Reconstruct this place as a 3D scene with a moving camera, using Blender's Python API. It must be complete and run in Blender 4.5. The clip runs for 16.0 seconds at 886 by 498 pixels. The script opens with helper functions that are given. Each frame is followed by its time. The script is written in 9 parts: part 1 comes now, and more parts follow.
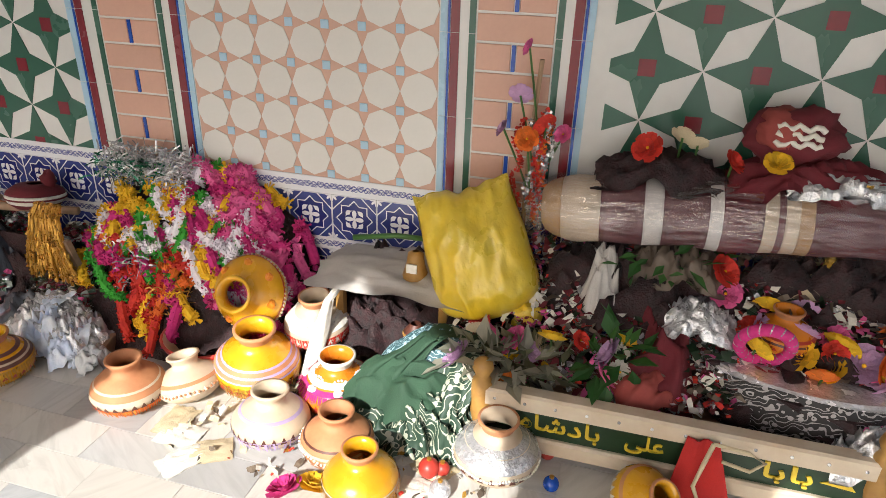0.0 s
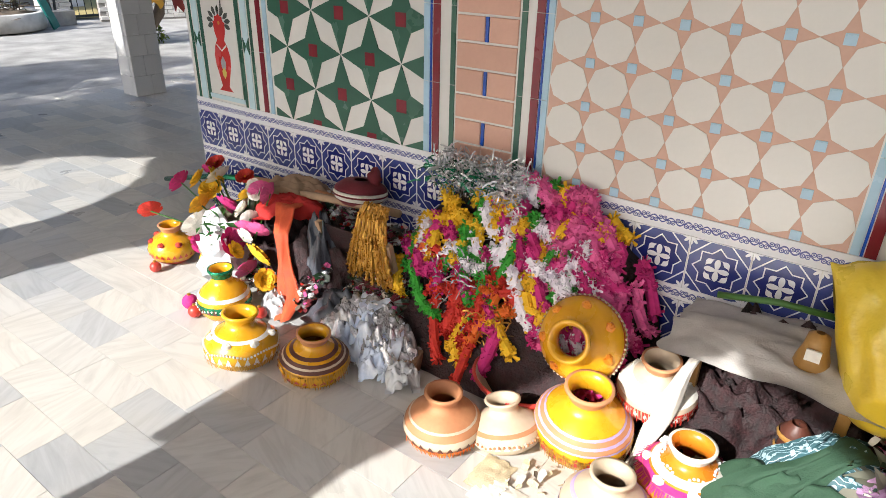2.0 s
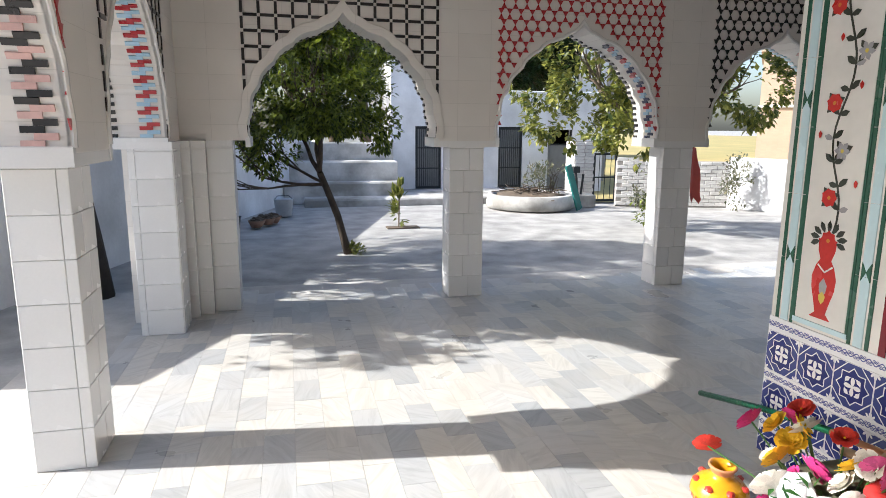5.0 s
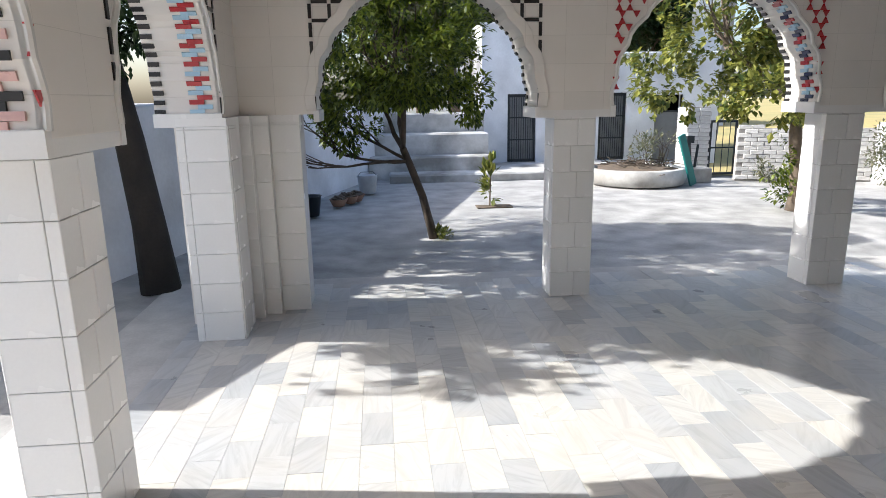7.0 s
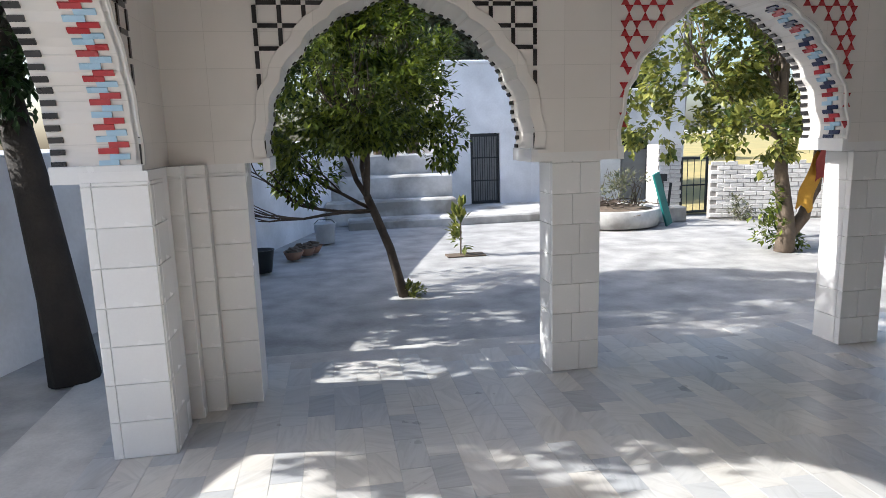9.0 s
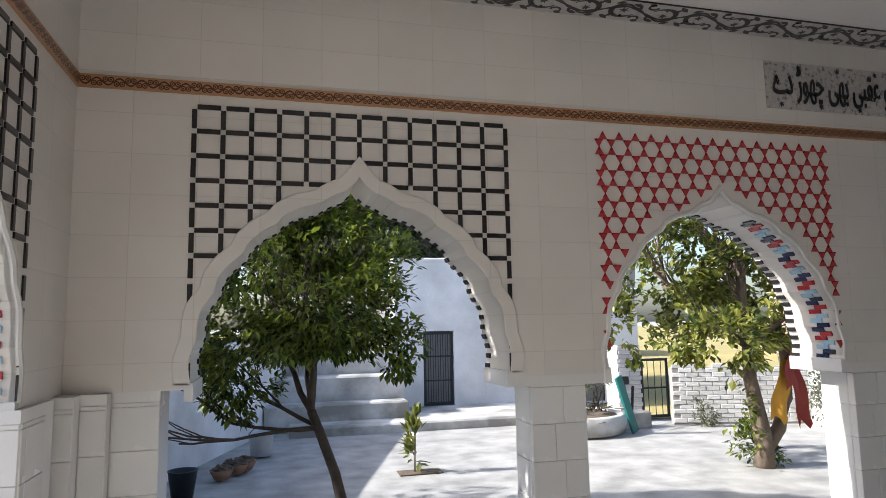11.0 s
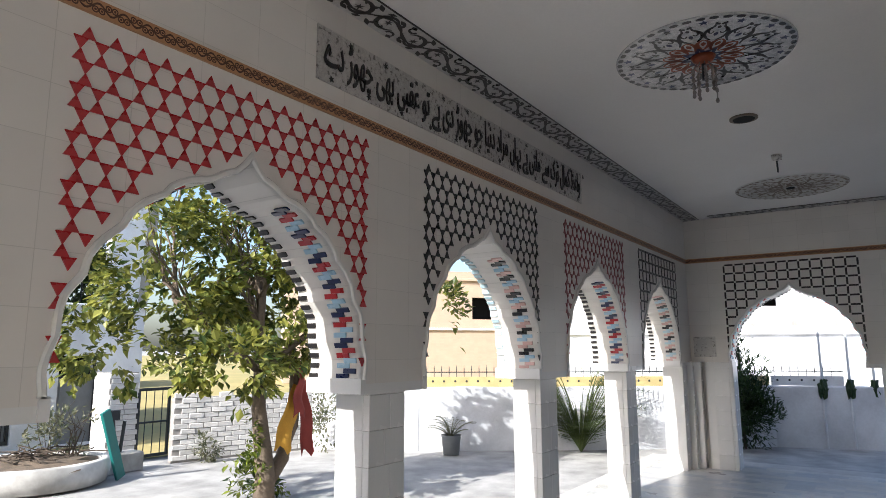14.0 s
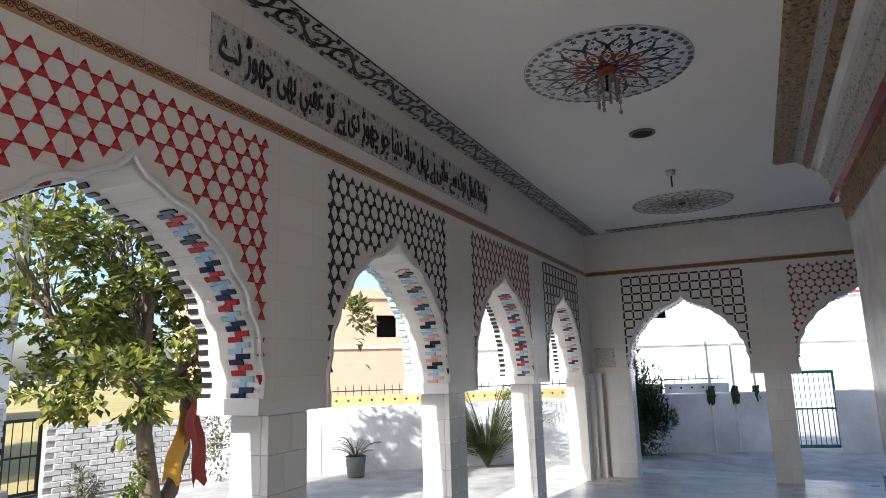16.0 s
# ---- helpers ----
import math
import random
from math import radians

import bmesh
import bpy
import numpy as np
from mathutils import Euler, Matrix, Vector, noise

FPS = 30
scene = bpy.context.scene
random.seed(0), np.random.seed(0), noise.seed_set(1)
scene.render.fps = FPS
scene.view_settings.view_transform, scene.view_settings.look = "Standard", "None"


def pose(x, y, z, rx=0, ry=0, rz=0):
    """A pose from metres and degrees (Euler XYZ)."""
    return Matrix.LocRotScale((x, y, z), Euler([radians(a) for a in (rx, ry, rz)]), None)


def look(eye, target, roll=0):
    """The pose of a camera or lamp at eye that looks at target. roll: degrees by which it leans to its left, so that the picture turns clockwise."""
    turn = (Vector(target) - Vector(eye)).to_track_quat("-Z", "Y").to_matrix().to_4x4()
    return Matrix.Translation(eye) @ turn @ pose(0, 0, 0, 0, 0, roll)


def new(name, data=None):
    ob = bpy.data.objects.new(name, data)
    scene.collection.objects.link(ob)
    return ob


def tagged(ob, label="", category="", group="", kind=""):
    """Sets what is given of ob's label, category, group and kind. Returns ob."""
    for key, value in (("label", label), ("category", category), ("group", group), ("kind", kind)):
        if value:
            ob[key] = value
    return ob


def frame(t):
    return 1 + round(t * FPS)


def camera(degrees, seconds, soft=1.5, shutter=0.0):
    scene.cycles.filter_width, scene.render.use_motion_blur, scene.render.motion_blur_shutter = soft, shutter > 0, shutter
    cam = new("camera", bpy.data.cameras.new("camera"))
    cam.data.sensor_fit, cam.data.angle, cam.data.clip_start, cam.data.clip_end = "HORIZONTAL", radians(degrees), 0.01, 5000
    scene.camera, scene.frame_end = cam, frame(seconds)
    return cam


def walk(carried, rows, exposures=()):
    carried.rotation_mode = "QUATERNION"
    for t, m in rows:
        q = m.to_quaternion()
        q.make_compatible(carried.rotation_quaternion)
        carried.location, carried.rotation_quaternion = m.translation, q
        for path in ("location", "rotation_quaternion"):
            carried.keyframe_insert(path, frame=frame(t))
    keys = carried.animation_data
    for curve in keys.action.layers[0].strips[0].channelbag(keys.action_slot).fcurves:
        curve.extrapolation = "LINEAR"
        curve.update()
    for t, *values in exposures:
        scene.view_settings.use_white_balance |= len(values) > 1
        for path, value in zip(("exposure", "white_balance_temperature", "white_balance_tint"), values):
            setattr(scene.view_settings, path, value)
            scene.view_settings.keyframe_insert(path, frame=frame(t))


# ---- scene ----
cam = camera(69.4, 16.0, soft=0.6)
PATH = [
    (0, (0.272, 0.789, 1.559), (2.024, 1.257, 0.716), 1.9),
    (0.5, (0.321, 0.933, 1.511), (2.022, 1.56, 0.667), 2.9),
    (1, (0.438, 1.025, 1.5), (2.065, 1.779, 0.613), 2.6),
    (1.5, (0.493, 1.192, 1.485), (2.024, 2.092, 0.565), 3.1),
    (2, (0.457, 1.407, 1.52), (1.916, 2.465, 0.652), 1.3),
    (2.5, (0.429, 1.506, 1.535), (1.797, 2.774, 0.813), 1.8),
    (3, (0.437, 1.576, 1.566), (1.731, 2.98, 0.971), 1.3),
    (3.5, (0.483, 1.708, 1.606), (1.599, 3.299, 1.133), -0.5),
    (4, (0.463, 1.801, 1.597), (1.331, 3.562, 1.217), 1.5),
    (4.5, (0.379, 1.95, 1.585), (1.02, 3.805, 1.201), 2.1),
    (5, (0.306, 2.137, 1.585), (0.767, 4.047, 1.213), 0.4),
    (5.2, (0.327, 2.196, 1.562), (0.723, 4.124, 1.203), -0.2),
    (7.3, (0.430, 3.195, 1.575), (0.612, 5.131, 1.108), -0.9),
    (7.5, (0.419, 3.282, 1.556), (0.603, 5.222, 1.107), -1.1),
    (8, (0.422, 3.481, 1.558), (0.587, 5.425, 1.116), -1.1),
    (8.5, (0.39, 3.697, 1.557), (0.569, 5.63, 1.078), -0.9),
    (9, (0.355, 3.933, 1.592), (0.684, 5.875, 1.244), -1.7),
    (9.5, (0.379, 4.19, 1.658), (0.817, 6.138, 1.542), -1.6),
    (9.7, (0.396, 4.269, 1.675), (0.827, 6.221, 1.628), -0.8),
    (11.8, (0.378, 4.775, 1.772), (1.076, 6.612, 2.15), -0.9),
    (12, (0.443, 4.876, 1.706), (1.365, 6.607, 2.099), -0.9),
    (12.5, (0.641, 5.016, 1.68), (1.933, 6.511, 1.989), -0.9),
    (13, (0.772, 5.196, 1.666), (2.252, 6.498, 2.001), -1.7),
    (13.5, (0.945, 5.356, 1.618), (2.539, 6.531, 1.896), -0.9),
    (14, (1.108, 5.426, 1.655), (2.738, 6.543, 1.966), -0.1),
    (14.5, (1.166, 5.482, 1.665), (2.83, 6.526, 2.043), -0.6),
    (15, (1.2, 5.529, 1.67), (2.896, 6.492, 2.111), -1.6),
    (15.5, (1.224, 5.539, 1.643), (2.958, 6.441, 2.068), -2.1),
    (16, (1.244, 5.537, 1.626), (3.016, 6.389, 1.988), -1.7),
]
walk(cam, [(t, look(eye, target, roll)) for t, eye, target, roll in PATH], [(0, 0.80, 6050, 10), (2, 0.86, 5950, 10), (3, 0.96, 5850, 10), (5, 1.10, 5950, 10), (9, 1.12, 5850, 10), (12, 1.14, 6000, 10), (16, 1.12, 5850, 10)])
# ---- end of camera ----

# ---- world, sun ----
SUN_WAY = Vector((0.99 * math.cos(radians(32.7)), -0.14 * math.cos(radians(32.7)), -math.sin(radians(32.7))))
world = bpy.data.worlds.new("sky")
scene.world = world
world.use_nodes = True
wn = world.node_tree
sky = wn.nodes.new("ShaderNodeTexSky")
sky.sky_type = "NISHITA"
sky.sun_disc = False
sky.sun_elevation = radians(32.7)
sky.sun_rotation = radians(-82)
sky.air_density, sky.dust_density, sky.ozone_density = 1.0, 3.0, 0.6
wn.links.new(sky.outputs[0], wn.nodes["Background"].inputs[0])
wn.nodes["Background"].inputs[1].default_value = 0.13
sun = bpy.data.lights.new("sun", "SUN")
sun.energy, sun.angle, sun.color = 4.6, radians(0.6), (1.0, 0.93, 0.82)
new("sun", sun).matrix_world = look(-60 * SUN_WAY, (0, 0, 0))


# ---- materials ----
def material(name, color, rough=0.6, metal=0.0, second=None, scale=6.0, fine=60.0, bump=0.15, spread=0.12, island="", mix=0.5, coat=0.0, trans=0.0):
    """A surface with a large and a fine variation, a little relief and, where asked, a change from piece to piece."""
    m = bpy.data.materials.new(name)
    m.use_nodes = True
    t = m.node_tree
    n, link = t.nodes, t.links
    p = n["Principled BSDF"]
    co = n.new("ShaderNodeTexCoord")
    big = n.new("ShaderNodeTexNoise")
    big.inputs["Scale"].default_value, big.inputs["Detail"].default_value = scale, 5
    small = n.new("ShaderNodeTexNoise")
    small.inputs["Scale"].default_value, small.inputs["Detail"].default_value = fine, 3
    link.new(co.outputs["Object"], big.inputs[0])
    link.new(co.outputs["Object"], small.inputs[0])
    ramp = n.new("ShaderNodeValToRGB")
    second = second or tuple(c * (1 - spread * 2) for c in color)
    ramp.color_ramp.elements[0].position, ramp.color_ramp.elements[1].position = 0.5 - mix / 2, 0.5 + mix / 2
    ramp.color_ramp.elements[0].color, ramp.color_ramp.elements[1].color = (*second, 1), (*color, 1)
    link.new(big.outputs[0], ramp.inputs[0])
    hsv = n.new("ShaderNodeHueSaturation")
    val = n.new("ShaderNodeMapRange")
    val.inputs["To Min"].default_value, val.inputs["To Max"].default_value = 1 - spread, 1 + spread
    link.new(small.outputs[0], val.inputs[0])
    out = val.outputs[0]
    if island:
        source = n.new("ShaderNodeObjectInfo").outputs["Random"] if island == "object" else n.new("ShaderNodeNewGeometry").outputs["Random Per Island"]
        own = n.new("ShaderNodeMapRange")
        own.inputs["To Min"].default_value, own.inputs["To Max"].default_value = 1 - min(0.2, spread * 1.6), 1 + min(0.18, spread * 1.4)
        link.new(source, own.inputs[0])
        times = n.new("ShaderNodeMath")
        times.operation = "MULTIPLY"
        link.new(out, times.inputs[0])
        link.new(own.outputs[0], times.inputs[1])
        out = times.outputs[0]
    link.new(out, hsv.inputs["Value"])
    link.new(ramp.outputs[0], hsv.inputs["Color"])
    link.new(hsv.outputs[0], p.inputs["Base Color"])
    rr = n.new("ShaderNodeMapRange")
    rr.inputs["To Min"].default_value, rr.inputs["To Max"].default_value = max(0.02, rough - 0.12), min(1.0, rough + 0.12)
    link.new(big.outputs[0], rr.inputs[0])
    link.new(rr.outputs[0], p.inputs["Roughness"])
    p.inputs["Metallic"].default_value = metal
    p.inputs["Coat Weight"].default_value = coat
    p.inputs["Coat Roughness"].default_value = 0.12
    p.inputs["Transmission Weight"].default_value = trans
    if bump:
        b = n.new("ShaderNodeBump")
        b.inputs["Strength"].default_value, b.inputs["Distance"].default_value = bump, 0.006
        link.new(small.outputs[0], b.inputs["Height"])
        link.new(b.outputs[0], p.inputs["Normal"])
    return m


def marble(name, island):
    """Polished grey and cream marble slabs, each with its own tone and veins."""
    m = bpy.data.materials.new(name)
    m.use_nodes = True
    t = m.node_tree
    n, link = t.nodes, t.links
    p = n["Principled BSDF"]
    source = n.new("ShaderNodeObjectInfo").outputs["Random"] if island == "object" else n.new("ShaderNodeNewGeometry").outputs["Random Per Island"]
    geo = n.new("ShaderNodeNewGeometry")
    shift = n.new("ShaderNodeVectorMath")
    shift.operation = "MULTIPLY_ADD"
    shift.inputs[1].default_value = (37, 53, 11)
    combine = n.new("ShaderNodeCombineXYZ")
    for i in range(3):
        link.new(source, combine.inputs[i])
    link.new(combine.outputs[0], shift.inputs[0])
    link.new(geo.outputs["Position"], shift.inputs[2])
    turn = n.new("ShaderNodeVectorRotate")
    turn.rotation_type = "Z_AXIS"
    angle = n.new("ShaderNodeMath")
    angle.operation = "MULTIPLY"
    angle.inputs[1].default_value = 40.0
    link.new(source, angle.inputs[0])
    link.new(angle.outputs[0], turn.inputs["Angle"])
    link.new(shift.outputs[0], turn.inputs["Vector"])
    along = n.new("ShaderNodeVectorMath")
    along.operation = "MULTIPLY"
    along.inputs[1].default_value = (3.0, 19.0, 3.0)
    link.new(turn.outputs[0], along.inputs[0])
    wave = n.new("ShaderNodeTexNoise")
    wave.inputs["Scale"].default_value, wave.inputs["Detail"].default_value = 1.0, 7.0
    wave.inputs["Roughness"].default_value, wave.inputs["Distortion"].default_value = 0.62, 1.1
    link.new(along.outputs[0], wave.inputs[0])
    veins = n.new("ShaderNodeValToRGB")
    veins.color_ramp.elements[0].position, veins.color_ramp.elements[1].position = 0.33, 0.56
    veins.color_ramp.elements[0].color, veins.color_ramp.elements[1].color = (0.55, 0.55, 0.55, 1), (1, 1, 1, 1)
    link.new(wave.outputs[0], veins.inputs[0])
    tone = n.new("ShaderNodeValToRGB")
    tone.color_ramp.interpolation = "LINEAR"
    e = tone.color_ramp.elements
    e[0].position, e[1].position = 0.0, 1.0
    e[0].color, e[1].color = (0.38, 0.39, 0.40, 1), (0.60, 0.575, 0.53, 1)
    for at, c in ((0.25, (0.45, 0.46, 0.47, 1)), (0.5, (0.55, 0.54, 0.52, 1)), (0.75, (0.58, 0.56, 0.52, 1))):
        k = e.new(at)
        k.color = c
    link.new(source, tone.inputs[0])
    mixed = n.new("ShaderNodeMix")
    mixed.data_type, mixed.blend_type = "RGBA", "MULTIPLY"
    mixed.inputs["Factor"].default_value = 0.42
    link.new(tone.outputs[0], mixed.inputs["A"])
    link.new(veins.outputs[0], mixed.inputs["B"])
    dust = n.new("ShaderNodeTexNoise")
    dust.inputs["Scale"].default_value, dust.inputs["Detail"].default_value = 2.2, 8
    link.new(geo.outputs["Position"], dust.inputs[0])
    dirt = n.new("ShaderNodeMix")
    dirt.data_type = "RGBA"
    dirt.inputs["B"].default_value = (0.5, 0.47, 0.42, 1)
    part_of = n.new("ShaderNodeMapRange")
    part_of.inputs["From Min"].default_value, part_of.inputs["From Max"].default_value, part_of.inputs["To Max"].default_value = 0.45, 0.75, 0.5
    link.new(dust.outputs[0], part_of.inputs[0])
    link.new(part_of.outputs[0], dirt.inputs["Factor"])
    link.new(mixed.outputs["Result"], dirt.inputs["A"])
    link.new(dirt.outputs["Result"], p.inputs["Base Color"])
    rr = n.new("ShaderNodeMapRange")
    rr.inputs["To Min"].default_value, rr.inputs["To Max"].default_value = 0.16, 0.5
    link.new(dust.outputs[0], rr.inputs[0])
    link.new(rr.outputs[0], p.inputs["Roughness"])
    return m


def tiled(name, color, joint, width, height, rough=0.3, axis="xz"):
    """Glazed white wall tiles with faint joints, in the wall's own length and height."""
    m = bpy.data.materials.new(name)
    m.use_nodes = True
    t = m.node_tree
    n, link = t.nodes, t.links
    p = n["Principled BSDF"]
    co = n.new("ShaderNodeTexCoord")
    split = n.new("ShaderNodeSeparateXYZ")
    link.new(co.outputs["Object"], split.inputs[0])
    both = n.new("ShaderNodeCombineXYZ")
    link.new(split.outputs["XYZ".index(axis[0].upper())], both.inputs[0])
    link.new(split.outputs["XYZ".index(axis[1].upper())], both.inputs[1])
    brick = n.new("ShaderNodeTexBrick")
    brick.offset = 0.0
    brick.inputs["Scale"].default_value = 1.0
    brick.inputs["Brick Width"].default_value, brick.inputs["Row Height"].default_value = width, height
    brick.inputs["Mortar Size"].default_value, brick.inputs["Mortar Smooth"].default_value = 0.0016, 0.3
    brick.inputs["Color1"].default_value = (*color, 1)
    brick.inputs["Color2"].default_value = (*(c * 0.95 for c in color), 1)
    brick.inputs["Mortar"].default_value = (*joint, 1)
    link.new(both.outputs[0], brick.inputs[0])
    stain = n.new("ShaderNodeTexNoise")
    stain.inputs["Scale"].default_value, stain.inputs["Detail"].default_value = 1.7, 7
    link.new(co.outputs["Object"], stain.inputs[0])
    val = n.new("ShaderNodeMapRange")
    val.inputs["To Min"].default_value, val.inputs["To Max"].default_value = 0.86, 1.08
    link.new(stain.outputs[0], val.inputs[0])
    hsv = n.new("ShaderNodeHueSaturation")
    link.new(val.outputs[0], hsv.inputs["Value"])
    link.new(brick.outputs["Color"], hsv.inputs["Color"])
    link.new(hsv.outputs[0], p.inputs["Base Color"])
    rr = n.new("ShaderNodeMapRange")
    rr.inputs["To Min"].default_value, rr.inputs["To Max"].default_value = rough - 0.08, rough + 0.2
    link.new(stain.outputs[0], rr.inputs[0])
    link.new(rr.outputs[0], p.inputs["Roughness"])
    b = n.new("ShaderNodeBump")
    b.inputs["Strength"].default_value, b.inputs["Distance"].default_value = 0.4, 0.002
    b.invert = True
    link.new(brick.outputs["Fac"], b.inputs["Height"])
    link.new(b.outputs[0], p.inputs["Normal"])
    return m


def blue_tile_material():
    """Cobalt and white glazed tile: a four-petalled flower in an eight-pointed star, white lattice lines and pale corner stars."""
    m = bpy.data.materials.new("blue_white_tile")
    m.use_nodes = True
    t = m.node_tree
    n, link = t.nodes, t.links
    p = n["Principled BSDF"]
    co = n.new("ShaderNodeTexCoord")
    split = n.new("ShaderNodeSeparateXYZ")
    link.new(co.outputs["Object"], split.inputs[0])

    def calc(kind, a, b=None, c=None):
        k = n.new("ShaderNodeMath")
        k.operation = kind
        for i, v in enumerate((a, b, c)):
            if v is None:
                continue
            if isinstance(v, (int, float)):
                k.inputs[i].default_value = v
            else:
                link.new(v, k.inputs[i])
        return k.outputs[0]
    y, z = split.outputs[1], split.outputs[2]
    ay, az = calc("ABSOLUTE", y), calc("ABSOLUTE", z)
    angle = calc("ARCTAN2", z, y)
    r = calc("SQRT", calc("ADD", calc("MULTIPLY", y, y), calc("MULTIPLY", z, z)))
    petals = calc("MULTIPLY_ADD", calc("POWER", calc("ABSOLUTE", calc("COSINE", calc("MULTIPLY", angle, 2.0))), 1.6), 0.036, 0.005)
    flower = calc("LESS_THAN", r, petals)
    tips = calc("LESS_THAN", calc("ABSOLUTE", calc("SUBTRACT", r, 0.040)), calc("MULTIPLY", calc("POWER", calc("ABSOLUTE", calc("SINE", calc("MULTIPLY", angle, 2.0))), 5.0), 0.010))
    square = calc("MAXIMUM", ay, az)
    diamond = calc("MULTIPLY", calc("ADD", ay, az), 0.7071)
    star = calc("MINIMUM", square, diamond)
    edge = calc("LESS_THAN", calc("ABSOLUTE", calc("SUBTRACT", star, 0.057)), 0.0022)
    cross = calc("LESS_THAN", calc("ABSOLUTE", calc("SUBTRACT", diamond, 0.093)), 0.0024)
    dy, dz = calc("SUBTRACT", ay, 0.098), calc("SUBTRACT", az, 0.098)
    cr = calc("SQRT", calc("ADD", calc("MULTIPLY", dy, dy), calc("MULTIPLY", dz, dz)))
    ca = calc("ARCTAN2", dz, dy)
    corner = calc("LESS_THAN", cr, calc("MULTIPLY_ADD", calc("ABSOLUTE", calc("COSINE", calc("MULTIPLY", ca, 4.0))), 0.016, 0.012))
    rim = calc("GREATER_THAN", square, 0.0965)
    white = calc("MINIMUM", calc("ADD", calc("ADD", flower, tips), calc("ADD", calc("ADD", edge, cross), calc("ADD", corner, rim))), 1.0)
    inside = calc("LESS_THAN", star, 0.057)
    blue = n.new("ShaderNodeMix")
    blue.data_type = "RGBA"
    blue.inputs["A"].default_value, blue.inputs["B"].default_value = (0.035, 0.05, 0.20, 1), (0.012, 0.018, 0.14, 1)
    link.new(inside, blue.inputs["Factor"])
    full = n.new("ShaderNodeMix")
    full.data_type = "RGBA"
    full.inputs["B"].default_value = (0.68, 0.69, 0.74, 1)
    link.new(white, full.inputs["Factor"])
    link.new(blue.outputs["Result"], full.inputs["A"])
    link.new(full.outputs["Result"], p.inputs["Base Color"])
    p.inputs["Roughness"].default_value = 0.22
    return m


def border_material(name, dark, light, pitch, bold=1.0):
    """A scrolling vine border: waves and curls of one colour over another."""
    m = bpy.data.materials.new(name)
    m.use_nodes = True
    t = m.node_tree
    n, link = t.nodes, t.links
    p = n["Principled BSDF"]
    co = n.new("ShaderNodeTexCoord")
    split = n.new("ShaderNodeSeparateXYZ")
    link.new(co.outputs["Object"], split.inputs[0])

    def calc(kind, a, b=None, c=None):
        k = n.new("ShaderNodeMath")
        k.operation = kind
        for i, v in enumerate((a, b, c)):
            if v is None:
                continue
            if isinstance(v, (int, float)):
                k.inputs[i].default_value = v
            else:
                link.new(v, k.inputs[i])
        return k.outputs[0]
    x, z = calc("ADD", split.outputs[0], split.outputs[1]), split.outputs[2]
    wave = calc("MULTIPLY", calc("SINE", calc("MULTIPLY", x, 6.2832 / pitch)), pitch * 0.16)
    line = calc("LESS_THAN", calc("ABSOLUTE", calc("SUBTRACT", z, wave)), pitch * 0.045 * bold)
    half = pitch / 2
    cx = calc("SUBTRACT", calc("PINGPONG", calc("ADD", x, pitch / 4), half / 2), half / 4)
    side = calc("MULTIPLY", calc("SIGN", calc("SINE", calc("MULTIPLY", x, 6.2832 / pitch))), -pitch * 0.1)
    cz = calc("SUBTRACT", z, side)
    r = calc("SQRT", calc("ADD", calc("MULTIPLY", cx, cx), calc("MULTIPLY", cz, cz)))
    curl = calc("LESS_THAN", calc("ABSOLUTE", calc("SUBTRACT", r, pitch * 0.11)), pitch * 0.028 * bold)
    dot = calc("LESS_THAN", r, pitch * 0.05)
    mask = calc("MINIMUM", calc("ADD", calc("ADD", line, curl), dot), 1.0)
    full = n.new("ShaderNodeMix")
    full.data_type = "RGBA"
    full.inputs["A"].default_value, full.inputs["B"].default_value = (*light, 1), (*dark, 1)
    link.new(mask, full.inputs["Factor"])
    link.new(full.outputs["Result"], p.inputs["Base Color"])
    p.inputs["Roughness"].default_value = 0.35
    return m


def allover_material(name, motif, ground, scale):
    """A printed cloth or paper: curling lines and small leaf spots over a plain ground."""
    m = bpy.data.materials.new(name)
    m.use_nodes = True
    n, link = m.node_tree.nodes, m.node_tree.links
    p = n["Principled BSDF"]
    co = n.new("ShaderNodeTexCoord")
    rings = n.new("ShaderNodeTexWave")
    rings.wave_type, rings.rings_direction = "RINGS", "SPHERICAL"
    rings.inputs["Scale"].default_value, rings.inputs["Distortion"].default_value, rings.inputs["Detail"].default_value = scale, 14.0, 1.0
    spots = n.new("ShaderNodeTexVoronoi")
    spots.inputs["Scale"].default_value = scale * 1.6
    link.new(co.outputs["Object"], rings.inputs[0])
    link.new(co.outputs["Object"], spots.inputs[0])
    line, spot, both = n.new("ShaderNodeMath"), n.new("ShaderNodeMath"), n.new("ShaderNodeMath")
    line.operation, line.inputs[1].default_value = "GREATER_THAN", 0.90
    spot.operation, spot.inputs[1].default_value = "LESS_THAN", 0.30
    both.operation = "MAXIMUM"
    link.new(rings.outputs["Fac"], line.inputs[0])
    link.new(spots.outputs["Distance"], spot.inputs[0])
    link.new(line.outputs[0], both.inputs[0])
    link.new(spot.outputs[0], both.inputs[1])
    full = n.new("ShaderNodeMix")
    full.data_type = "RGBA"
    full.inputs["A"].default_value, full.inputs["B"].default_value = (*ground, 1), (*motif, 1)
    link.new(both.outputs[0], full.inputs["Factor"])
    link.new(full.outputs["Result"], p.inputs["Base Color"])
    p.inputs["Roughness"].default_value = 0.6
    return m


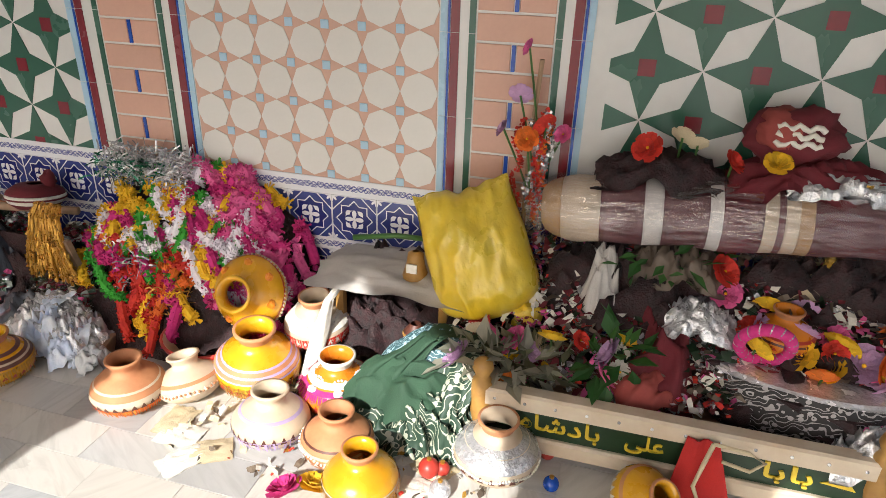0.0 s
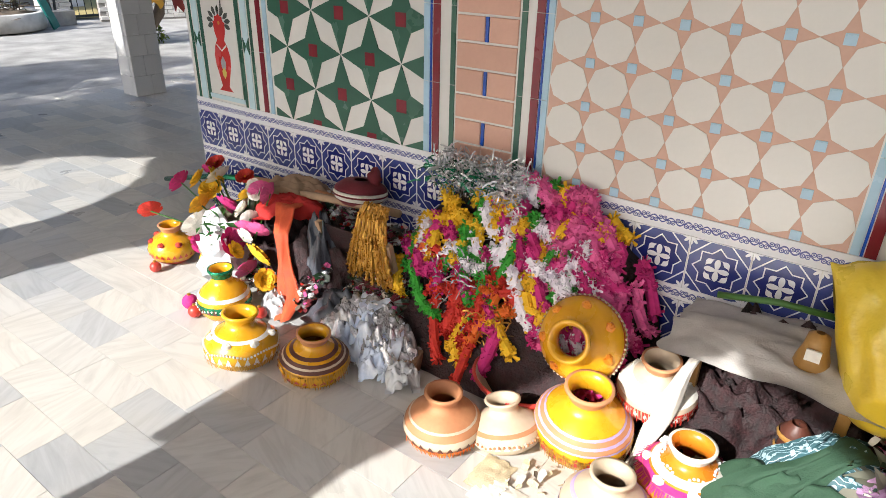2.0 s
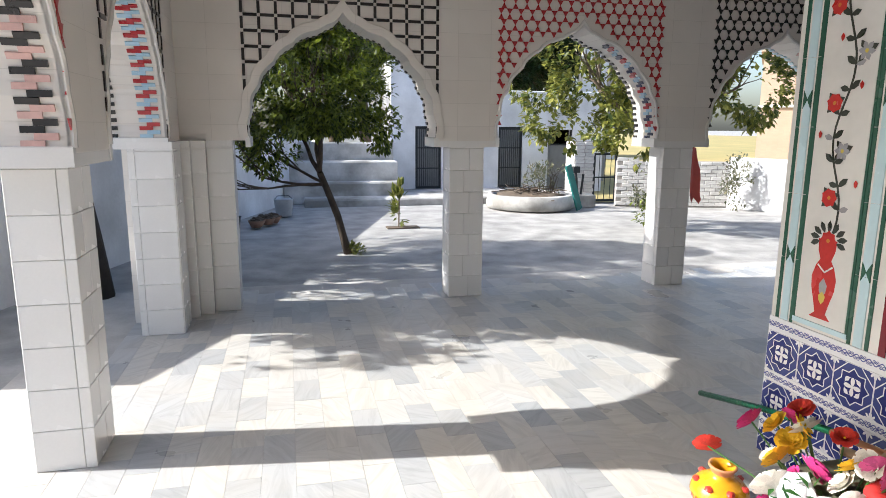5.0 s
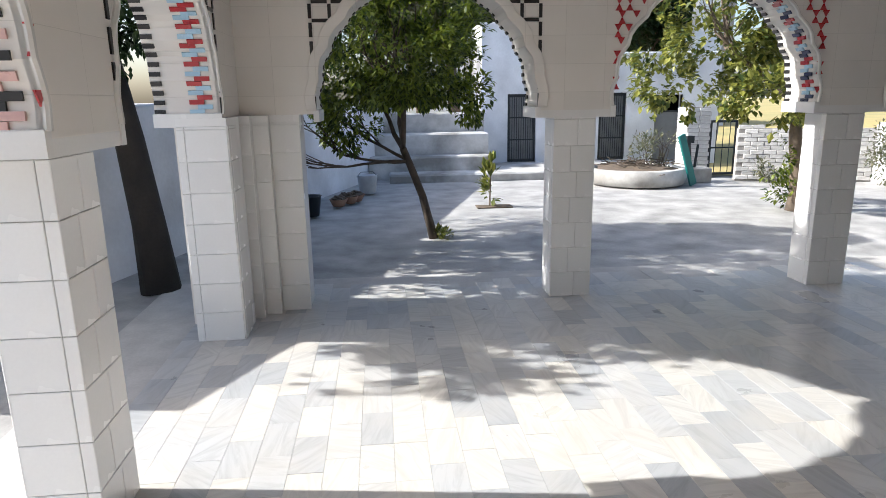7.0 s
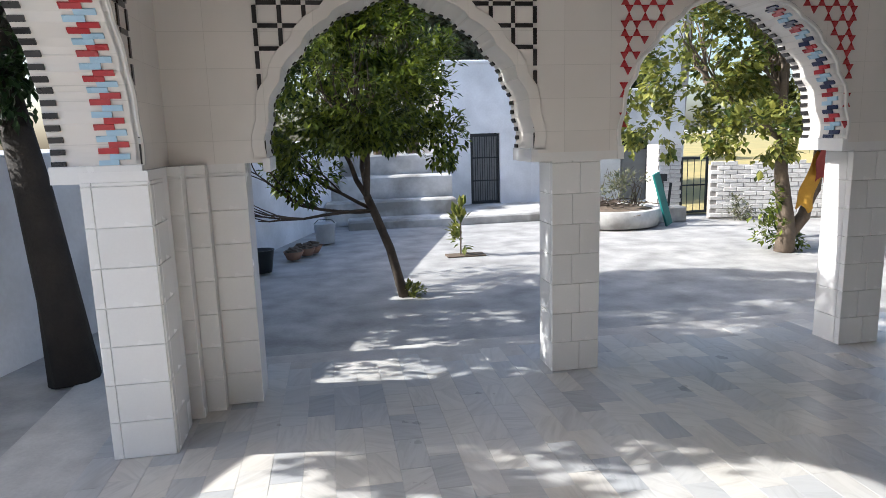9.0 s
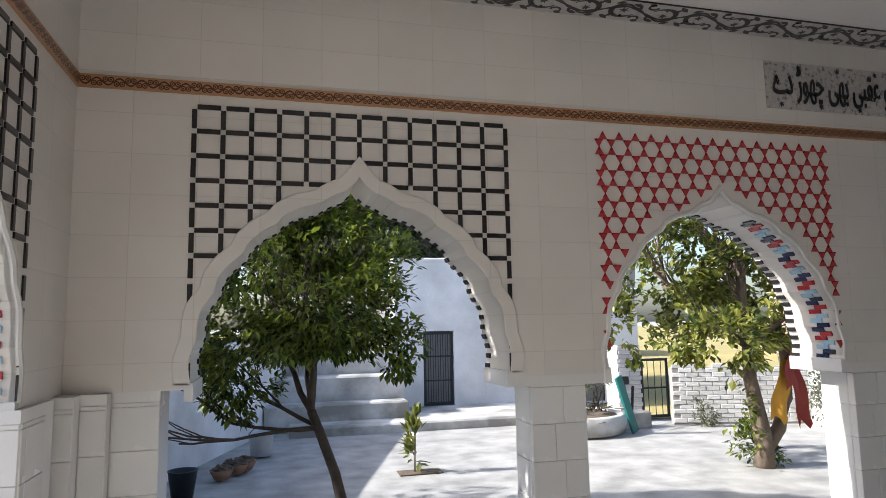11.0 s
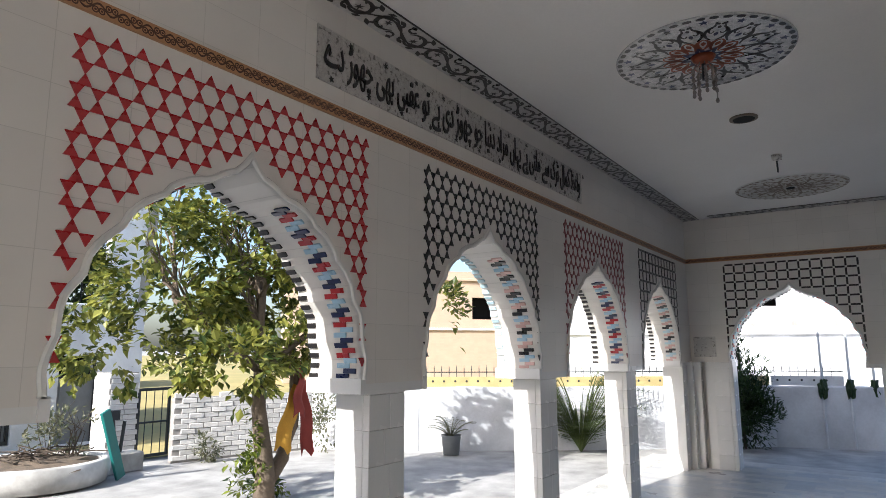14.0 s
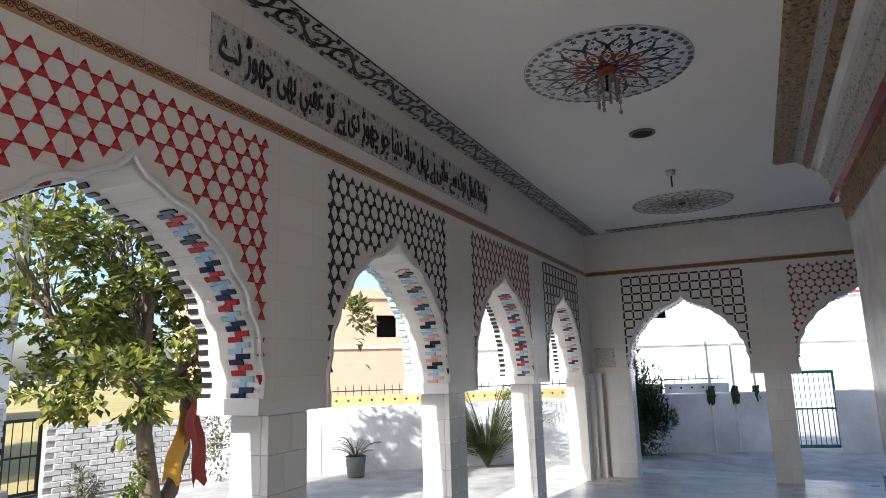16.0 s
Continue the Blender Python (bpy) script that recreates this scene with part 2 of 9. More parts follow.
WHITE = tiled("white_wall_tile", (0.69, 0.655, 0.61), (0.56, 0.53, 0.49), 0.30, 0.20)
TILE = material("white_glazed_tile", (0.76, 0.75, 0.735), 0.25, 0, (0.70, 0.69, 0.67), 1.5, 90, 0.03, 0.03, "object", 0.8)
GROUT = material("grey_grout", (0.56, 0.54, 0.51), 0.9)
MARBLE, MARBLE_REST = marble("marble_slab", "object"), marble("marble_slab_rest", "island")
CEIL = material("white_ceiling_paint", (0.70, 0.68, 0.66), 0.8, 0, (0.62, 0.60, 0.58), 0.8, 60, 0.08, 0.04)
PLASTER = material("whitewashed_plaster", (0.78, 0.79, 0.82), 0.85, 0, (0.52, 0.53, 0.55), 1.1, 25, 0.5, 0.08, mix=0.35)
OLDWALL = material("stained_whitewash", (0.62, 0.61, 0.59), 0.9, 0, (0.25, 0.24, 0.22), 1.6, 20, 0.5, 0.1, mix=0.3)
GROUND = material("pale_concrete", (0.47, 0.46, 0.445), 0.7, 0, (0.24, 0.235, 0.225), 2.6, 34, 0.5, 0.12, mix=0.42)
# Whitewash with the trees' shade on the east walls put into its grey.
EASTWALL_SHADED = material("shade_greyed_whitewash", (0.64, 0.65, 0.68), 0.9, 0, (0.40, 0.41, 0.43), 1.3, 25, 0.5, 0.1, mix=0.4)
BLACK = material("black_tile", (0.016, 0.014, 0.014), 0.3, bump=0)
RED = material("red_tile", (0.42, 0.03, 0.035), 0.28, bump=0)
MAROON = material("maroon_tile", (0.20, 0.012, 0.022), 0.25, bump=0.02, scale=3)
DUSTYRED = material("dusty_red_tile", (0.25, 0.05, 0.055), 0.35, bump=0)
GREEN = material("green_tile", (0.035, 0.115, 0.075), 0.25, 0, (0.028, 0.09, 0.06), 3, 60, 0.02, 0.05)
NAVY = material("navy_tile", (0.01, 0.018, 0.075), 0.3, bump=0)
SKYBLUE = material("light_blue_tile", (0.36, 0.53, 0.66), 0.28, bump=0.02, spread=0.04)
PALEBLUE = material("pale_blue_tile", (0.50, 0.66, 0.72), 0.25, bump=0.02, spread=0.04)
ROYAL = material("royal_blue_tile", (0.01, 0.07, 0.42), 0.22, bump=0.02)
PINK = material("pink_tile", (0.66, 0.42, 0.38), 0.3, bump=0)
SALMON = material("salmon_tile", (0.60, 0.36, 0.27), 0.4, 0, (0.54, 0.31, 0.23), 2.5, 80, 0.05, 0.05, "object")
SALMON_BACK = material("salmon_tile_ground", (0.55, 0.34, 0.255), 0.35, spread=0.05)
CREAM = material("cream_tile", (0.66, 0.645, 0.605), 0.22, 0, (0.62, 0.60, 0.565), 2, 80, 0.02, 0.02, "object")
MARBLEWHITE = material("white_marble_inlay", (0.70, 0.69, 0.66), 0.2, 0, (0.60, 0.59, 0.57), 4, 30, 0.02, 0.04)
BLUETILE = blue_tile_material()
BLUEBORDER = border_material("blue_scroll_border", (0.05, 0.06, 0.25), (0.70, 0.71, 0.74), 0.06)
VINEBORDER = material("mirror_chip_ground", (0.58, 0.565, 0.545), 0.35, 0.1, (0.44, 0.43, 0.42), 24, 110, 0.4, 0.15)
ORANGEBAND = border_material("orange_diamond_border", (0.06, 0.02, 0.01), (0.40, 0.21, 0.10), 0.10)
GOLD = material("gold_mosaic", (0.42, 0.25, 0.08), 0.3, 0.4, (0.07, 0.05, 0.035), 30, 90, 1.0, 0.3, mix=0.35)
SILVERM = material("mirror_mosaic", (0.58, 0.56, 0.53), 0.3, 0.35, (0.38, 0.36, 0.34), 40, 120, 0.8, 0.25)
BARK = material("grey_brown_bark", (0.10, 0.075, 0.055), 0.95, 0, (0.045, 0.034, 0.026), 8, 40, 1.0, 0.25)
# Darker copy of the bark, with the old trunk's shade in its colour.
BARKSHADE = material("shade_darkened_bark", (0.035, 0.028, 0.022), 0.95, 0, (0.016, 0.013, 0.011), 8, 40, 1.0, 0.25)
PALEBARK = material("pale_bark", (0.17, 0.13, 0.095), 0.95, 0, (0.13, 0.10, 0.075), 8, 40, 1.0, 0.25)


def leafy(name, one, two):
    m = bpy.data.materials.new(name)
    m.use_nodes = True
    n, link = m.node_tree.nodes, m.node_tree.links
    p = n["Principled BSDF"]
    ramp = n.new("ShaderNodeValToRGB")
    ramp.color_ramp.elements[0].color, ramp.color_ramp.elements[1].color = (*one, 1), (*two, 1)
    link.new(n.new("ShaderNodeNewGeometry").outputs["Random Per Island"], ramp.inputs[0])
    link.new(ramp.outputs[0], p.inputs["Base Color"])
    p.inputs["Roughness"].default_value = 0.45
    thin = n.new("ShaderNodeBsdfTranslucent")
    link.new(ramp.outputs[0], thin.inputs[0])
    both = n.new("ShaderNodeMixShader")
    both.inputs[0].default_value = 0.45
    link.new(p.outputs[0], both.inputs[1])
    link.new(thin.outputs[0], both.inputs[2])
    link.new(both.outputs[0], n["Material Output"].inputs[0])
    return m


LEAF_DARK = leafy("dark_citrus_leaf", (0.02, 0.042, 0.010), (0.22, 0.27, 0.03))
LEAF_LIGHT = leafy("yellow_green_leaf", (0.045, 0.08, 0.02), (0.32, 0.32, 0.065))
LEAF_DEEP = leafy("deep_green_leaf", (0.012, 0.03, 0.012), (0.04, 0.075, 0.02))
LEAF_PALM = leafy("palm_leaf", (0.035, 0.06, 0.02), (0.15, 0.19, 0.06))
LEAF_GREY = leafy("grey_green_leaf", (0.09, 0.11, 0.065), (0.25, 0.24, 0.15))


# ---- mesh helpers ----
class Shape:
    """Gathers vertices and faces of one mesh."""

    def __init__(self):
        self.v, self.f = [], []

    def add(self, verts, faces, m=None):
        k = len(self.v)
        self.v += [tuple(m @ Vector(p)) for p in verts] if m else [tuple(p) for p in verts]
        self.f += [tuple(i + k for i in f) for f in faces]
        return self

    def box(self, x0, y0, z0, x1, y1, z1, m=None):
        return self.add([(x0, y0, z0), (x1, y0, z0), (x1, y1, z0), (x0, y1, z0), (x0, y0, z1), (x1, y0, z1), (x1, y1, z1), (x0, y1, z1)],
                        [(0, 3, 2, 1), (4, 5, 6, 7), (0, 1, 5, 4), (1, 2, 6, 5), (2, 3, 7, 6), (3, 0, 4, 7)], m)

    def slab(self, x0, y0, z0, x1, y1, z1, c=0.002, m=None):
        """A box with its upper edges eased."""
        return self.add([(x0, y0, z0), (x1, y0, z0), (x1, y1, z0), (x0, y1, z0), (x0, y0, z1 - c), (x1, y0, z1 - c), (x1, y1, z1 - c), (x0, y1, z1 - c),
                         (x0 + c, y0 + c, z1), (x1 - c, y0 + c, z1), (x1 - c, y1 - c, z1), (x0 + c, y1 - c, z1)],
                        [(0, 3, 2, 1), (8, 9, 10, 11), (0, 1, 5, 4), (1, 2, 6, 5), (2, 3, 7, 6), (3, 0, 4, 7),
                         (4, 5, 9, 8), (5, 6, 10, 9), (6, 7, 11, 10), (7, 4, 8, 11)], m)

    def prism(self, poly, d0, d1, m=None):
        """A flat outline in x and z, thick from y = d0 to d1."""
        n = len(poly)
        verts = [(x, d0, z) for x, z in poly] + [(x, d1, z) for x, z in poly]
        faces = [tuple(range(n)), tuple(range(2 * n - 1, n - 1, -1))]
        faces += [(i, n + i, n + (i + 1) % n, (i + 1) % n) for i in range(n)]
        return self.add(verts, faces, m)

    def lathe(self, profile, n=24, m=None, wobble=0.0, caps=True):
        verts, faces = [], []
        for r, z in profile:
            for i in range(n):
                a = 2 * math.pi * i / n
                k = 1 + wobble * math.sin(3 * a + 11 * z)
                verts.append((r * k * math.cos(a), r * k * math.sin(a), z))
        for j in range(len(profile) - 1):
            for i in range(n):
                q = (i + 1) % n
                faces.append((j * n + i, j * n + q, (j + 1) * n + q, (j + 1) * n + i))
        if caps:
            faces += [tuple(range(n - 1, -1, -1)), tuple(range((len(profile) - 1) * n, len(profile) * n))]
        return self.add(verts, faces, m)

    def tube(self, path, radii, n=6, m=None):
        verts, faces = [], []
        path = [Vector(p) for p in path]
        for j, p in enumerate(path):
            way = (path[min(j + 1, len(path) - 1)] - path[max(j - 1, 0)]).normalized()
            side = way.cross(Vector((0.31, 0.17, 0.93)))
            if side.length < 1e-3:
                side = way.cross(Vector((1, 0, 0)))
            side.normalize()
            up = side.cross(way)
            r = radii[j] if isinstance(radii, (list, tuple)) else radii
            for i in range(n):
                a = 2 * math.pi * i / n
                verts.append(p + r * (math.cos(a) * side + math.sin(a) * up))
        for j in range(len(path) - 1):
            for i in range(n):
                q = (i + 1) % n
                faces.append((j * n + i, j * n + q, (j + 1) * n + q, (j + 1) * n + i))
        faces += [tuple(range(n - 1, -1, -1)), tuple(range((len(path) - 1) * n, len(path) * n))]
        return self.add(verts, faces, m)

    def blob(self, c, r, seed=0, rough=0.12, n=12, rings=8):
        """An uneven rounded lump."""
        verts, faces = [], []
        for j in range(rings + 1):
            t = math.pi * j / rings
            for i in range(n):
                a = 2 * math.pi * i / n
                d = Vector((math.sin(t) * math.cos(a), math.sin(t) * math.sin(a), math.cos(t)))
                k = 1 + rough * noise.noise(d * 2.3 + Vector((seed, seed * 0.7, 0))) * 2 + rough * 0.5 * noise.noise(d * 6 + Vector((0, seed, 0)))
                verts.append((c[0] + r[0] * k * d.x, c[1] + r[1] * k * d.y, c[2] + r[2] * k * d.z))
        for j in range(rings):
            for i in range(n):
                q = (i + 1) % n
                faces.append((j * n + i, (j + 1) * n + i, (j + 1) * n + q, j * n + q))
        return self.add(verts, faces)

    def mesh(self, name, mat, smooth=False):
        me = bpy.data.meshes.new(name)
        me.from_pydata(self.v, [], self.f)
        me.materials.append(mat)
        if smooth:
            me.shade_smooth()
        me.update()
        return me


def part(name, shape, mat, parent=None, label="", smooth=False):
    ob = new(name, shape.mesh(name, mat, smooth) if isinstance(shape, Shape) else shape)
    ob.parent = parent
    if label:
        tagged(ob, label)
    return ob


def thing(name, m, label, category, group="", kind=""):
    ob = new(name)
    ob.matrix_world = m
    ob.empty_display_size = 0.1
    return tagged(ob, label, category, group, kind)


def solid(name, shape, mat, label, category, group="", kind="", smooth=False):
    return tagged(part(name, shape, mat, None, "", smooth), label, category, group, kind)


def fix_normals(ob):
    bm = bmesh.new()
    bm.from_mesh(ob.data)
    bmesh.ops.recalc_face_normals(bm, faces=bm.faces)
    bm.to_mesh(ob.data)
    bm.free()
    return ob


# ---- floor, ceiling, ground ----
CAP, TOP = 1.47, 3.56
XW, XE, YN, YS = -0.55, 10.97, 7.8, -3.65
DEEP = 0.40

ground = solid("ground", Shape().add([(-900, -900, -0.03), (900, -900, -0.03), (900, 900, -0.03), (-900, 900, -0.03)], [(0, 1, 2, 3)]),
               GROUND, "pale concrete courtyard ground", "ground", kind="structure")
floor = solid("floor", Shape().box(XW - 0.9, YS - 0.9, -0.2, XE + 0.9, YN + 0.9, -0.006), GROUT, "veranda floor of grey and cream marble slabs", "floor", kind="structure")
ceiling = solid("ceiling", Shape().box(XW - 0.42, YS - 0.42, TOP, XE + 0.42, YN + 0.42, TOP + 0.18), CEIL, "flat white painted veranda ceiling", "ceiling", kind="structure")


# ---- arcades ----
HALF = ((0.805, 1.47), (0.803, 1.59), (0.79, 1.70), (0.755, 1.84), (0.685, 1.99), (0.555, 2.16), (0.385, 2.31), (0.19, 2.395), (0.07, 2.44), (0.0, 2.525))


def arch_line(u0, u1, grow=0.0):
    """The scalloped line of an arch from its left foot to its right one."""
    c, k = (u0 + u1) / 2, (u1 - u0) / 1.65
    pts, run = [], 0.0
    for i in range(len(HALF) - 1):
        (a0, z0), (a1, z1) = HALF[i], HALF[i + 1]
        n = 5
        for j in range(n):
            t = j / n
            pts.append((a0 + (a1 - a0) * t, z0 + (z1 - z0) * t))
    pts.append(HALF[-1])
    half = []
    for i, (a, z) in enumerate(pts):
        p, q = pts[max(i - 1, 0)], pts[min(i + 1, len(pts) - 1)]
        if i:
            run += math.dist(pts[i - 1], pts[i])
        dx, dz = q[0] - p[0], q[1] - p[1]
        size = math.hypot(dx, dz) or 1
        nx, nz = dz / size, -dx / size
        fade = min(1, i / 3, (len(pts) - 1 - i) / 4)
        out = 0.02 * abs(math.sin(math.pi * run / 0.235)) * fade - 0.012 * fade + grow
        half.append((max(0.0, a + nx * out) if i < len(pts) - 1 else 0.0, z + nz * out if i else z))
    if grow:
        half[-1] = (0.0, HALF[-1][1] + grow * 1.5)
    left = [(c - a * k, z) for a, z in half]
    right = [(c + a * k, z) for a, z in half[-2::-1]]
    return left + right


def inside(u, z, u0, u1, grow):
    """Whether a point lies in the arch's opening, widened by grow."""
    c, k = (u0 + u1) / 2, (u1 - u0) / 1.65
    a = abs(u - c) / k - grow
    z -= grow
    if z <= HALF[0][1]:
        return True
    for (a0, z0), (a1, z1) in zip(HALF, HALF[1:]):
        if z0 <= z <= z1:
            return a < a0 + (a1 - a0) * (z - z0) / (z1 - z0)
    return False


SCHEMES = {"n1": (), "red": (RED, NAVY, SKYBLUE), "blue": (BLACK, PINK, SKYBLUE), "redblue": (RED, RED, SKYBLUE), "pink": (BLACK, BLACK, PINK), "far": (BLACK, PINK, PALEBLUE)}


def piece_mesh(name, poly, mat, d0=-0.004, d1=0.004):
    return Shape().prism(poly, d0, d1).mesh(name, mat)


BAR_H = piece_mesh("bar", [(-0.055, -0.012), (0.055, -0.012), (0.055, 0.012), (-0.055, 0.012)], BLACK)
BAR_V = piece_mesh("bar", [(-0.012, -0.048), (0.012, -0.048), (0.012, 0.048), (-0.012, 0.048)], BLACK)


def grid_pattern(root, u0, u1, apart):
    n, pu, pz, top = 12, (u1 - u0 - 0.02) / 12, 0.124, 2.85
    rest = Shape()

    def put(mesh, u, z, w, h):
        edge = min(abs(u - u0 - 0.01), abs(u - u1 + 0.01)) < 0.004 and z > CAP + 0.06
        if w > h and not edge and z > CAP + 0.06 and not inside(u - math.copysign(w * 0.55, (u0 + u1) / 2 - u), z, u0, u1, 0.035):
            edge = min(u - u0, u1 - u) < pu and not apart
        if edge:
            pass
        elif inside(u, z - h, u0, u1, 0.03) or inside(u - w, z, u0, u1, 0.02) or inside(u + w, z, u0, u1, 0.02):
            return
        if apart:
            ob = part("tile_bar", mesh, None, root)
            ob.location = (u, -0.0035, z)
        else:
            rest.box(u - w, -0.006, z - h, u + w, 0.0, z + h)
    for i in range(n + 1):
        for j in range(13):
            u, z = u0 + 0.01 + i * pu, top - j * pz
            if i < n:
                put(BAR_H, u + pu / 2, z, 0.055, 0.012)
            put(BAR_V, u, z - pz / 2, 0.012, 0.048)
    if rest.v:
        tagged(part("tile_bars", rest, BLACK, root), kind="stuff")


TRI_W, TRI_S = 0.0272, 0.0256


def tri(name, mat, flip):
    s = TRI_S * (-1 if flip else 1)
    pts = [(-TRI_W, -s * 0.62), (TRI_W, -s * 0.62), (0, s * 1.24)]
    return piece_mesh(name, pts[::-1] if flip else pts, mat)


TRI = {m.name: (tri("triangle_tile", m, False), tri("triangle_tile", m, True)) for m in (RED, BLACK, DUSTYRED)}


def star_pattern(root, u0, u1, mat, apart):
    """Six-pointed stars and hexagons: triangles standing on and hanging from level lines."""
    a = (u1 - u0) / 15.5
    row = a * 0.866
    rest = Shape()
    up, down = TRI[mat.name]
    for j in range(17):
        line = 2.811 - j * row
        for i in range(32):
            u = u0 + i * a / 2
            point_up = (i + j) % 2 == 1
            zz = line + (0.62 if point_up else -0.62) * TRI_S
            if u < u0 + 0.02 or u > u1 - 0.02 or inside(u, zz - 0.03, u0, u1, 0.03) or inside(u, zz, u0, u1, 0.03):
                if not (abs(u - u0) < 0.021 or abs(u - u1) < 0.021) or zz < CAP + 0.08:
                    continue
                u = u0 + TRI_W if u < (u0 + u1) / 2 else u1 - TRI_W
            if apart:
                ob = part("triangle_tile", up if point_up else down, None, root)
                ob.location = (u, -0.0035, zz)
            else:
                s = TRI_S if point_up else -TRI_S
                rest.prism([(u - TRI_W, zz - s * 0.62), (u + TRI_W, zz - s * 0.62), (u, zz + s * 1.24)], -0.006, 0.0)
    if rest.v:
        tagged(part("triangle_tiles", rest, mat, root), kind="stuff")


def jamb_tiles(root, u0, u1, scheme, apart):
    """Rows of small coloured bricks and the dark teeth on the arch's reveals."""
    line = arch_line(u0, u1, -0.004)
    runs = {}
    steps, done = [], 0.0
    for p, q in zip(line, line[1:]):
        d = math.dist(p, q)
        while done < d:
            t = done / d
            steps.append((p[0] + (q[0] - p[0]) * t, p[1] + (q[1] - p[1]) * t, math.atan2(q[1] - p[1], q[0] - p[0])))
            done += 0.029
        done -= d
    c = (u0 + u1) / 2
    for k, (u, z, way) in enumerate(steps):
        if z < CAP + 0.03:
            continue
        m = Matrix.Translation((u, 0, z)) @ Matrix.Rotation(-way, 4, "Y")
        if k % 2 == 0 and z < 2.50:
            runs.setdefault(PALEBLUE.name if scheme == SCHEMES["blue"] else BLACK.name, Shape()).box(-0.0135, 0.332, -0.006, 0.0135, 0.397, 0.004, m)
        if not scheme or z > 2.36:
            continue
        count = 4 if scheme[0] is scheme[1] else 6
        phase = (len(steps) - k if u > c else k) % count
        mat = scheme[2] if count == 4 and phase > 1 else scheme[phase // 2]
        a = 0.045 if phase % 2 else 0.095
        runs.setdefault(mat.name, Shape()).box(-0.0138, a, -0.006, 0.0138, a + 0.09, 0.003, m)
    for name, s in runs.items():
        tagged(part("mosaic_bricks", s, bpy.data.materials[name], root), kind="stuff")


def arch_band(root, u0, u1, width=0.030):
    """The raised moulding round the opening, on the room's side."""
    a, b = arch_line(u0, u1), arch_line(u0, u1, width)
    s = Shape()
    n = len(a)
    a[0], a[-1] = (a[0][0], CAP + 0.03), (a[-1][0], CAP + 0.03)
    b[0], b[-1] = (b[0][0], CAP + 0.03), (b[-1][0], CAP + 0.03)
    verts = []
    for (pu, pz), (qu, qz) in zip(a, b):
        e = 0.25 if width < 0.05 else 0.06
        h = 0.017 if width < 0.05 else 0.011
        verts += [(pu, 0.02, pz), (pu, -0.008, pz), (pu * (1 - e) + qu * e, -h, pz * (1 - e) + qz * e), (pu * e + qu * (1 - e), -h, pz * e + qz * (1 - e)), (qu, -0.008, qz), (qu, 0.001, qz)]
    faces = []
    for i in range(n - 1):
        for j in range(5):
            faces.append((i * 6 + j, (i + 1) * 6 + j, (i + 1) * 6 + j + 1, i * 6 + j + 1))
    s.add(verts, faces)
    return part("arch_moulding", s, MARBLEWHITE if width < 0.05 else WHITE, root, "pale scalloped arch moulding")


TILE_U = {}


def face_tile(w, h):
    key = (round(w, 3), round(h, 3))
    if key not in TILE_U:
        TILE_U[key] = Shape().slab(-w / 2 + 0.0012, -h / 2 + 0.0012, 0, w / 2 - 0.0012, h / 2 - 0.0012, 0.007, 0.0025).mesh("wall_tile", TILE)
    return TILE_U[key]


def clad(root, p, right, up, out, widths, heights):
    """Tiles in rows on one face: p its lower left corner."""
    right, up, out = Vector(right), Vector(up), Vector(out)
    turn = Matrix((right, up, out)).transposed().to_4x4()
    z = 0.0
    for j, h in enumerate(heights):
        x = 0.0
        for w in widths(j) if callable(widths) else widths:
            ob = part("wall_tile", face_tile(w, h), None, root)
            ob.matrix_basis = Matrix.Translation(Vector(p) + right * (x + w / 2) + up * (z + h / 2)) @ turn
            x += w
        z += h


def pillar(m, w=0.33, d=0.26, label="square pillar clad in white glazed tiles"):
    """A tiled square pillar, from the floor to the spring of the arches; local x along the wall, y outwards."""
    root = thing("pillar", m, label, "pillar", "veranda pillars", "structure")
    g = 0.008
    part("core", Shape().box(-w / 2 + g, g, 0, w / 2 - g, d - g, CAP - 0.05), GROUT, root)
    rows = [0.2] * 7 + [0.02]
    front = lambda j: (w * 0.42, w * 0.58) if j % 2 else (w * 0.58, w * 0.42)
    side = lambda j: (0.05, d - 0.05)
    clad(root, (-w / 2 + 0.001, g, 0), (1, 0, 0), (0, 0, 1), (0, -1, 0), lambda j: tuple(v - 0.001 for v in front(j)), rows)
    clad(root, (w / 2 - g, 0.001, 0), (0, 1, 0), (0, 0, 1), (1, 0, 0), side, rows)
    clad(root, (-w / 2 + g, d - 0.001, 0), (0, -1, 0), (0, 0, 1), (-1, 0, 0), lambda j: tuple(reversed(side(j))), rows)
    clad(root, (w / 2 - 0.001, d - g, 0), (-1, 0, 0), (0, 0, 1), (0, 1, 0), front, rows)
    return root


def flat_stroke(shape, line, widths):
    """A painted stroke: a flat ribbon whose width swells and tapers along a line."""
    verts, faces = [], []
    for i, (px, py) in enumerate(line):
        qx, qy = line[min(i + 1, len(line) - 1)]
        ox, oy = line[max(i - 1, 0)]
        d = math.hypot(qx - ox, qy - oy) or 1.0
        nx, ny = -(qy - oy) / d * widths[i] / 2, (qx - ox) / d * widths[i] / 2
        verts += [(px + nx, py + ny, 0), (px - nx, py - ny, 0)]
        if i:
            faces.append((2 * i - 2, 2 * i, 2 * i + 1, 2 * i - 1))
    shape.add(verts, faces)


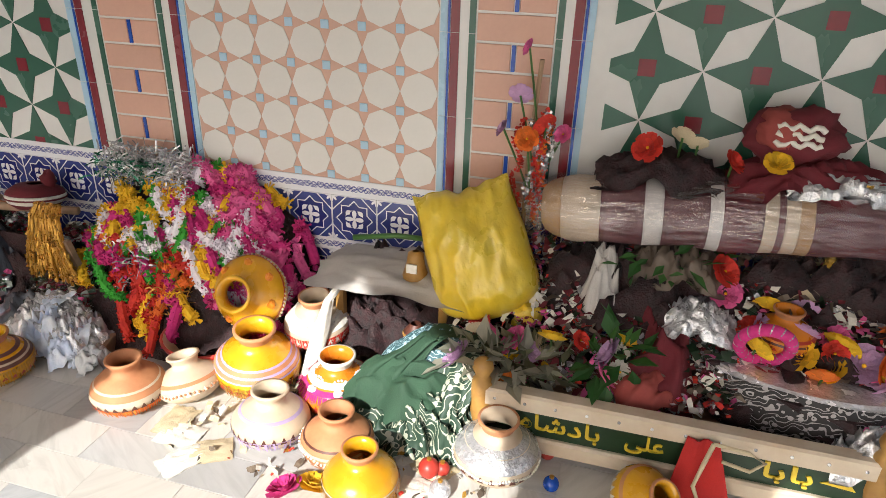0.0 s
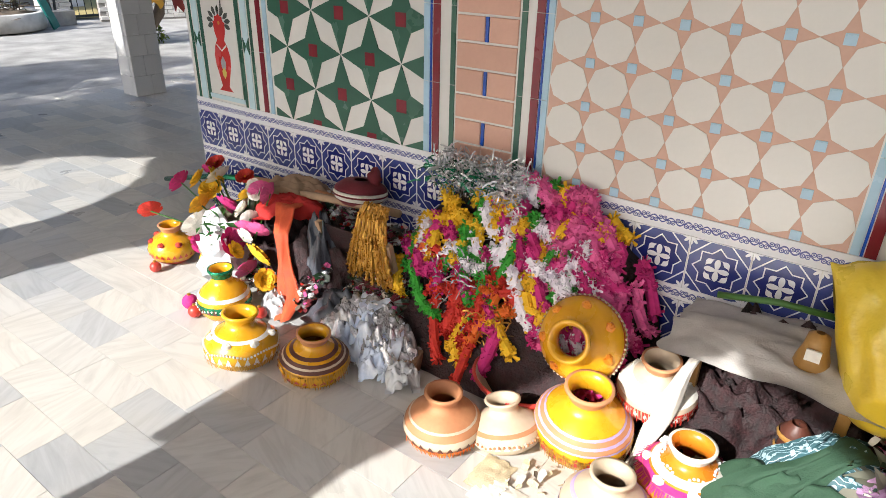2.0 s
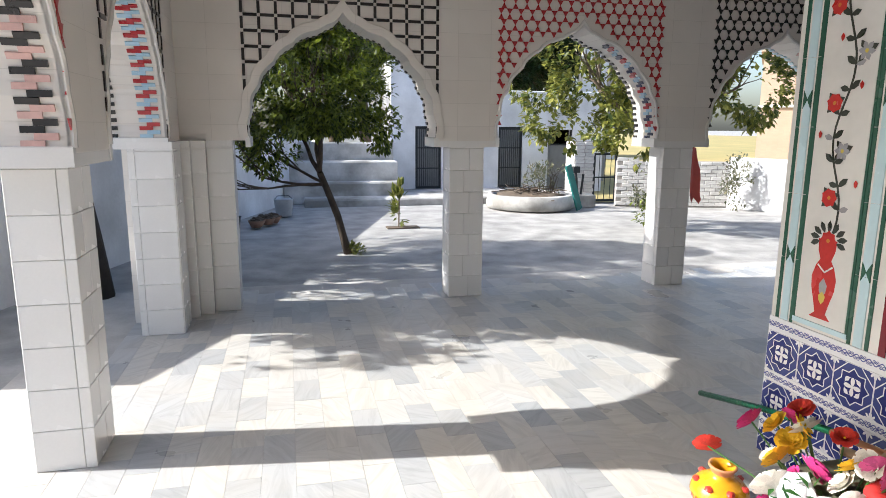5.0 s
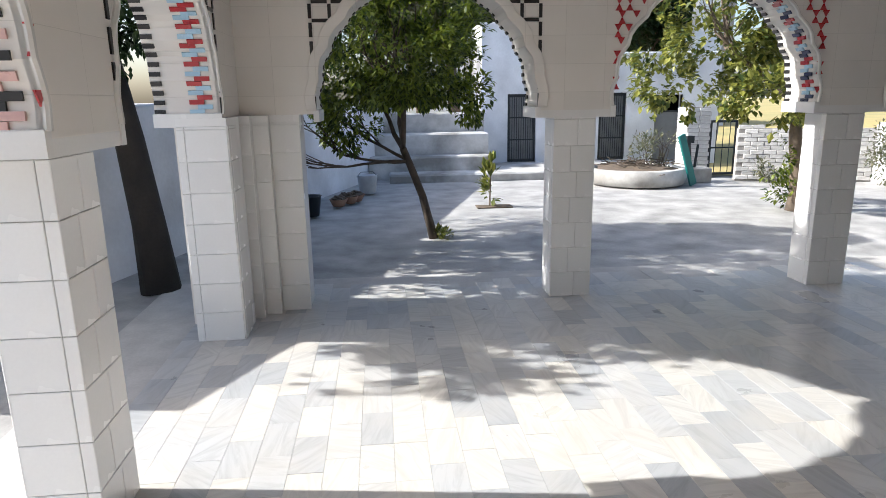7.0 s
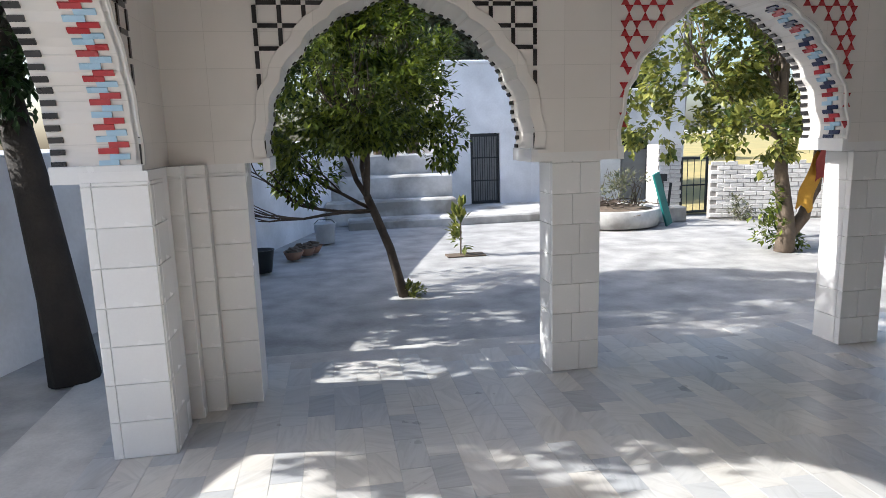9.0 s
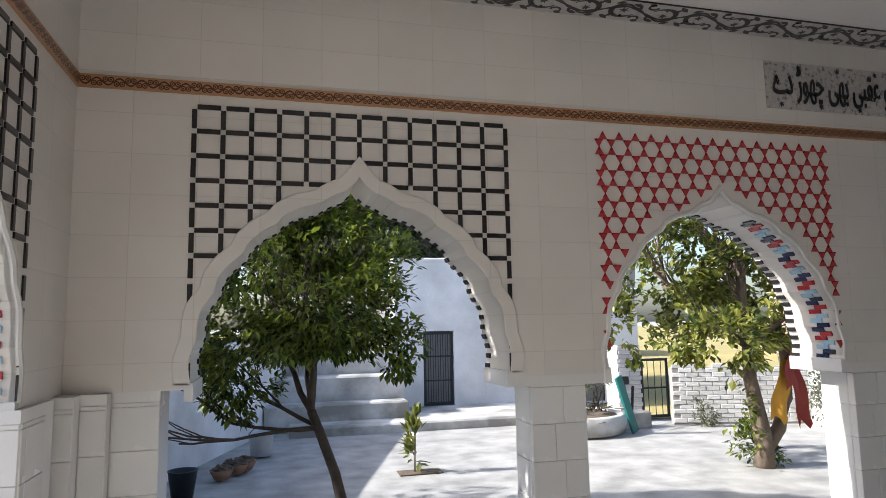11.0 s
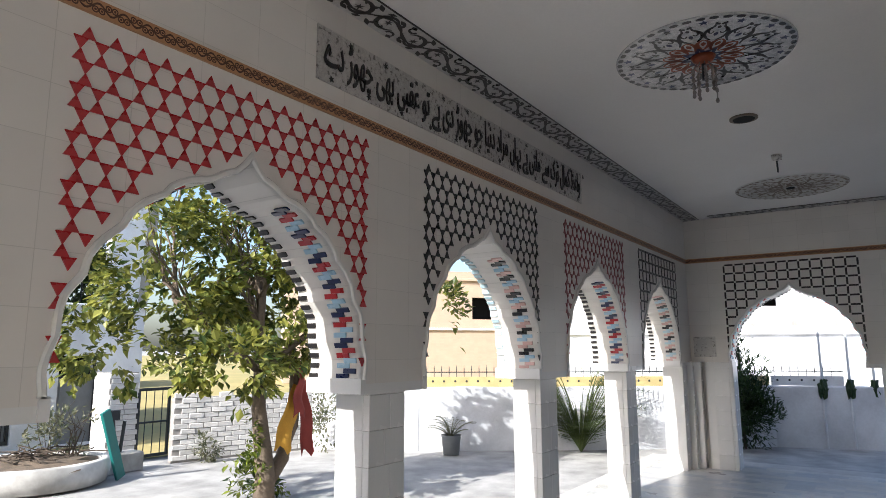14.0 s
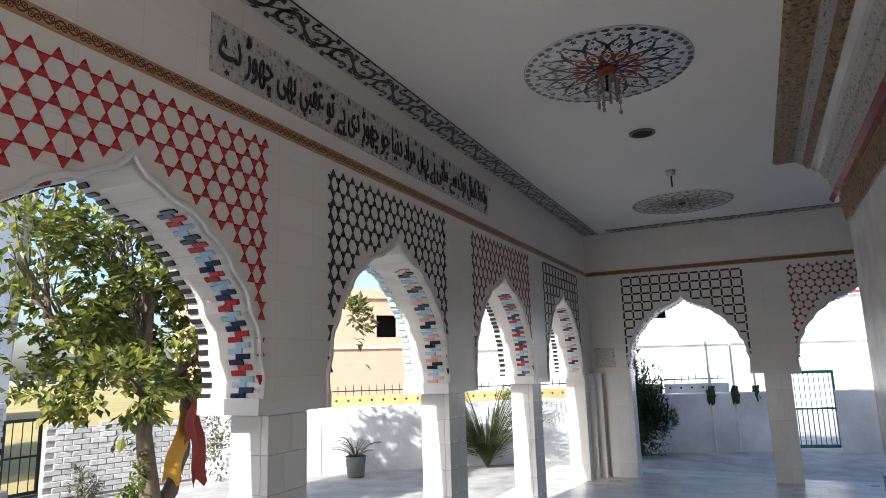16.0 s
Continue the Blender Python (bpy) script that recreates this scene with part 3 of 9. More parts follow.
def scroll_unit():
    """One repeat of the border: two opposed coils round star flowers, joined by a swelling stem with leaves and tips."""
    s = Shape()
    flat_stroke(s, [(-0.245 + 0.49 * i / 24, 0.050 * math.sin(2 * math.pi * i / 24)) for i in range(25)], [0.014 + 0.014 * abs(math.sin(math.pi * i / 6)) for i in range(25)])
    for e in (-1, 1):
        cx, cy = e * 0.115, -e * 0.010
        coil = [(cx + (0.088 - 0.0016 * i) * math.cos(0.5 + 0.30 * i) * e, cy + (0.080 - 0.0012 * i) * math.sin(0.5 + 0.30 * i) * e) for i in range(18)]
        flat_stroke(s, coil, [0.009 + 0.023 * math.sin(math.pi * i / 17) for i in range(18)])
        hook = [(e * (0.215 - 0.030 * math.cos(0.42 * i)), e * (0.072 - 0.026 * math.sin(0.42 * i))) for i in range(11)]
        flat_stroke(s, hook, [0.021 - 0.001 * i for i in range(11)])
        star = [((0.034 if k % 2 == 0 else 0.013) * math.cos(k * math.pi / 6) + cx, (0.034 if k % 2 == 0 else 0.013) * math.sin(k * math.pi / 6) + cy) for k in range(12)]
        s.add([(x, y, 0) for x, y in star], [tuple(range(12))])
        for lx, ly, a, l, w in ((0.03, 0.085, 0.6, 0.075, 0.026), (0.055, 0.06, 2.2, 0.06, 0.022), (0.175, -0.075, 0.3, 0.07, 0.024), (0.20, -0.045, 1.4, 0.05, 0.02), (0.06, -0.085, 2.7, 0.06, 0.022), (0.235, 0.095, 0.2, 0.05, 0.026), (0.125, 0.055, 0.9, 0.045, 0.014), (0.09, -0.05, 4.0, 0.04, 0.012)):
            flat_stroke(s, [(e * (lx + l * (i / 4 - 0.5) * math.cos(a)), e * (ly + l * (i / 4 - 0.5) * math.sin(a))) for i in range(5)], [0.004, w * 0.95, w * 1.35, w * 0.8, 0.003])
    return s.mesh("scroll", BLACK)


scroll_mesh = scroll_unit()


def arcade(name, m, spans, lo, hi, kinds, apart, label):
    """One side of the veranda: the wall over the arches with its patterns, mouldings and ledges, on pillars."""
    root = thing(name, m, label, "wall", kind="structure")
    body = Shape()
    edges = [lo] + [e for s in spans for e in s] + [hi]
    for i in range(0, len(edges), 2):
        body.box(edges[i], 0, CAP, edges[i + 1], DEEP, TOP)
    for u0, u1 in spans:
        line = arch_line(u0, u1)
        n = len(line)
        poly = line + [(u1, CAP)] + [(u1, TOP), (u0, TOP), (u0, CAP)]
        bm = bmesh.new()
        for y, flip in ((0, False), (DEEP, True)):
            vs = [bm.verts.new((u, y, z)) for u, z in poly]
            f = bm.faces.new(vs if flip else vs[::-1])
            f.normal_update()
            bmesh.ops.triangulate(bm, faces=[f])
        me = bpy.data.meshes.new("tmp")
        bm.to_mesh(me)
        bm.free()
        body.add([v.co[:] for v in me.vertices], [tuple(p.vertices) for p in me.polygons])
        bpy.data.meshes.remove(me)
        body.add([(u, 0, z) for u, z in line] + [(u, DEEP, z) for u, z in line], [(i, i + 1, n + i + 1, n + i) for i in range(n - 1)])
    part("wall_face", body, WHITE, root, "cream white tiled wall over the arches")
    part("orange_band", Shape().box(lo, -0.012, -0.0325, hi, 0.002, 0.0325), ORANGEBAND, root, "orange tile band with dark diamonds").location = (0, 0, 2.945)
    vine = part("scroll_border", Shape().box(lo + DEEP, -0.004, -0.117, hi - DEEP, 0.001, 0.117), VINEBORDER, root, "black scroll border of mirror mosaic")
    vine.matrix_basis = Matrix.Translation((0, -0.119, TOP - 0.0005)) @ Matrix.Rotation(radians(90), 4, "X")
    part("border_line", Shape().box(lo + DEEP, -0.238, TOP - 0.007, hi - DEEP, -0.230, TOP - 0.0005), BLACK, root)
    count = int((hi - lo - 2 * DEEP) / 0.485)
    pitch = (hi - lo - 2 * DEEP) / count
    for k in range(count):
        curl = part("scroll", scroll_mesh, None, root)
        curl.matrix_basis = Matrix.Translation((lo + DEEP + pitch * (k + 0.5), -0.117, TOP - 0.0058)) @ Matrix.Diagonal((pitch / 0.49, 1, 1, 1))
    for i, (u0, u1) in enumerate(spans):
        kind, scheme = kinds[i]
        near = i in apart
        if kind == "grid":
            grid_pattern(root, u0, u1, near)
        else:
            star_pattern(root, u0, u1, {"red": RED, "black": BLACK, "maroon": DUSTYRED}[kind], near)
        arch_band(root, u0, u1, 0.030 if SCHEMES[scheme] else 0.075)
        jamb_tiles(root, u0, u1, SCHEMES[scheme], near)
        for a, b in ((u0 - 0.004, u0 + 0.036), (u1 - 0.036, u1 + 0.004)):
            part("ledge", Shape().slab(a, -0.006, CAP - 0.055, b, DEEP + 0.01, CAP + 0.03, 0.004), TILE, root)
    for a, b in zip(spans, spans[1:]):
        mid = (a[1] + b[0]) / 2
        part("pier_foot", Shape().box(a[1] + 0.004, 0.001, CAP - 0.055, b[0] - 0.004, DEEP - 0.001, CAP), TILE, root)
        pillar(m @ pose(mid + 0.02, 0.07, 0))
    return root


SPAN_N = [(-0.03, 1.62)] + [(2.16 + 2.19 * k, 3.81 + 2.19 * k) for k in range(4)]
SPAN_W = [(7.28 - 2.19 * k - 1.65, 7.28 - 2.19 * k) for k in range(4, -1, -1)]
wall_north = arcade("wall_north", pose(0, YN, 0), SPAN_N, XW - DEEP, XE + DEEP,
                    [("grid", "n1"), ("red", "red"), ("black", "blue"), ("maroon", "red"), ("grid", "far")], {0, 1}, "arcaded veranda wall with patterned tile spandrels")
wall_west = arcade("wall_west", pose(XW, 0, 0, 0, 0, 90), SPAN_W, YS, YN - 0.001,
                   [("grid", "redblue"), ("red", "red"), ("black", "blue"), ("red", "pink"), ("grid", "redblue")], {4}, "arcaded veranda wall with grid tile spandrels")
wall_east = arcade("wall_east", pose(XE, 0, 0, 0, 0, -90), [(-b, -a) for a, b in SPAN_W[::-1]], -YN + 0.001, -YS,
                   [("grid", "redblue"), ("maroon", "red"), ("black", "blue"), ("red", "red"), ("grid", "redblue")], set(), "arcaded veranda wall facing the far gate")
wall_south = arcade("wall_south", pose(0, YS, 0, 0, 0, 180), [(-b, -a) for a, b in SPAN_N[::-1]], -XE - DEEP, -XW + DEEP,
                    [("grid", "n1"), ("red", "red"), ("black", "blue"), ("red", "red"), ("grid", "n1")], set(), "arcaded veranda wall behind the shrine")


def corner_pier(m, label):
    """The stepped tile pier in a corner: x along one wall from the corner outwards, y along the other."""
    root = thing("corner_pier", m, label, "pillar", "veranda pillars", "structure")
    rows = [0.2] * 7 + [0.02]
    for name, x0, y0, x1, y1 in (("shaft", -0.28, -0.56, 0.03, -0.2), ("shaft", 0.41, 0.03, 0.20, 0.30), ("pilaster", -0.05, -0.14, 0.09, 0.2), ("pilaster", 0.09, -0.05, 0.20, 0.3)):
        x0, x1, y0, y1 = min(x0, x1), max(x0, x1), min(y0, y1), max(y0, y1)
        part(name, Shape().box(x0, y0, 0, x1, y1, CAP - 0.001), TILE, root)
    clad(root, (-0.28, -0.56, 0), (1, 0, 0), (0, 0, 1), (0, -1, 0), (0.05, 0.26), rows)
    clad(root, (0.03, -0.56, 0), (0, 1, 0), (0, 0, 1), (1, 0, 0), (0.05, 0.20), rows)
    clad(root, (0.20, 0.03, 0), (1, 0, 0), (0, 0, 1), (0, -1, 0), (0.21,), rows)
    clad(root, (0.09, -0.05, 0), (1, 0, 0), (0, 0, 1), (0, -1, 0), (0.11,), rows)
    clad(root, (-0.05, -0.14, 0), (1, 0, 0), (0, 0, 1), (0, -1, 0), (0.14,), rows)
    part("back_wall", Shape().box(-0.40, -0.2, 0, -0.05, 0.35, CAP - 0.001), WHITE, root)
    return root


corner_pier(pose(XW, YN, 0), "stepped corner pier clad in cream tiles")
corner_pier(pose(XE, YN, 0) @ Matrix.Diagonal((-1, 1, 1, 1)), "stepped corner pier clad in cream tiles")
corner_pier(pose(XW, YS, 0, 0, 0, 90), "stepped corner pier clad in cream tiles")
corner_pier(pose(XE, YS, 0, 0, 0, 180), "stepped corner pier clad in cream tiles")
socket = thing("switch_panel", pose(XE - 0.002, 7.595, 1.69, 0, 0, -90), "grey recessed wall panel beside the arch", "panel")
part("plate", Shape().box(-0.15, -0.012, -0.145, 0.15, 0.0, 0.145), SILVERM, socket)
part("inner_frame", Shape().box(-0.10, -0.02, -0.11, 0.10, -0.012, 0.11), GROUT, socket)
part("middle", Shape().box(-0.05, -0.024, -0.06, 0.05, -0.02, 0.06), SILVERM, socket)

# ---- shrine ----
SX, SY0, SY1, SX1 = 2.575, -0.55, 4.69, 7.82
shrine = thing("wall_shrine", pose(0, 0, 0), "shrine walls clad in patterned inlay tiles", "wall", kind="structure")
part("core", Shape().box(SX, SY0, 0, SX1, SY1, TOP), MARBLEWHITE, shrine, "white marble wall core")
cornice = thing("cornice", pose(0, 0, 0), "gold and mirror mosaic cornice under the ceiling", "cornice", kind="structure")
for name, z0, z1, over, mat in (("soffit", 3.53, 3.559, 0.52, GOLD), ("zigzag_band", 3.45, 3.53, 0.34, SILVERM), ("dotted_band", 3.385, 3.45, 0.28, GOLD), ("step", 3.32, 3.385, 0.22, MARBLEWHITE),
                                ("toothed_band", 3.24, 3.32, 0.16, SILVERM), ("script_band", 3.03, 3.24, 0.11, SILVERM), ("red_line", 2.99, 3.03, 0.12, MAROON), ("frieze", 2.80, 2.99, 0.05, GOLD)):
    s = Shape()
    x0, x1, y0, y1 = SX - over, SX1 + over, SY0 - over, SY1 + over
    s.add([(x0 + 0.03, y0 + 0.03, z0), (x1 - 0.03, y0 + 0.03, z0), (x1 - 0.03, y1 - 0.03, z0), (x0 + 0.03, y1 - 0.03, z0), (x0, y0, z1), (x1, y0, z1), (x1, y1, z1), (x0, y1, z1)],
          [(0, 3, 2, 1), (4, 5, 6, 7), (0, 1, 5, 4), (1, 2, 6, 5), (2, 3, 7, 6), (3, 0, 4, 7)])
    part(name, s, mat, cornice)

# The west face: a root whose x runs from the north corner southwards, z up, y into the wall.
face = thing("tile_facing", pose(SX, SY1, 0, 0, 0, -90), "inlaid tile facing of stars, octagons and bricks", "tile facing", kind="structure")
ZB, ZT = 0.70, 2.78


def strip(name, s0, s1, mat, z0=ZB, z1=ZT, proud=0.004, seg=0.30):
    z = z0
    while z < z1 - 0.01:
        h = min(seg, z1 - z)
        part(name, Shape().box(s0, -proud, z + 0.001, s1, 0.0005, z + h - 0.001), mat, face)
        z += h


SY_LIST = (
    ("green_strip", 0.030, 0.048, GREEN), ("blue_strip", 0.062, 0.105, PALEBLUE), ("green_strip", 0.118, 0.134, GREEN),
    ("green_strip", 0.440, 0.456, GREEN), ("blue_strip", 0.470, 0.513, PALEBLUE), ("green_strip", 0.526, 0.544, GREEN),
    ("red_strip", 0.590, 0.622, MAROON), ("blue_strip", 0.640, 0.668, SKYBLUE), ("blue_strip", 1.632, 1.662, SKYBLUE), ("royal_strip", 1.664, 1.672, ROYAL),
    ("red_strip", 1.678, 1.712, MAROON), ("green_strip", 1.765, 1.787, GREEN), ("green_strip", 2.075, 2.098, GREEN), ("red_strip", 2.135, 2.167, MAROON),
    ("royal_strip", 2.170, 2.178, ROYAL), ("blue_strip", 2.180, 2.205, SKYBLUE), ("blue_strip", 3.250, 3.275, SKYBLUE), ("royal_strip", 3.277, 3.285, ROYAL),
    ("red_strip", 3.288, 3.320, MAROON), ("green_strip", 3.355, 3.378, GREEN), ("green_strip", 3.660, 3.683, GREEN), ("red_strip", 3.715, 3.747, MAROON),
    ("royal_strip", 3.750, 3.760, ROYAL), ("blue_strip", 3.762, 3.785, SKYBLUE), ("blue_strip", 4.80, 4.83, SKYBLUE), ("red_strip", 4.85, 4.88, MAROON))
for name, s0, s1, mat in SY_LIST:
    strip(name, s0, s1, mat)

# dado of blue tiles
dado_tile = Shape().box(-0.004, -0.099, -0.099, 0.0, 0.099, 0.099).mesh("dado_tile", BLUETILE)
for row, zc in enumerate((0.53, 0.28)):
    for k in range(26):
        ob = part("dado_tile", dado_tile, None, face)
        ob.matrix_basis = Matrix.Translation((0.1 + 0.2 * k, -0.004, zc)) @ Matrix.Rotation(radians(90), 4, "Z")
for zc, h in ((0.665, 0.035), (0.405, 0.025), (0.155, 0.025)):
    ob = part("dado_border", Shape().box(0, -0.007, -h, SY1 - SY0, 0.0, h), BLUEBORDER, face)
    ob.location = (0, 0, zc)
for k in range(26):
    ob = part("dado_tile", dado_tile, None, face)
    ob.matrix_basis = Matrix.Translation((0.1 + 0.2 * k, -0.004, 0.03)) @ Matrix.Rotation(radians(90), 4, "Z")
# the same dado round the north side
for row, zc in enumerate((0.53, 0.28, 0.03)):
    for k in range(27):
        ob = part("dado_tile", dado_tile, None, shrine)
        ob.matrix_basis = Matrix.Translation((SX + 0.1 + 0.2 * k, SY1 + 0.004, zc)) @ Matrix.Rotation(radians(-90), 4, "Z")

# star panels
KITE = [(0.022, -0.0225), (0.050, -0.0500), (0.174, 0.0), (0.050, 0.0500), (0.022, 0.0225)]
kites = []
for q in range(4):
    c, s = round(math.cos(q * math.pi / 2)), round(math.sin(q * math.pi / 2))
    kites.append(piece_mesh("green_kite", [(x * c - z * s, x * s + z * c) for x, z in KITE], GREEN, -0.004, 0.002))
red_square = piece_mesh("red_square", [(-0.028, -0.028), (0.028, -0.028), (0.028, 0.028), (-0.028, 0.028)], MAROON, -0.0046, 0.002)


def clipped(poly, s0, s1, z0, z1):
    """The part of an outline that lies in a panel."""
    for axis, edge, sign in ((0, s0, 1), (0, s1, -1), (1, z0, 1), (1, z1, -1)):
        out = []
        for p, q in zip(poly, poly[1:] + poly[:1]):
            a, b = (p[axis] - edge) * sign, (q[axis] - edge) * sign
            if a >= 0:
                out.append(p)
            if (a < 0) != (b < 0):
                t = a / (a - b)
                out.append((p[0] + (q[0] - p[0]) * t, p[1] + (q[1] - p[1]) * t))
        poly = out
        if len(poly) < 3:
            return []
    return poly


def star_panel(s0, s1):
    c, q = (s0 + s1) / 2, 0.177
    for a in range(-4, 5):
        for b in range(-3, 11):
            if (a + b) % 2 == 0:
                continue
            s, z = c + q * a, 1.05 + q * b
            for k in range(5):
                cos, sin = round(math.cos(k * math.pi / 2)), round(math.sin(k * math.pi / 2))
                base = KITE if k < 4 else [(-0.028, -0.028), (0.028, -0.028), (0.028, 0.028), (-0.028, 0.028)]
                poly = [(s + x * cos - y * sin, z + x * sin + y * cos) for x, y in base]
                cut = clipped(poly, s0, s1, ZB, 2.7)
                if not cut:
                    continue
                name = "green_kite" if k < 4 else "red_square"
                if len(cut) == len(poly) and all(math.dist(e, f) < 1e-6 for e, f in zip(cut, poly)):
                    part(name, kites[k] if k < 4 else red_square, None, face).location = (s, 0, z)
                elif max(e[0] for e in cut) - min(e[0] for e in cut) > 0.004 and max(e[1] for e in cut) - min(e[1] for e in cut) > 0.004:
                    part(name, Shape().prism(cut, -0.004 if k < 4 else -0.0046, 0.002), GREEN if k < 4 else MAROON, face)


star_panel(0.685, 1.63)
star_panel(3.85, 4.80)

# octagon panel
part("octagon_ground", Shape().box(2.21, -0.002, ZB, 3.245, 0.0005, ZT), SALMON_BACK, face, "salmon tile ground between octagons")
R8 = 0.0735
octagon = piece_mesh("octagon_tile", [(R8 * math.cos(k * math.pi / 4), R8 * math.sin(k * math.pi / 4)) for k in range(8)], CREAM, -0.0045, 0.001)
blue_square = piece_mesh("blue_square", [(-0.016, -0.016), (0.016, -0.016), (0.016, 0.016), (-0.016, 0.016)], SKYBLUE, -0.0045, 0.001)
for i in range(7):
    for j in range(14):
        z = 0.78 + 0.149 * j
        if z > ZT - 0.08:
            continue
        part("octagon_tile", octagon, None, face).location = (2.27 + 0.149 * i + 0.01, 0, z)
        if i < 6:
            part("blue_square", blue_square, None, face).location = (2.27 + 0.0745 + 0.149 * i + 0.01, 0, z + 0.0745)
            if j == 0:
                part("blue_square", blue_square, None, face).location = (2.27 + 0.0745 + 0.149 * i + 0.01, 0, z - 0.062)

# brick pilasters
full_brick = Shape().slab(-0.1345, -0.0455, 0, 0.1345, 0.0455, 0.006).mesh("salmon_brick", SALMON)
half_brick = Shape().slab(-0.062, -0.0455, 0, 0.062, 0.0455, 0.006).mesh("salmon_brick", SALMON)
blue_bar = Shape().box(-0.007, -0.0455, 0, 0.007, 0.0455, 0.005).mesh("blue_bar", ROYAL)
lay = Matrix.Rotation(radians(90), 4, "X")
for c, top in ((1.931, 1.47), (3.519, 2.70)):
    for j in range(20):
        z = 1.425 - 0.1 * j if j < 8 else 1.425 + 0.1 * (j - 7)
        if not ZB < z < top:
            continue
        odd = round((1.425 - z) / 0.1) % 2 == 0
        for du, me in (((-0.0725, half_brick), (0.0, blue_bar), (0.0725, half_brick)) if odd else ((0.0, full_brick),)):
            part("blue_bar" if me is blue_bar else "salmon_brick", me, None, face).matrix_basis = Matrix.Translation((c + du, 0.0, z)) @ lay

# ---- courtyard and beyond ----
BRICKRED = material("raw_brick", (0.46, 0.27, 0.17), 0.9, 0, (0.36, 0.20, 0.13), 3, 30, 0.4, 0.12, "island")
WHITEBRICK = material("whitewashed_brick", (0.74, 0.73, 0.71), 0.9, 0, (0.50, 0.48, 0.46), 5, 40, 0.5, 0.1, "object")
MORTAR = material("grey_mortar", (0.34, 0.32, 0.30), 0.95)
IRON = material("dark_painted_iron", (0.03, 0.035, 0.04), 0.5, 0.3)
GREYPAINT = material("grey_door_paint", (0.20, 0.205, 0.21), 0.6)
TEAL = material("teal_paint", (0.01, 0.16, 0.15), 0.5)
YELLOWPAINT = material("yellow_fence_paint", (0.46, 0.37, 0.17), 0.6)
# Black that stands in for the lack of light in rooms and holes.
DARK = material("painted_interior_dark", (0.012, 0.012, 0.013), 0.9, bump=0)
STRAW = material("dry_field", (0.42, 0.32, 0.13), 0.95, 0, (0.25, 0.24, 0.09), 0.3, 8, 0.4, 0.15)
SOIL = material("dry_soil", (0.16, 0.12, 0.085), 0.95, 0, (0.09, 0.07, 0.05), 10, 60, 1.0, 0.2)
TERRACOTTA = material("dusty_terracotta", (0.30, 0.17, 0.11), 0.85)
PLASTICW = material("dull_white_plastic", (0.62, 0.64, 0.66), 0.45)
POTGREY = material("grey_cement_pot", (0.24, 0.25, 0.26), 0.8)


def wall_run(name, pts, h, mat, label, t=0.2):
    s = Shape()
    for (x0, y0), (x1, y1) in zip(pts, pts[1:]):
        d = Vector((x1 - x0, y1 - y0, 0))
        m = Matrix.Translation((x0, y0, 0)) @ Matrix.Rotation(math.atan2(d.y, d.x), 4, "Z")
        n = max(2, int(d.length / 0.3))
        verts, faces = [], []
        for i in range(n + 1):
            a, k = -t / 2 + (d.length + t) * i / n, h + 0.02 * noise.noise((x0 + i * 0.7, y0, 1.3))
            verts += [(a, -t / 2, -0.05), (a, -t / 2, k - 0.02), (a, -t / 2 + 0.02, k), (a, t / 2 - 0.02, k), (a, t / 2, k - 0.02), (a, t / 2, -0.05)]
            if i:
                faces += [(6 * i - 6 + e, 6 * i + e, 6 * i + (e + 1) % 6, 6 * i - 6 + (e + 1) % 6) for e in range(6)]
        s.add(verts, faces + [(0, 1, 2, 3, 4, 5), tuple(6 * n + e for e in (5, 4, 3, 2, 1, 0))], m)
    return solid(name, s, mat, label, "wall", kind="structure")


wall_run("wall_boundary_west", [(-3.05, 6.7), (-2.55, 7.6), (-1.05, 12.6), (0.75, 18.0)], 1.55, PLASTER, "whitewashed courtyard boundary wall")
wall_run("wall_boundary_east", [(9.35, 13.7), (10.1, 12.2), (12.1, 9.45), (14.0, 7.2), (14.66, 5.25)], 1.02, EASTWALL_SHADED, "low whitewashed courtyard boundary wall")
wall_run("wall_boundary_gate", [(14.86, 4.3), (15.6, -4.0)], 1.02, EASTWALL_SHADED, "low whitewashed boundary wall beyond the gate")

# whitewashed brick wall
brick_wall = thing("brick_wall", pose(7.03, 14.45, 0, 0, 0, -18), "low whitewashed brick wall with uneven top", "wall", kind="structure")
part("mortar", Shape().box(0.01, 0.01, -0.05, 2.5, 0.19, 0.93), MORTAR, brick_wall)
brick = Shape().slab(-0.108, -0.035, -0.02, 0.108, 0.035, 0.012, 0.006).mesh("brick", WHITEBRICK)
rng = random.Random(4)
for j in range(13):
    for i in range(11):
        x = 0.115 + 0.228 * i + (0.114 if j % 2 else 0)
        if x > 2.45 or (j == 12 and rng.random() < 0.45):
            continue
        ob = part("brick", brick, None, brick_wall)
        ob.matrix_basis = Matrix.Translation((x, 0.006 + rng.uniform(-0.006, 0.006), 0.04 + 0.077 * j)) @ Matrix.Rotation(radians(90), 4, "X") @ Matrix.Rotation(rng.uniform(-0.03, 0.03), 4, "Z")
brick_pier = thing("brick_pier", pose(6.32, 15.0, 0), "grey unplastered brick pier beside the gate", "pillar", kind="structure")
part("mortar", Shape().box(0.0, 0.01, 0, 0.44, 0.4, 1.32), MORTAR, brick_pier)
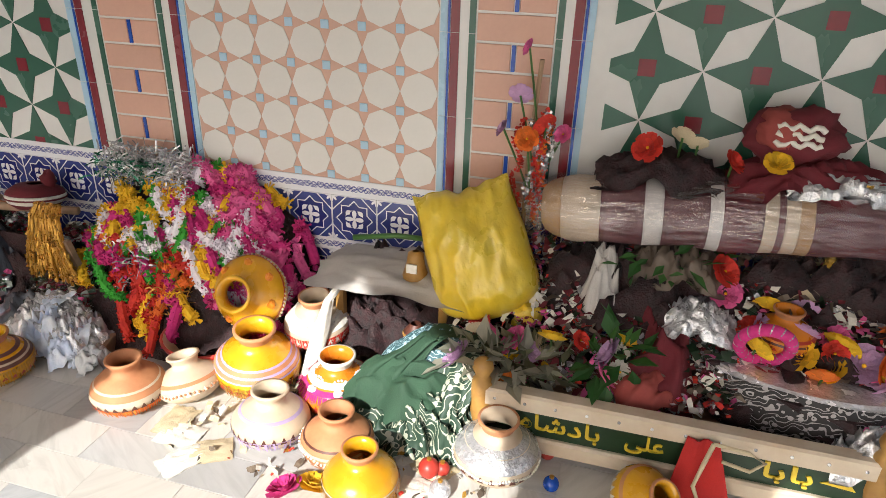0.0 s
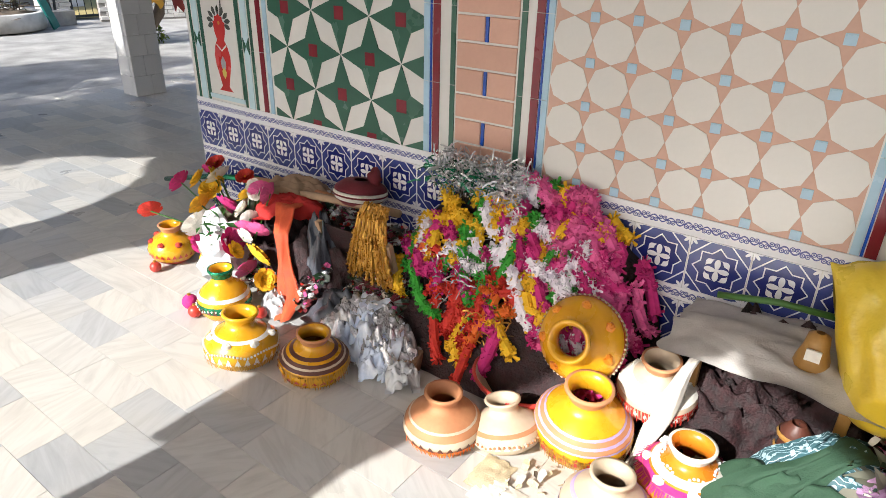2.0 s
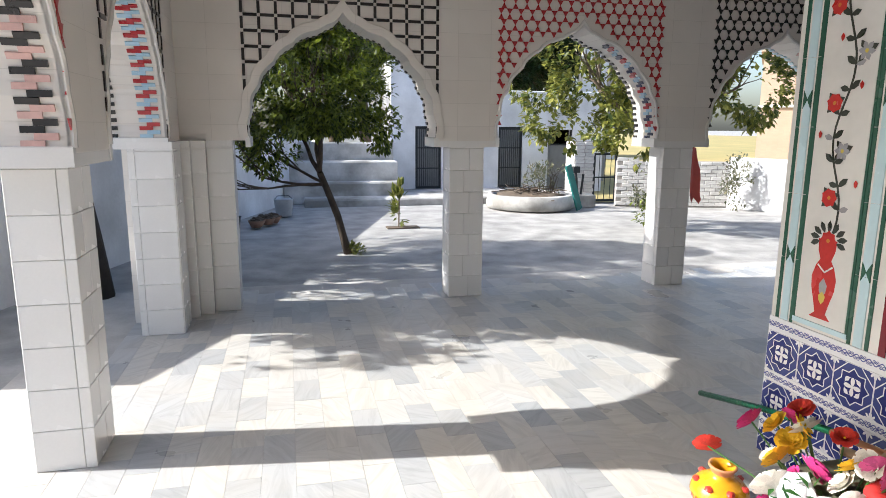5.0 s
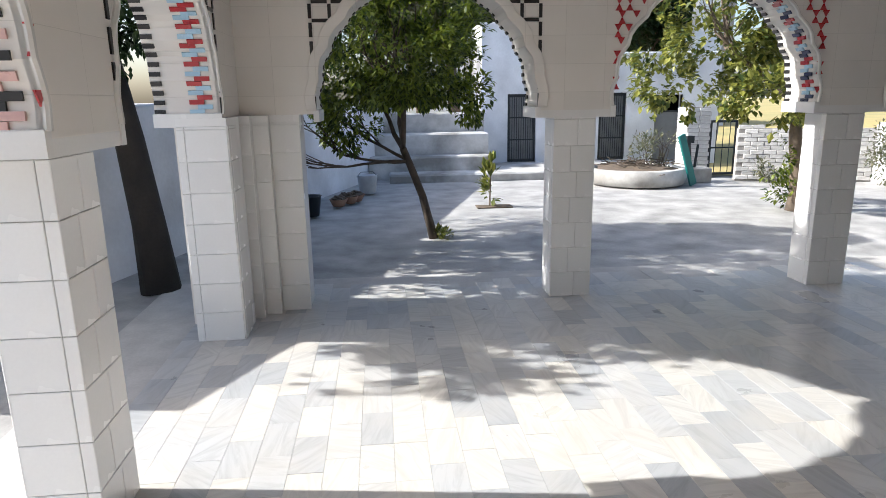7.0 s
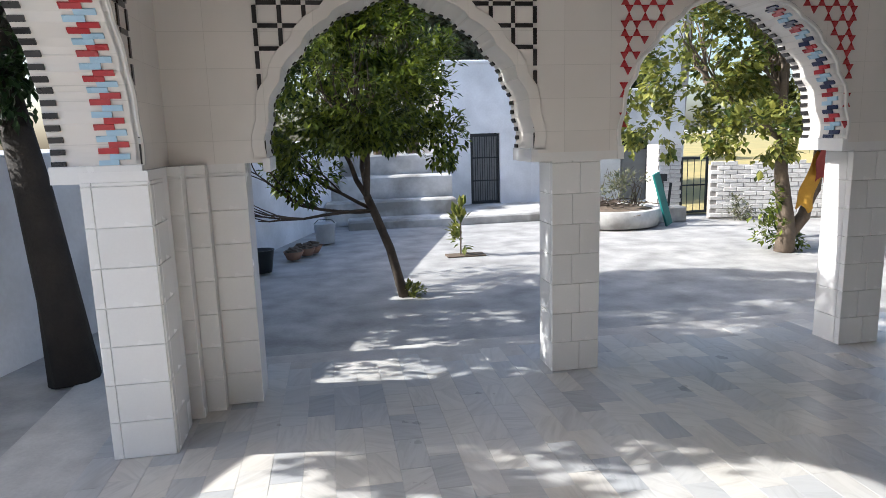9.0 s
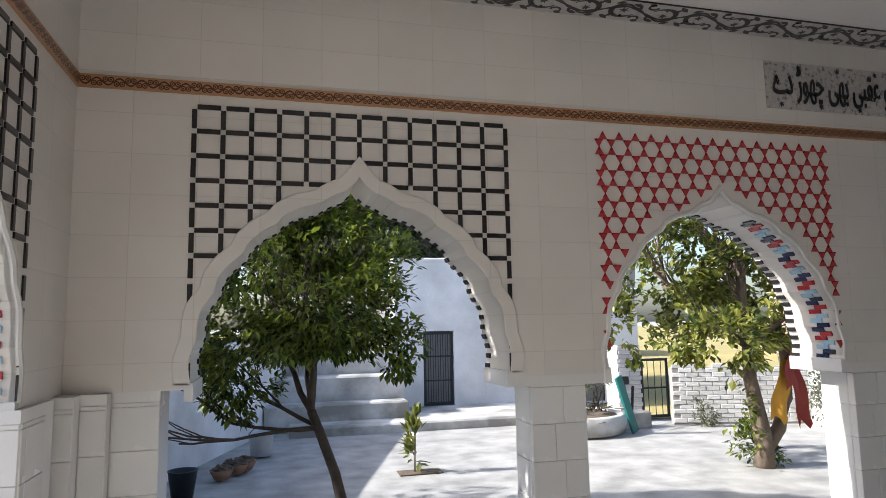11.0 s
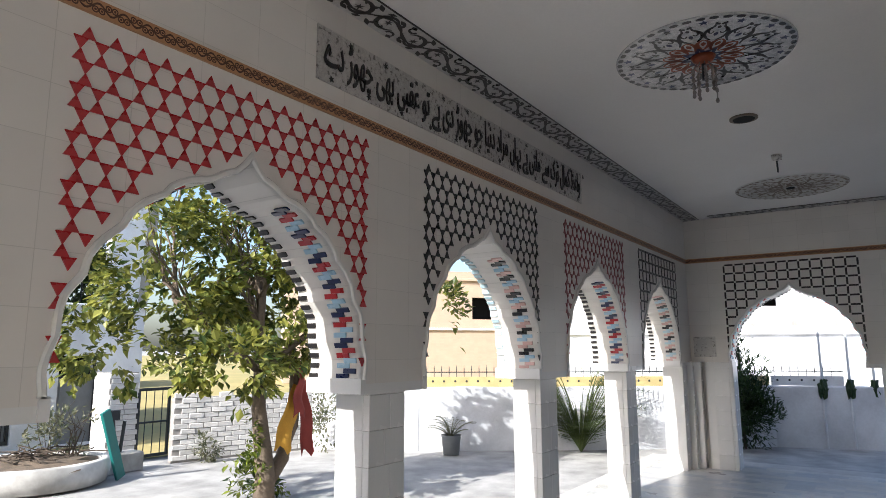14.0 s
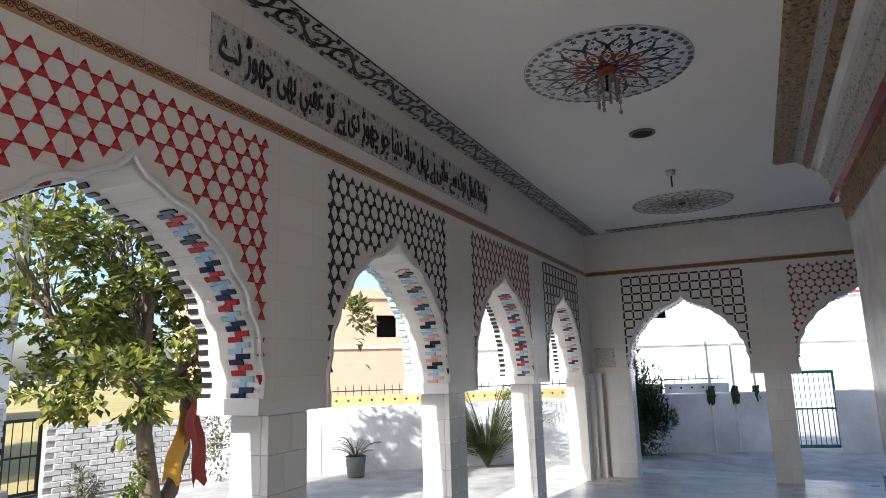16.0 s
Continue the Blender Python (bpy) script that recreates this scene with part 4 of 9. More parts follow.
for j in range(17):
    for i in range(2):
        ob = part("brick", brick, None, brick_pier)
        ob.matrix_basis = Matrix.Translation((0.11 + 0.225 * i + (0.02 if j % 2 else 0), 0.006 + rng.uniform(-0.01, 0.01), 0.04 + 0.077 * j)) @ Matrix.Rotation(radians(90), 4, "X")
        ob = part("brick", brick, None, brick_pier)
        ob.matrix_basis = Matrix.Translation((0.004, 0.12 + 0.22 * i, 0.04 + 0.077 * j)) @ Matrix.Rotation(radians(-90), 4, "Z") @ Matrix.Rotation(radians(90), 4, "X")


def barred_gate(m, w, h, mat, label, name="iron_gate", bars=7, rails=(0.03, 0.5, 0.97), sheet=None):
    root = thing(name, m, label, "gate")
    part("gate_frame", Shape().box(0, -0.02, 0, 0.035, 0.02, h).box(w - 0.035, -0.02, 0, w, 0.02, h).box(0.035, -0.02, h - 0.035, w - 0.035, 0.02, h).box(0.035, -0.02, 0, w - 0.035, 0.02, 0.035), mat, root)
    for i in range(bars):
        x = w * (i + 1) / (bars + 1)
        part("bar", Shape().tube([(x, 0, 0.03), (x, 0, h - 0.03)], 0.008, 6), mat, root)
    for r in rails:
        part("rail", Shape().box(0.03, -0.012, h * r - 0.014, w - 0.03, 0.012, h * r + 0.014), mat, root)
    if sheet:
        part("sheet", Shape().box(0.03, 0.014, 0.03, w - 0.03, 0.02, h - 0.03), sheet, root)
    return root


barred_gate(pose(6.78, 15.02, 0.02), 0.55, 1.05, IRON, "narrow dark iron gate standing between brick piers", bars=3)
barred_gate(pose(14.66, 5.1, 0.02, 0, 0, -75), 0.75, 1.35, TEAL, "tall barred courtyard gate in teal paint", bars=8)

# north buildings
FY = 17.3
platform = solid("step", Shape().slab(0.6, 15.35, -0.05, 5.4, FY + 0.5, 0.13, 0.03), OLDWALL, "low worn concrete platform in front of the building", "step", kind="structure")
bench = thing("stepped_wall", pose(0, 0, 0), "stained stepped retaining wall of whitewashed concrete", "wall", kind="structure")
part("lower_step", Shape().slab(0.2, 15.95, -0.02, 2.69, 16.4, 0.42, 0.03), OLDWALL, bench)
part("upper_step", Shape().slab(0.3, 16.4, -0.02, 2.69, 17.0, 0.85, 0.03), OLDWALL, bench)
part("top_wall", Shape().slab(0.3, 17.0, -0.02, 2.69, 17.3, 1.25, 0.03), OLDWALL, bench)


def hole_wall(x0, x1, z1, holes, depth=0.25):
    """A wall in x and z with door and window openings through it."""
    s = Shape()
    xs = sorted({x0, x1, *(h[0] for h in holes), *(h[1] for h in holes)})
    for a, b in zip(xs, xs[1:]):
        cut = sorted((h[2], h[3]) for h in holes if h[0] <= a and b <= h[1])
        z = 0.0
        for c, d in cut + [(z1, z1)]:
            if c > z:
                s.box(a, 0, z, b, depth, c)
            z = d
    bm = bmesh.new()
    bm.from_mesh(s.mesh("tmp", PLASTER))
    bmesh.ops.remove_doubles(bm, verts=bm.verts, dist=0.0005)
    me = bpy.data.meshes.new("wall")
    bm.to_mesh(me)
    bm.free()
    return me


def plain_wall(me, mat, root):
    me.materials.append(mat)
    return part("wall", me, None, root)


house = thing("house", pose(-0.31, FY, 0), "whitewashed single storey house with barred doors", "house")
plain_wall(hole_wall(3.0, 4.9, 3.05, [(3.58, 4.22, 0.13, 1.62)]), PLASTER, house)
part("side_wall", Shape().box(3.0, 0.25, 0, 3.2, 3.0, 3.05), PLASTER, house)
part("side_wall", Shape().box(4.7, 0.25, 0, 4.9, 3.0, 3.05), PLASTER, house)
part("roof", Shape().slab(2.97, -0.03, 3.05, 4.93, 3.0, 3.12, 0.02), PLASTER, house)
# Black sheet behind the door, painting the unlit room.
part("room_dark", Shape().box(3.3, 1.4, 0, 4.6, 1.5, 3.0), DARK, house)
low_house = thing("house", pose(-0.15, FY, 0), "lower whitewashed kitchen block with an open window", "house")
plain_wall(hole_wall(4.742, 8.3, 2.42, [(5.5, 6.13, 0.13, 1.62), (6.8, 7.46, 0.05, 1.56)]), PLASTER, low_house)
part("roof", Shape().slab(4.78, -0.03, 2.42, 8.33, 2.5, 2.49, 0.02), PLASTER, low_house)
part("side_wall", Shape().box(8.1, 0.25, 0, 8.3, 2.4, 2.42), PLASTER, low_house)
# Black sheet behind the openings, painting the unlit kitchen.
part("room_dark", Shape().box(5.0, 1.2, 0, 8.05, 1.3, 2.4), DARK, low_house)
door_l = thing("door_1", pose(6.67, FY + 0.08, 0.05), "grey sheet metal door under a dark opening", "door", kind="structure")
part("leaf", Shape().box(0, 0, 0, 0.62, 0.04, 1.12), GREYPAINT, door_l)
part("panel", Shape().box(0.05, -0.01, 0.1, 0.57, 0.0, 0.5).box(0.05, -0.01, 0.6, 0.57, 0.0, 1.05), GREYPAINT, door_l)
part("frame", Shape().box(-0.03, -0.02, 0, 0.0, 0.05, 1.51).box(0.62, -0.02, 0, 0.65, 0.05, 1.51).box(0, -0.02, 1.12, 0.62, 0.05, 1.16), IRON, door_l)
barred_gate(pose(3.28, FY + 0.06, 0.14), 0.62, 1.47, IRON, "barred iron door of the white house", "door", 11, (0.03, 0.33, 0.66, 0.97), GREYPAINT)
barred_gate(pose(5.36, FY + 0.06, 0.14), 0.61, 1.47, IRON, "barred iron door of the white house", "door", 11, (0.03, 0.33, 0.66, 0.97), GREYPAINT)
tower = thing("pylon", pose(7.9, 20.5, 0, 0, 4, 0), "tall pale leaning concrete slab behind the house", "pylon")
tower.location.x += 1.3
part("slab", Shape().slab(-0.45, -0.15, 0, 0.35, 0.15, 7.5, 0.03), PLASTER, tower)
part("edge", Shape().box(0.36, -0.12, 0, 0.62, 0.12, 7.4), MORTAR, tower)
mast = thing("lattice_mast", pose(9.2, 22, 0), "thin steel lattice mast behind the house", "mast")
for dx, dy in ((0, 0), (0.28, 0), (0.14, 0.25)):
    part("leg", Shape().tube([(dx, dy, 0), (dx, dy, 9)], 0.018, 5), IRON, mast)
for k in range(20):
    part("brace", Shape().tube([(0, 0, 0.45 * k), (0.28, 0, 0.45 * k + 0.4)], 0.01, 4).tube([(0.28, 0, 0.45 * k), (0.14, 0.25, 0.45 * k + 0.4)], 0.01, 4), IRON, mast)

# raised planter bed, slab and pots
bed = thing("planter_bed", pose(5.12, 14.5, 0), "round whitewashed planter with dry sticks and a shrub", "planter")
part("rim", Shape().lathe([(0.88, 0), (0.90, 0.10), (0.88, 0.26), (0.80, 0.28), (0.76, 0.24), (0.76, 0.05)], 26, wobble=0.02), OLDWALL, bed, smooth=True)
part("soil", Shape().blob((0, 0, 0.22), (0.74, 0.74, 0.09), 3, 0.2, 18, 8), SOIL, bed)
rng = random.Random(9)
sticks = Shape()
for k in range(70):
    a, r, w = rng.uniform(0, 6.28), rng.uniform(0, 0.55), rng.uniform(0, 6.28)
    p = Vector((r * math.cos(a), r * math.sin(a), 0.30 + rng.uniform(0, 0.08)))
    l = rng.uniform(0.15, 0.4)
    sticks.tube([p, p + Vector((l * math.cos(w), l * math.sin(w), rng.uniform(-0.03, 0.08)))], 0.008, 4)
tagged(part("dry_sticks", sticks, BARK, bed, "dry sticks and cut twigs"), kind="stuff")
plank = thing("green_plank", pose(5.95, 13.9, 0.0, 0, -22, 20), "teal painted board leaning on the planter", "board")
part("board", Shape().slab(-0.07, -0.02, 0, 0.07, 0.02, 0.95, 0.004), TEAL, plank)
block = solid("concrete_block", Shape().slab(5.98, 14.3, -0.02, 6.5, 14.6, 0.24, 0.02), OLDWALL, "grey concrete block beside the gate", "block")
pipes = thing("water_pump", pose(6.15, 14.45, 0.24), "dark hand pump parts standing on a block", "pump")
part("post", Shape().tube([(0, 0, 0), (-0.05, 0.02, 0.5)], 0.03, 8), IRON, pipes)
part("arm", Shape().tube([(0.08, 0, 0.0), (0.12, 0.0, 0.42)], 0.025, 8), IRON, pipes)
part("head", Shape().box(-0.12, -0.05, 0.45, 0.02, 0.06, 0.58), IRON, pipes)
bucket = thing("bucket", pose(0.2, 14.0, 0), "dull white plastic bucket by the wall", "bucket")
part("pail", Shape().lathe([(0.14, 0), (0.17, 0.3), (0.18, 0.31), (0.165, 0.31), (0.13, 0.02)], 18), PLASTICW, bucket, smooth=True)
part("handle", Shape().tube([(-0.17, 0, 0.29), (-0.1, 0.02, 0.36), (0.1, 0.02, 0.36), (0.17, 0, 0.29)], 0.006, 5), IRON, bucket)
pot_black = thing("bucket", pose(-0.55, 11.95, 0), "black plastic bucket by the boundary wall", "bucket")
part("pail", Shape().lathe([(0.11, 0), (0.15, 0.27), (0.16, 0.28), (0.14, 0.28), (0.10, 0.02)], 16), IRON, pot_black, smooth=True)
for k, (x, y, r) in enumerate(((-0.22, 12.7, 0.14), (-0.05, 12.95, 0.12), (0.02, 13.15, 0.15), (-0.15, 13.0, 0.1))):
    bowl = thing("clay_bowl", pose(x, y, 0), "old brown clay bowl heaped with dry leaves", "bowl", "clay bowls by the wall")
    part("dish", Shape().lathe([(r * 0.6, 0), (r, 0.11), (r * 0.93, 0.11), (r * 0.5, 0.03)], 14, wobble=0.03), TERRACOTTA, bowl, smooth=True)
    part("dry_leaves", Shape().blob((0, 0, 0.11), (r * 0.8, r * 0.8, 0.05), k, 0.4), SOIL, bowl)
sapling_bed = solid("plant_hole", Shape().slab(1.83, 12.25, -0.028, 2.36, 12.5, -0.012, 0.004), SOIL, "square earth patch round the sapling", "soil patch", kind="structure")


# ---- plants ----
def leaves(shape, c, r, count, size, rng, droop=0.3, hollow=0.35, seed=0, flat=1.0, gap=0.0):
    """Small folded leaves, gathered in clumps with gaps between them."""
    made = 0
    for _ in range(count * 6):
        if made >= count:
            break
        d = Vector((rng.gauss(0, 1), rng.gauss(0, 1), rng.gauss(0, 1))).normalized()
        k = hollow + (1 - hollow) * rng.random() ** 0.5
        p = Vector((c[0] + d.x * r[0] * k, c[1] + d.y * r[1] * k, c[2] + d.z * r[2] * k))
        if noise.noise(p * 2.1 + Vector((seed, 0, seed))) + 0.35 * noise.noise(p * 5.3) < gap - 0.02:
            continue
        made += 1
        way = (d + Vector((rng.uniform(-1, 1), rng.uniform(-1, 1), rng.uniform(-1, 1) - droop))).normalized()
        side = way.cross(Vector((rng.uniform(-0.4, 0.4), rng.uniform(-0.4, 0.4), 1))).normalized()
        up = side.cross(way)
        s = size * rng.uniform(0.6, 1.3)
        w = s * 0.24 * flat
        shape.add([p, p + way * s * 0.45 + side * w + up * w * 0.3, p + way * s, p + way * s * 0.45 - side * w + up * w * 0.3], [(0, 1, 2), (0, 2, 3)])


def limbs(shape, p, way, length, r, depth, rng, ends, spread=0.75):
    path, radii = [p], [r]
    for i in range(4):
        way = (way + Vector((rng.uniform(-0.22, 0.22), rng.uniform(-0.22, 0.22), rng.uniform(-0.08, 0.16)))).normalized()
        p = p + way * length / 4
        path.append(p)
        radii.append(r * (1 - 0.11 * (i + 1)))
    shape.tube(path, radii, 8 if depth > 2 else 5)
    ends.append(p)
    if depth:
        for _ in range(3 if depth > 1 else 2):
            w = (way + Vector((rng.uniform(-1, 1), rng.uniform(-1, 1), rng.uniform(-0.25, 0.8))) * spread).normalized()
            limbs(shape, path[rng.choice((2, 3, 4))], w, length * rng.uniform(0.55, 0.8), r * 0.55, depth - 1, rng, ends, spread)


def tree(m, label, trunk, start, bark, leaf, crowns, count, size, seed, depth=3, group="", droop=0.3, flat=1.0, hollow=0.35, gap=0.04):
    rng = random.Random(seed)
    root = thing("tree", m, label, "tree", group)
    wood, ends = Shape(), []
    wood.tube([p for p, _ in trunk], [r for _, r in trunk], 10)
    for way, length in start:
        limbs(wood, Vector(trunk[-1][0]), Vector(way).normalized(), length, trunk[-1][1] * 0.75, depth, rng, ends)
    part("trunk", wood, bark, root, smooth=True)
    crown = Shape()
    total = sum(r[0] * r[1] * r[2] for _, r in crowns)
    for k, (c, r) in enumerate(crowns):
        leaves(crown, c, r, int(count * r[0] * r[1] * r[2] / total), size, rng, droop, hollow, seed + k, flat, gap)
    for e in ends:
        leaves(crown, e, (0.16, 0.16, 0.14), 7, size, rng, droop, 0.0, seed, flat)
    part("crown", crown, leaf, root, "many small leaves in uneven clumps")
    return root


tree(pose(1.02, 10.34, -0.03), "dark leaning citrus tree with a dense rounded crown",
     [((0, 0, 0), 0.055), ((-0.06, 0.02, 0.25), 0.048), ((-0.12, 0.03, 0.5), 0.045), ((-0.25, 0.05, 0.85), 0.042), ((-0.33, 0.05, 1.05), 0.04)],
     [((-0.6, 0.2, 0.8), 0.75), ((0.3, 0.1, 1), 0.6), ((-0.1, -0.5, 1), 0.7), ((0.1, 0.6, 0.9), 0.7), ((0, 0, 1), 0.8)], BARK, LEAF_DARK,
     [((-0.35, 0, 2.0), (1.0, 0.95, 0.75)), ((0.2, 0.1, 1.95), (0.55, 0.7, 0.6)), ((-0.35, 0.1, 2.6), (0.72, 0.8, 0.58)), ((-0.85, 0.0, 1.7), (0.55, 0.6, 0.5)), ((-1.0, 0.0, 1.3), (0.45, 0.5, 0.32)), ((0.4, -0.1, 1.6), (0.36, 0.45, 0.3)), ((-0.6, 0.2, 2.75), (0.5, 0.5, 0.45)), ((0.35, 0.1, 2.3), (0.36, 0.45, 0.4))],
     17000, 0.080, 5, gap=0.27, hollow=0.15)
rng = random.Random(31)
bare, ends = Shape(), []
for w in ((-1, -0.2, 0.05), (-0.9, 0.1, 0.25), (-0.8, -0.4, -0.02)):
    limbs(bare, Vector((-0.25, 0.05, 0.9)), Vector(w).normalized(), 0.75, 0.022, 2, rng, ends, 0.5)
twigs = thing("bare_branch", pose(1.02, 10.34, -0.03), "bare twiggy branches low on the citrus tree", "branch")
part("twig_spray", bare, BARK, twigs, smooth=True)
weeds = thing("weeds", pose(1.02, 10.34, -0.03), "small green weeds round the tree foot", "weeds", kind="stuff")
s = Shape()
leaves(s, (0.02, 0, 0.05), (0.2, 0.17, 0.08), 260, 0.055, random.Random(2), -0.5, 0.0)
part("weed_leaves", s, LEAF_LIGHT, weeds)

tree(pose(6.13, 11.3, -0.03), "light airy tree with pale bark and yellowing leaves",
     [((0, 0, 0), 0.13), ((0.02, 0, 0.3), 0.11), ((-0.03, 0.02, 0.65), 0.095), ((-0.10, 0.02, 1.05), 0.08), ((-0.12, 0.0, 1.45), 0.07)],
     [((-0.75, 0.3, 0.6), 1.25), ((0.7, -0.2, 0.8), 1.15), ((0.0, -0.4, 1), 0.9), ((0.1, 0.5, 1), 1.0), ((-0.2, 0, 1), 1.1)], PALEBARK, LEAF_LIGHT,
     [((-0.6, 0, 1.75), (0.95, 0.9, 0.6)), ((0.1, 0, 2.3), (1.0, 1.0, 0.7)), ((-0.3, 0.1, 2.85), (0.9, 0.9, 0.6)), ((0.5, 0, 1.85), (0.55, 0.6, 0.45)), ((-1.05, 0.3, 2.3), (0.8, 0.8, 0.6)), ((-1.5, 0.7, 1.75), (0.65, 0.65, 0.55)), ((-1.7, 1.0, 2.4), (0.6, 0.6, 0.6)), ((0.7, 0.1, 2.9), (0.8, 0.8, 0.5)),
      ((1.3, -0.3, 2.25), (0.8, 0.75, 0.65)), ((1.9, -0.9, 2.1), (0.6, 0.6, 0.55)), ((0.1, 0.0, 3.35), (0.9, 0.9, 0.45)), ((-1.2, 0.4, 3.0), (0.7, 0.7, 0.5)), ((-0.9, -0.6, 1.5), (0.5, 0.5, 0.4))],
     12500, 0.108, 12, flat=1.35, gap=0.33)
second = thing("tree_limb", pose(6.13, 11.3, -0.03), "thick second stem of the pale tree", "stem")
part("stem", Shape().tube([(0.02, 0, 0.2), (0.25, 0.0, 0.45), (0.38, 0, 0.8), (0.42, 0, 1.3), (0.35, 0.02, 1.8)], [0.09, 0.085, 0.08, 0.065, 0.04], 10), PALEBARK, second, smooth=True)
s = Shape()
leaves(s, (0, 0, 0.22), (0.38, 0.36, 0.24), 420, 0.09, random.Random(7), 0.0, 0.1)
leaves(s, (-0.35, 0.1, 0.7), (0.3, 0.3, 0.3), 120, 0.09, random.Random(8), 0.2, 0.1)
tagged(part("shoot_clump", s, LEAF_DARK, second, "leafy shoots round the tree foot"), kind="stuff")

tree(pose(-1.75, 8.95, -0.03), "dark old tree close to the boundary wall",
     [((0.25, -0.36, 0), 0.17), ((0.19, -0.30, 0.6), 0.135), ((0.05, -0.12, 1.3), 0.12), ((-0.1, 0, 2.1), 0.09)],
     [((-0.5, -0.6, 0.6), 1.2), ((0.5, -0.2, 0.9), 1.0), ((-0.2, 0.6, 0.9), 1.1), ((0, -0.9, 0.5), 1.2), ((0, 0, 1), 1.0)], BARKSHADE, LEAF_DEEP,
     [((-0.5, -0.7, 3.0), (1.1, 1.1, 0.8)), ((0.2, 0.5, 3.3), (1.1, 1.0, 0.8)), ((-0.8, -1.3, 2.5), (0.8, 0.7, 0.45)), ((-0.3, 0.9, 2.6), (0.7, 0.8, 0.5)), ((0.0, 0.05, 2.25), (0.8, 0.6, 0.5)), ((0.15, 0.0, 2.5), (0.8, 0.55, 0.5)), ((-0.75, 0.0, 1.95), (0.7, 0.85, 0.42)), ((-1.0, -1.75, 2.5), (1.3, 0.45, 0.35)), ((-1.2, -1.4, 3.0), (1.1, 0.5, 0.35))],
     14500, 0.10, 21, hollow=0.2, gap=0.2)
tree(pose(-3.4, 10.9, -0.03), "broad dark tree outside the boundary wall",
     [((0, 0, 0), 0.16), ((0.02, 0, 1.0), 0.14), ((0.0, 0, 2.0), 0.11)],
     [((-0.5, -0.6, 0.6), 1.2), ((0.6, -0.2, 0.9), 1.2), ((-0.2, 0.6, 0.9), 1.2), ((0, 0, 1), 1.2)], BARK, LEAF_DEEP,
     [((0, 0, 3.4), (1.5, 1.4, 0.9)), ((0.5, -0.9, 3.0), (0.9, 0.9, 0.6))], 3200, 0.13, 22, hollow=0.2, gap=0.34)
for k, (x, y, h, r, leaf) in enumerate(((1.5, 20.5, 4.6, 1.9, LEAF_GREY), (4.3, 22.0, 5.0, 2.0, LEAF_GREY), (-1.6, 19.5, 4.2, 1.8, LEAF_DEEP), (6.2, 21.5, 4.4, 1.8, LEAF_DEEP), (8.6, 23.0, 4.6, 1.9, LEAF_DEEP), (3.1, 20.3, 4.6, 1.7, LEAF_GREY), (2.3, 19.9, 5.2, 1.8, LEAF_GREY))):
    tree(pose(x, y, -0.03), "tall grey-green tree with bare twigs behind the house",
         [((0, 0, 0), 0.2), ((0.1, 0, 1.2), 0.17), ((0.0, 0, h * 0.5), 0.13)],
         [((-0.6, 0.1, 0.8), 1.5), ((0.6, 0.1, 0.9), 1.5), ((0.0, -0.5, 1), 1.4), ((0.1, 0.5, 1), 1.4), ((0, 0, 1), 1.6)], PALEBARK, leaf,
         [((0, 0, h), (r, r, r * 0.75)), ((0.7, 0, h * 0.75), (r * 0.7, r * 0.7, r * 0.5)), ((-0.8, 0, h * 0.8), (r * 0.6, r * 0.6, r * 0.5))], 9000, 0.2, 40 + k, 4, "trees behind the house")

# Added tree, out of view; its crown keeps sun off the basket end.
tree(pose(-3.1, 0.35, -0.03), "unseen tree added outside the western arcade for shade",
     [((0, 0, 0), 0.15), ((0.02, 0, 1.2), 0.13), ((0.0, 0, 3.1), 0.10)],
     [((-0.5, -0.6, 0.6), 0.9), ((0.6, -0.2, 0.9), 0.9), ((-0.2, 0.6, 0.9), 0.9), ((0, 0, 1), 1.0)], BARK, LEAF_DEEP,
     [((0.1, -0.05, 4.0), (0.75, 0.62, 0.75)), ((0.2, -0.75, 3.65), (0.8, 0.6, 0.7)), ((0, -0.3, 4.95), (0.8, 0.7, 0.6))], 5200, 0.13, 23, hollow=0.1, gap=-0.15)
sapling = thing("sapling", pose(2.03, 12.38, -0.02), "thin pale sapling with upright leaves", "plant")
part("stem", Shape().tube([(0, 0, 0), (0.01, 0, 0.4), (-0.01, 0.01, 0.78)], [0.012, 0.01, 0.005], 6), PALEBARK, sapling)
s = Shape()
leaves(s, (0, 0, 0.35), (0.1, 0.1, 0.34), 70, 0.16, random.Random(3), -1.2, 0.0)
part("leaf_tuft", s, LEAF_LIGHT, sapling)
shrub = thing("shrub", pose(5.45, 14.5, 0.24), "straggly grey-green shrub in the planter", "shrub")
s = Shape()
leaves(s, (0, 0, 0.35), (0.5, 0.35, 0.35), 420, 0.085, random.Random(5), 0.0, 0.0)
part("foliage", s, LEAF_GREY, shrub)
twig = Shape()
rng = random.Random(6)
for k in range(16):
    p = Vector((rng.uniform(-0.3, 0.3), rng.uniform(-0.2, 0.2), 0))
    twig.tube([p, p + Vector((rng.uniform(-0.15, 0.15), 0, 0.35)), p + Vector((rng.uniform(-0.3, 0.3), 0, rng.uniform(0.5, 0.75)))], [0.008, 0.006, 0.003], 4)
tagged(part("twig_clump", twig, BARK, shrub), kind="stuff")
tuft = thing("shrub", pose(7.35, 14.05, 0), "grey-green weed clump at the brick wall foot", "shrub")
s = Shape()
leaves(s, (0, 0, 0.2), (0.3, 0.2, 0.24), 320, 0.07, random.Random(15), 0.0, 0.0)
part("foliage", s, LEAF_GREY, tuft)
vine = thing("shrub", pose(9.05, 13.3, 0), "climbing shrub against the white wall", "shrub")
s = Shape()
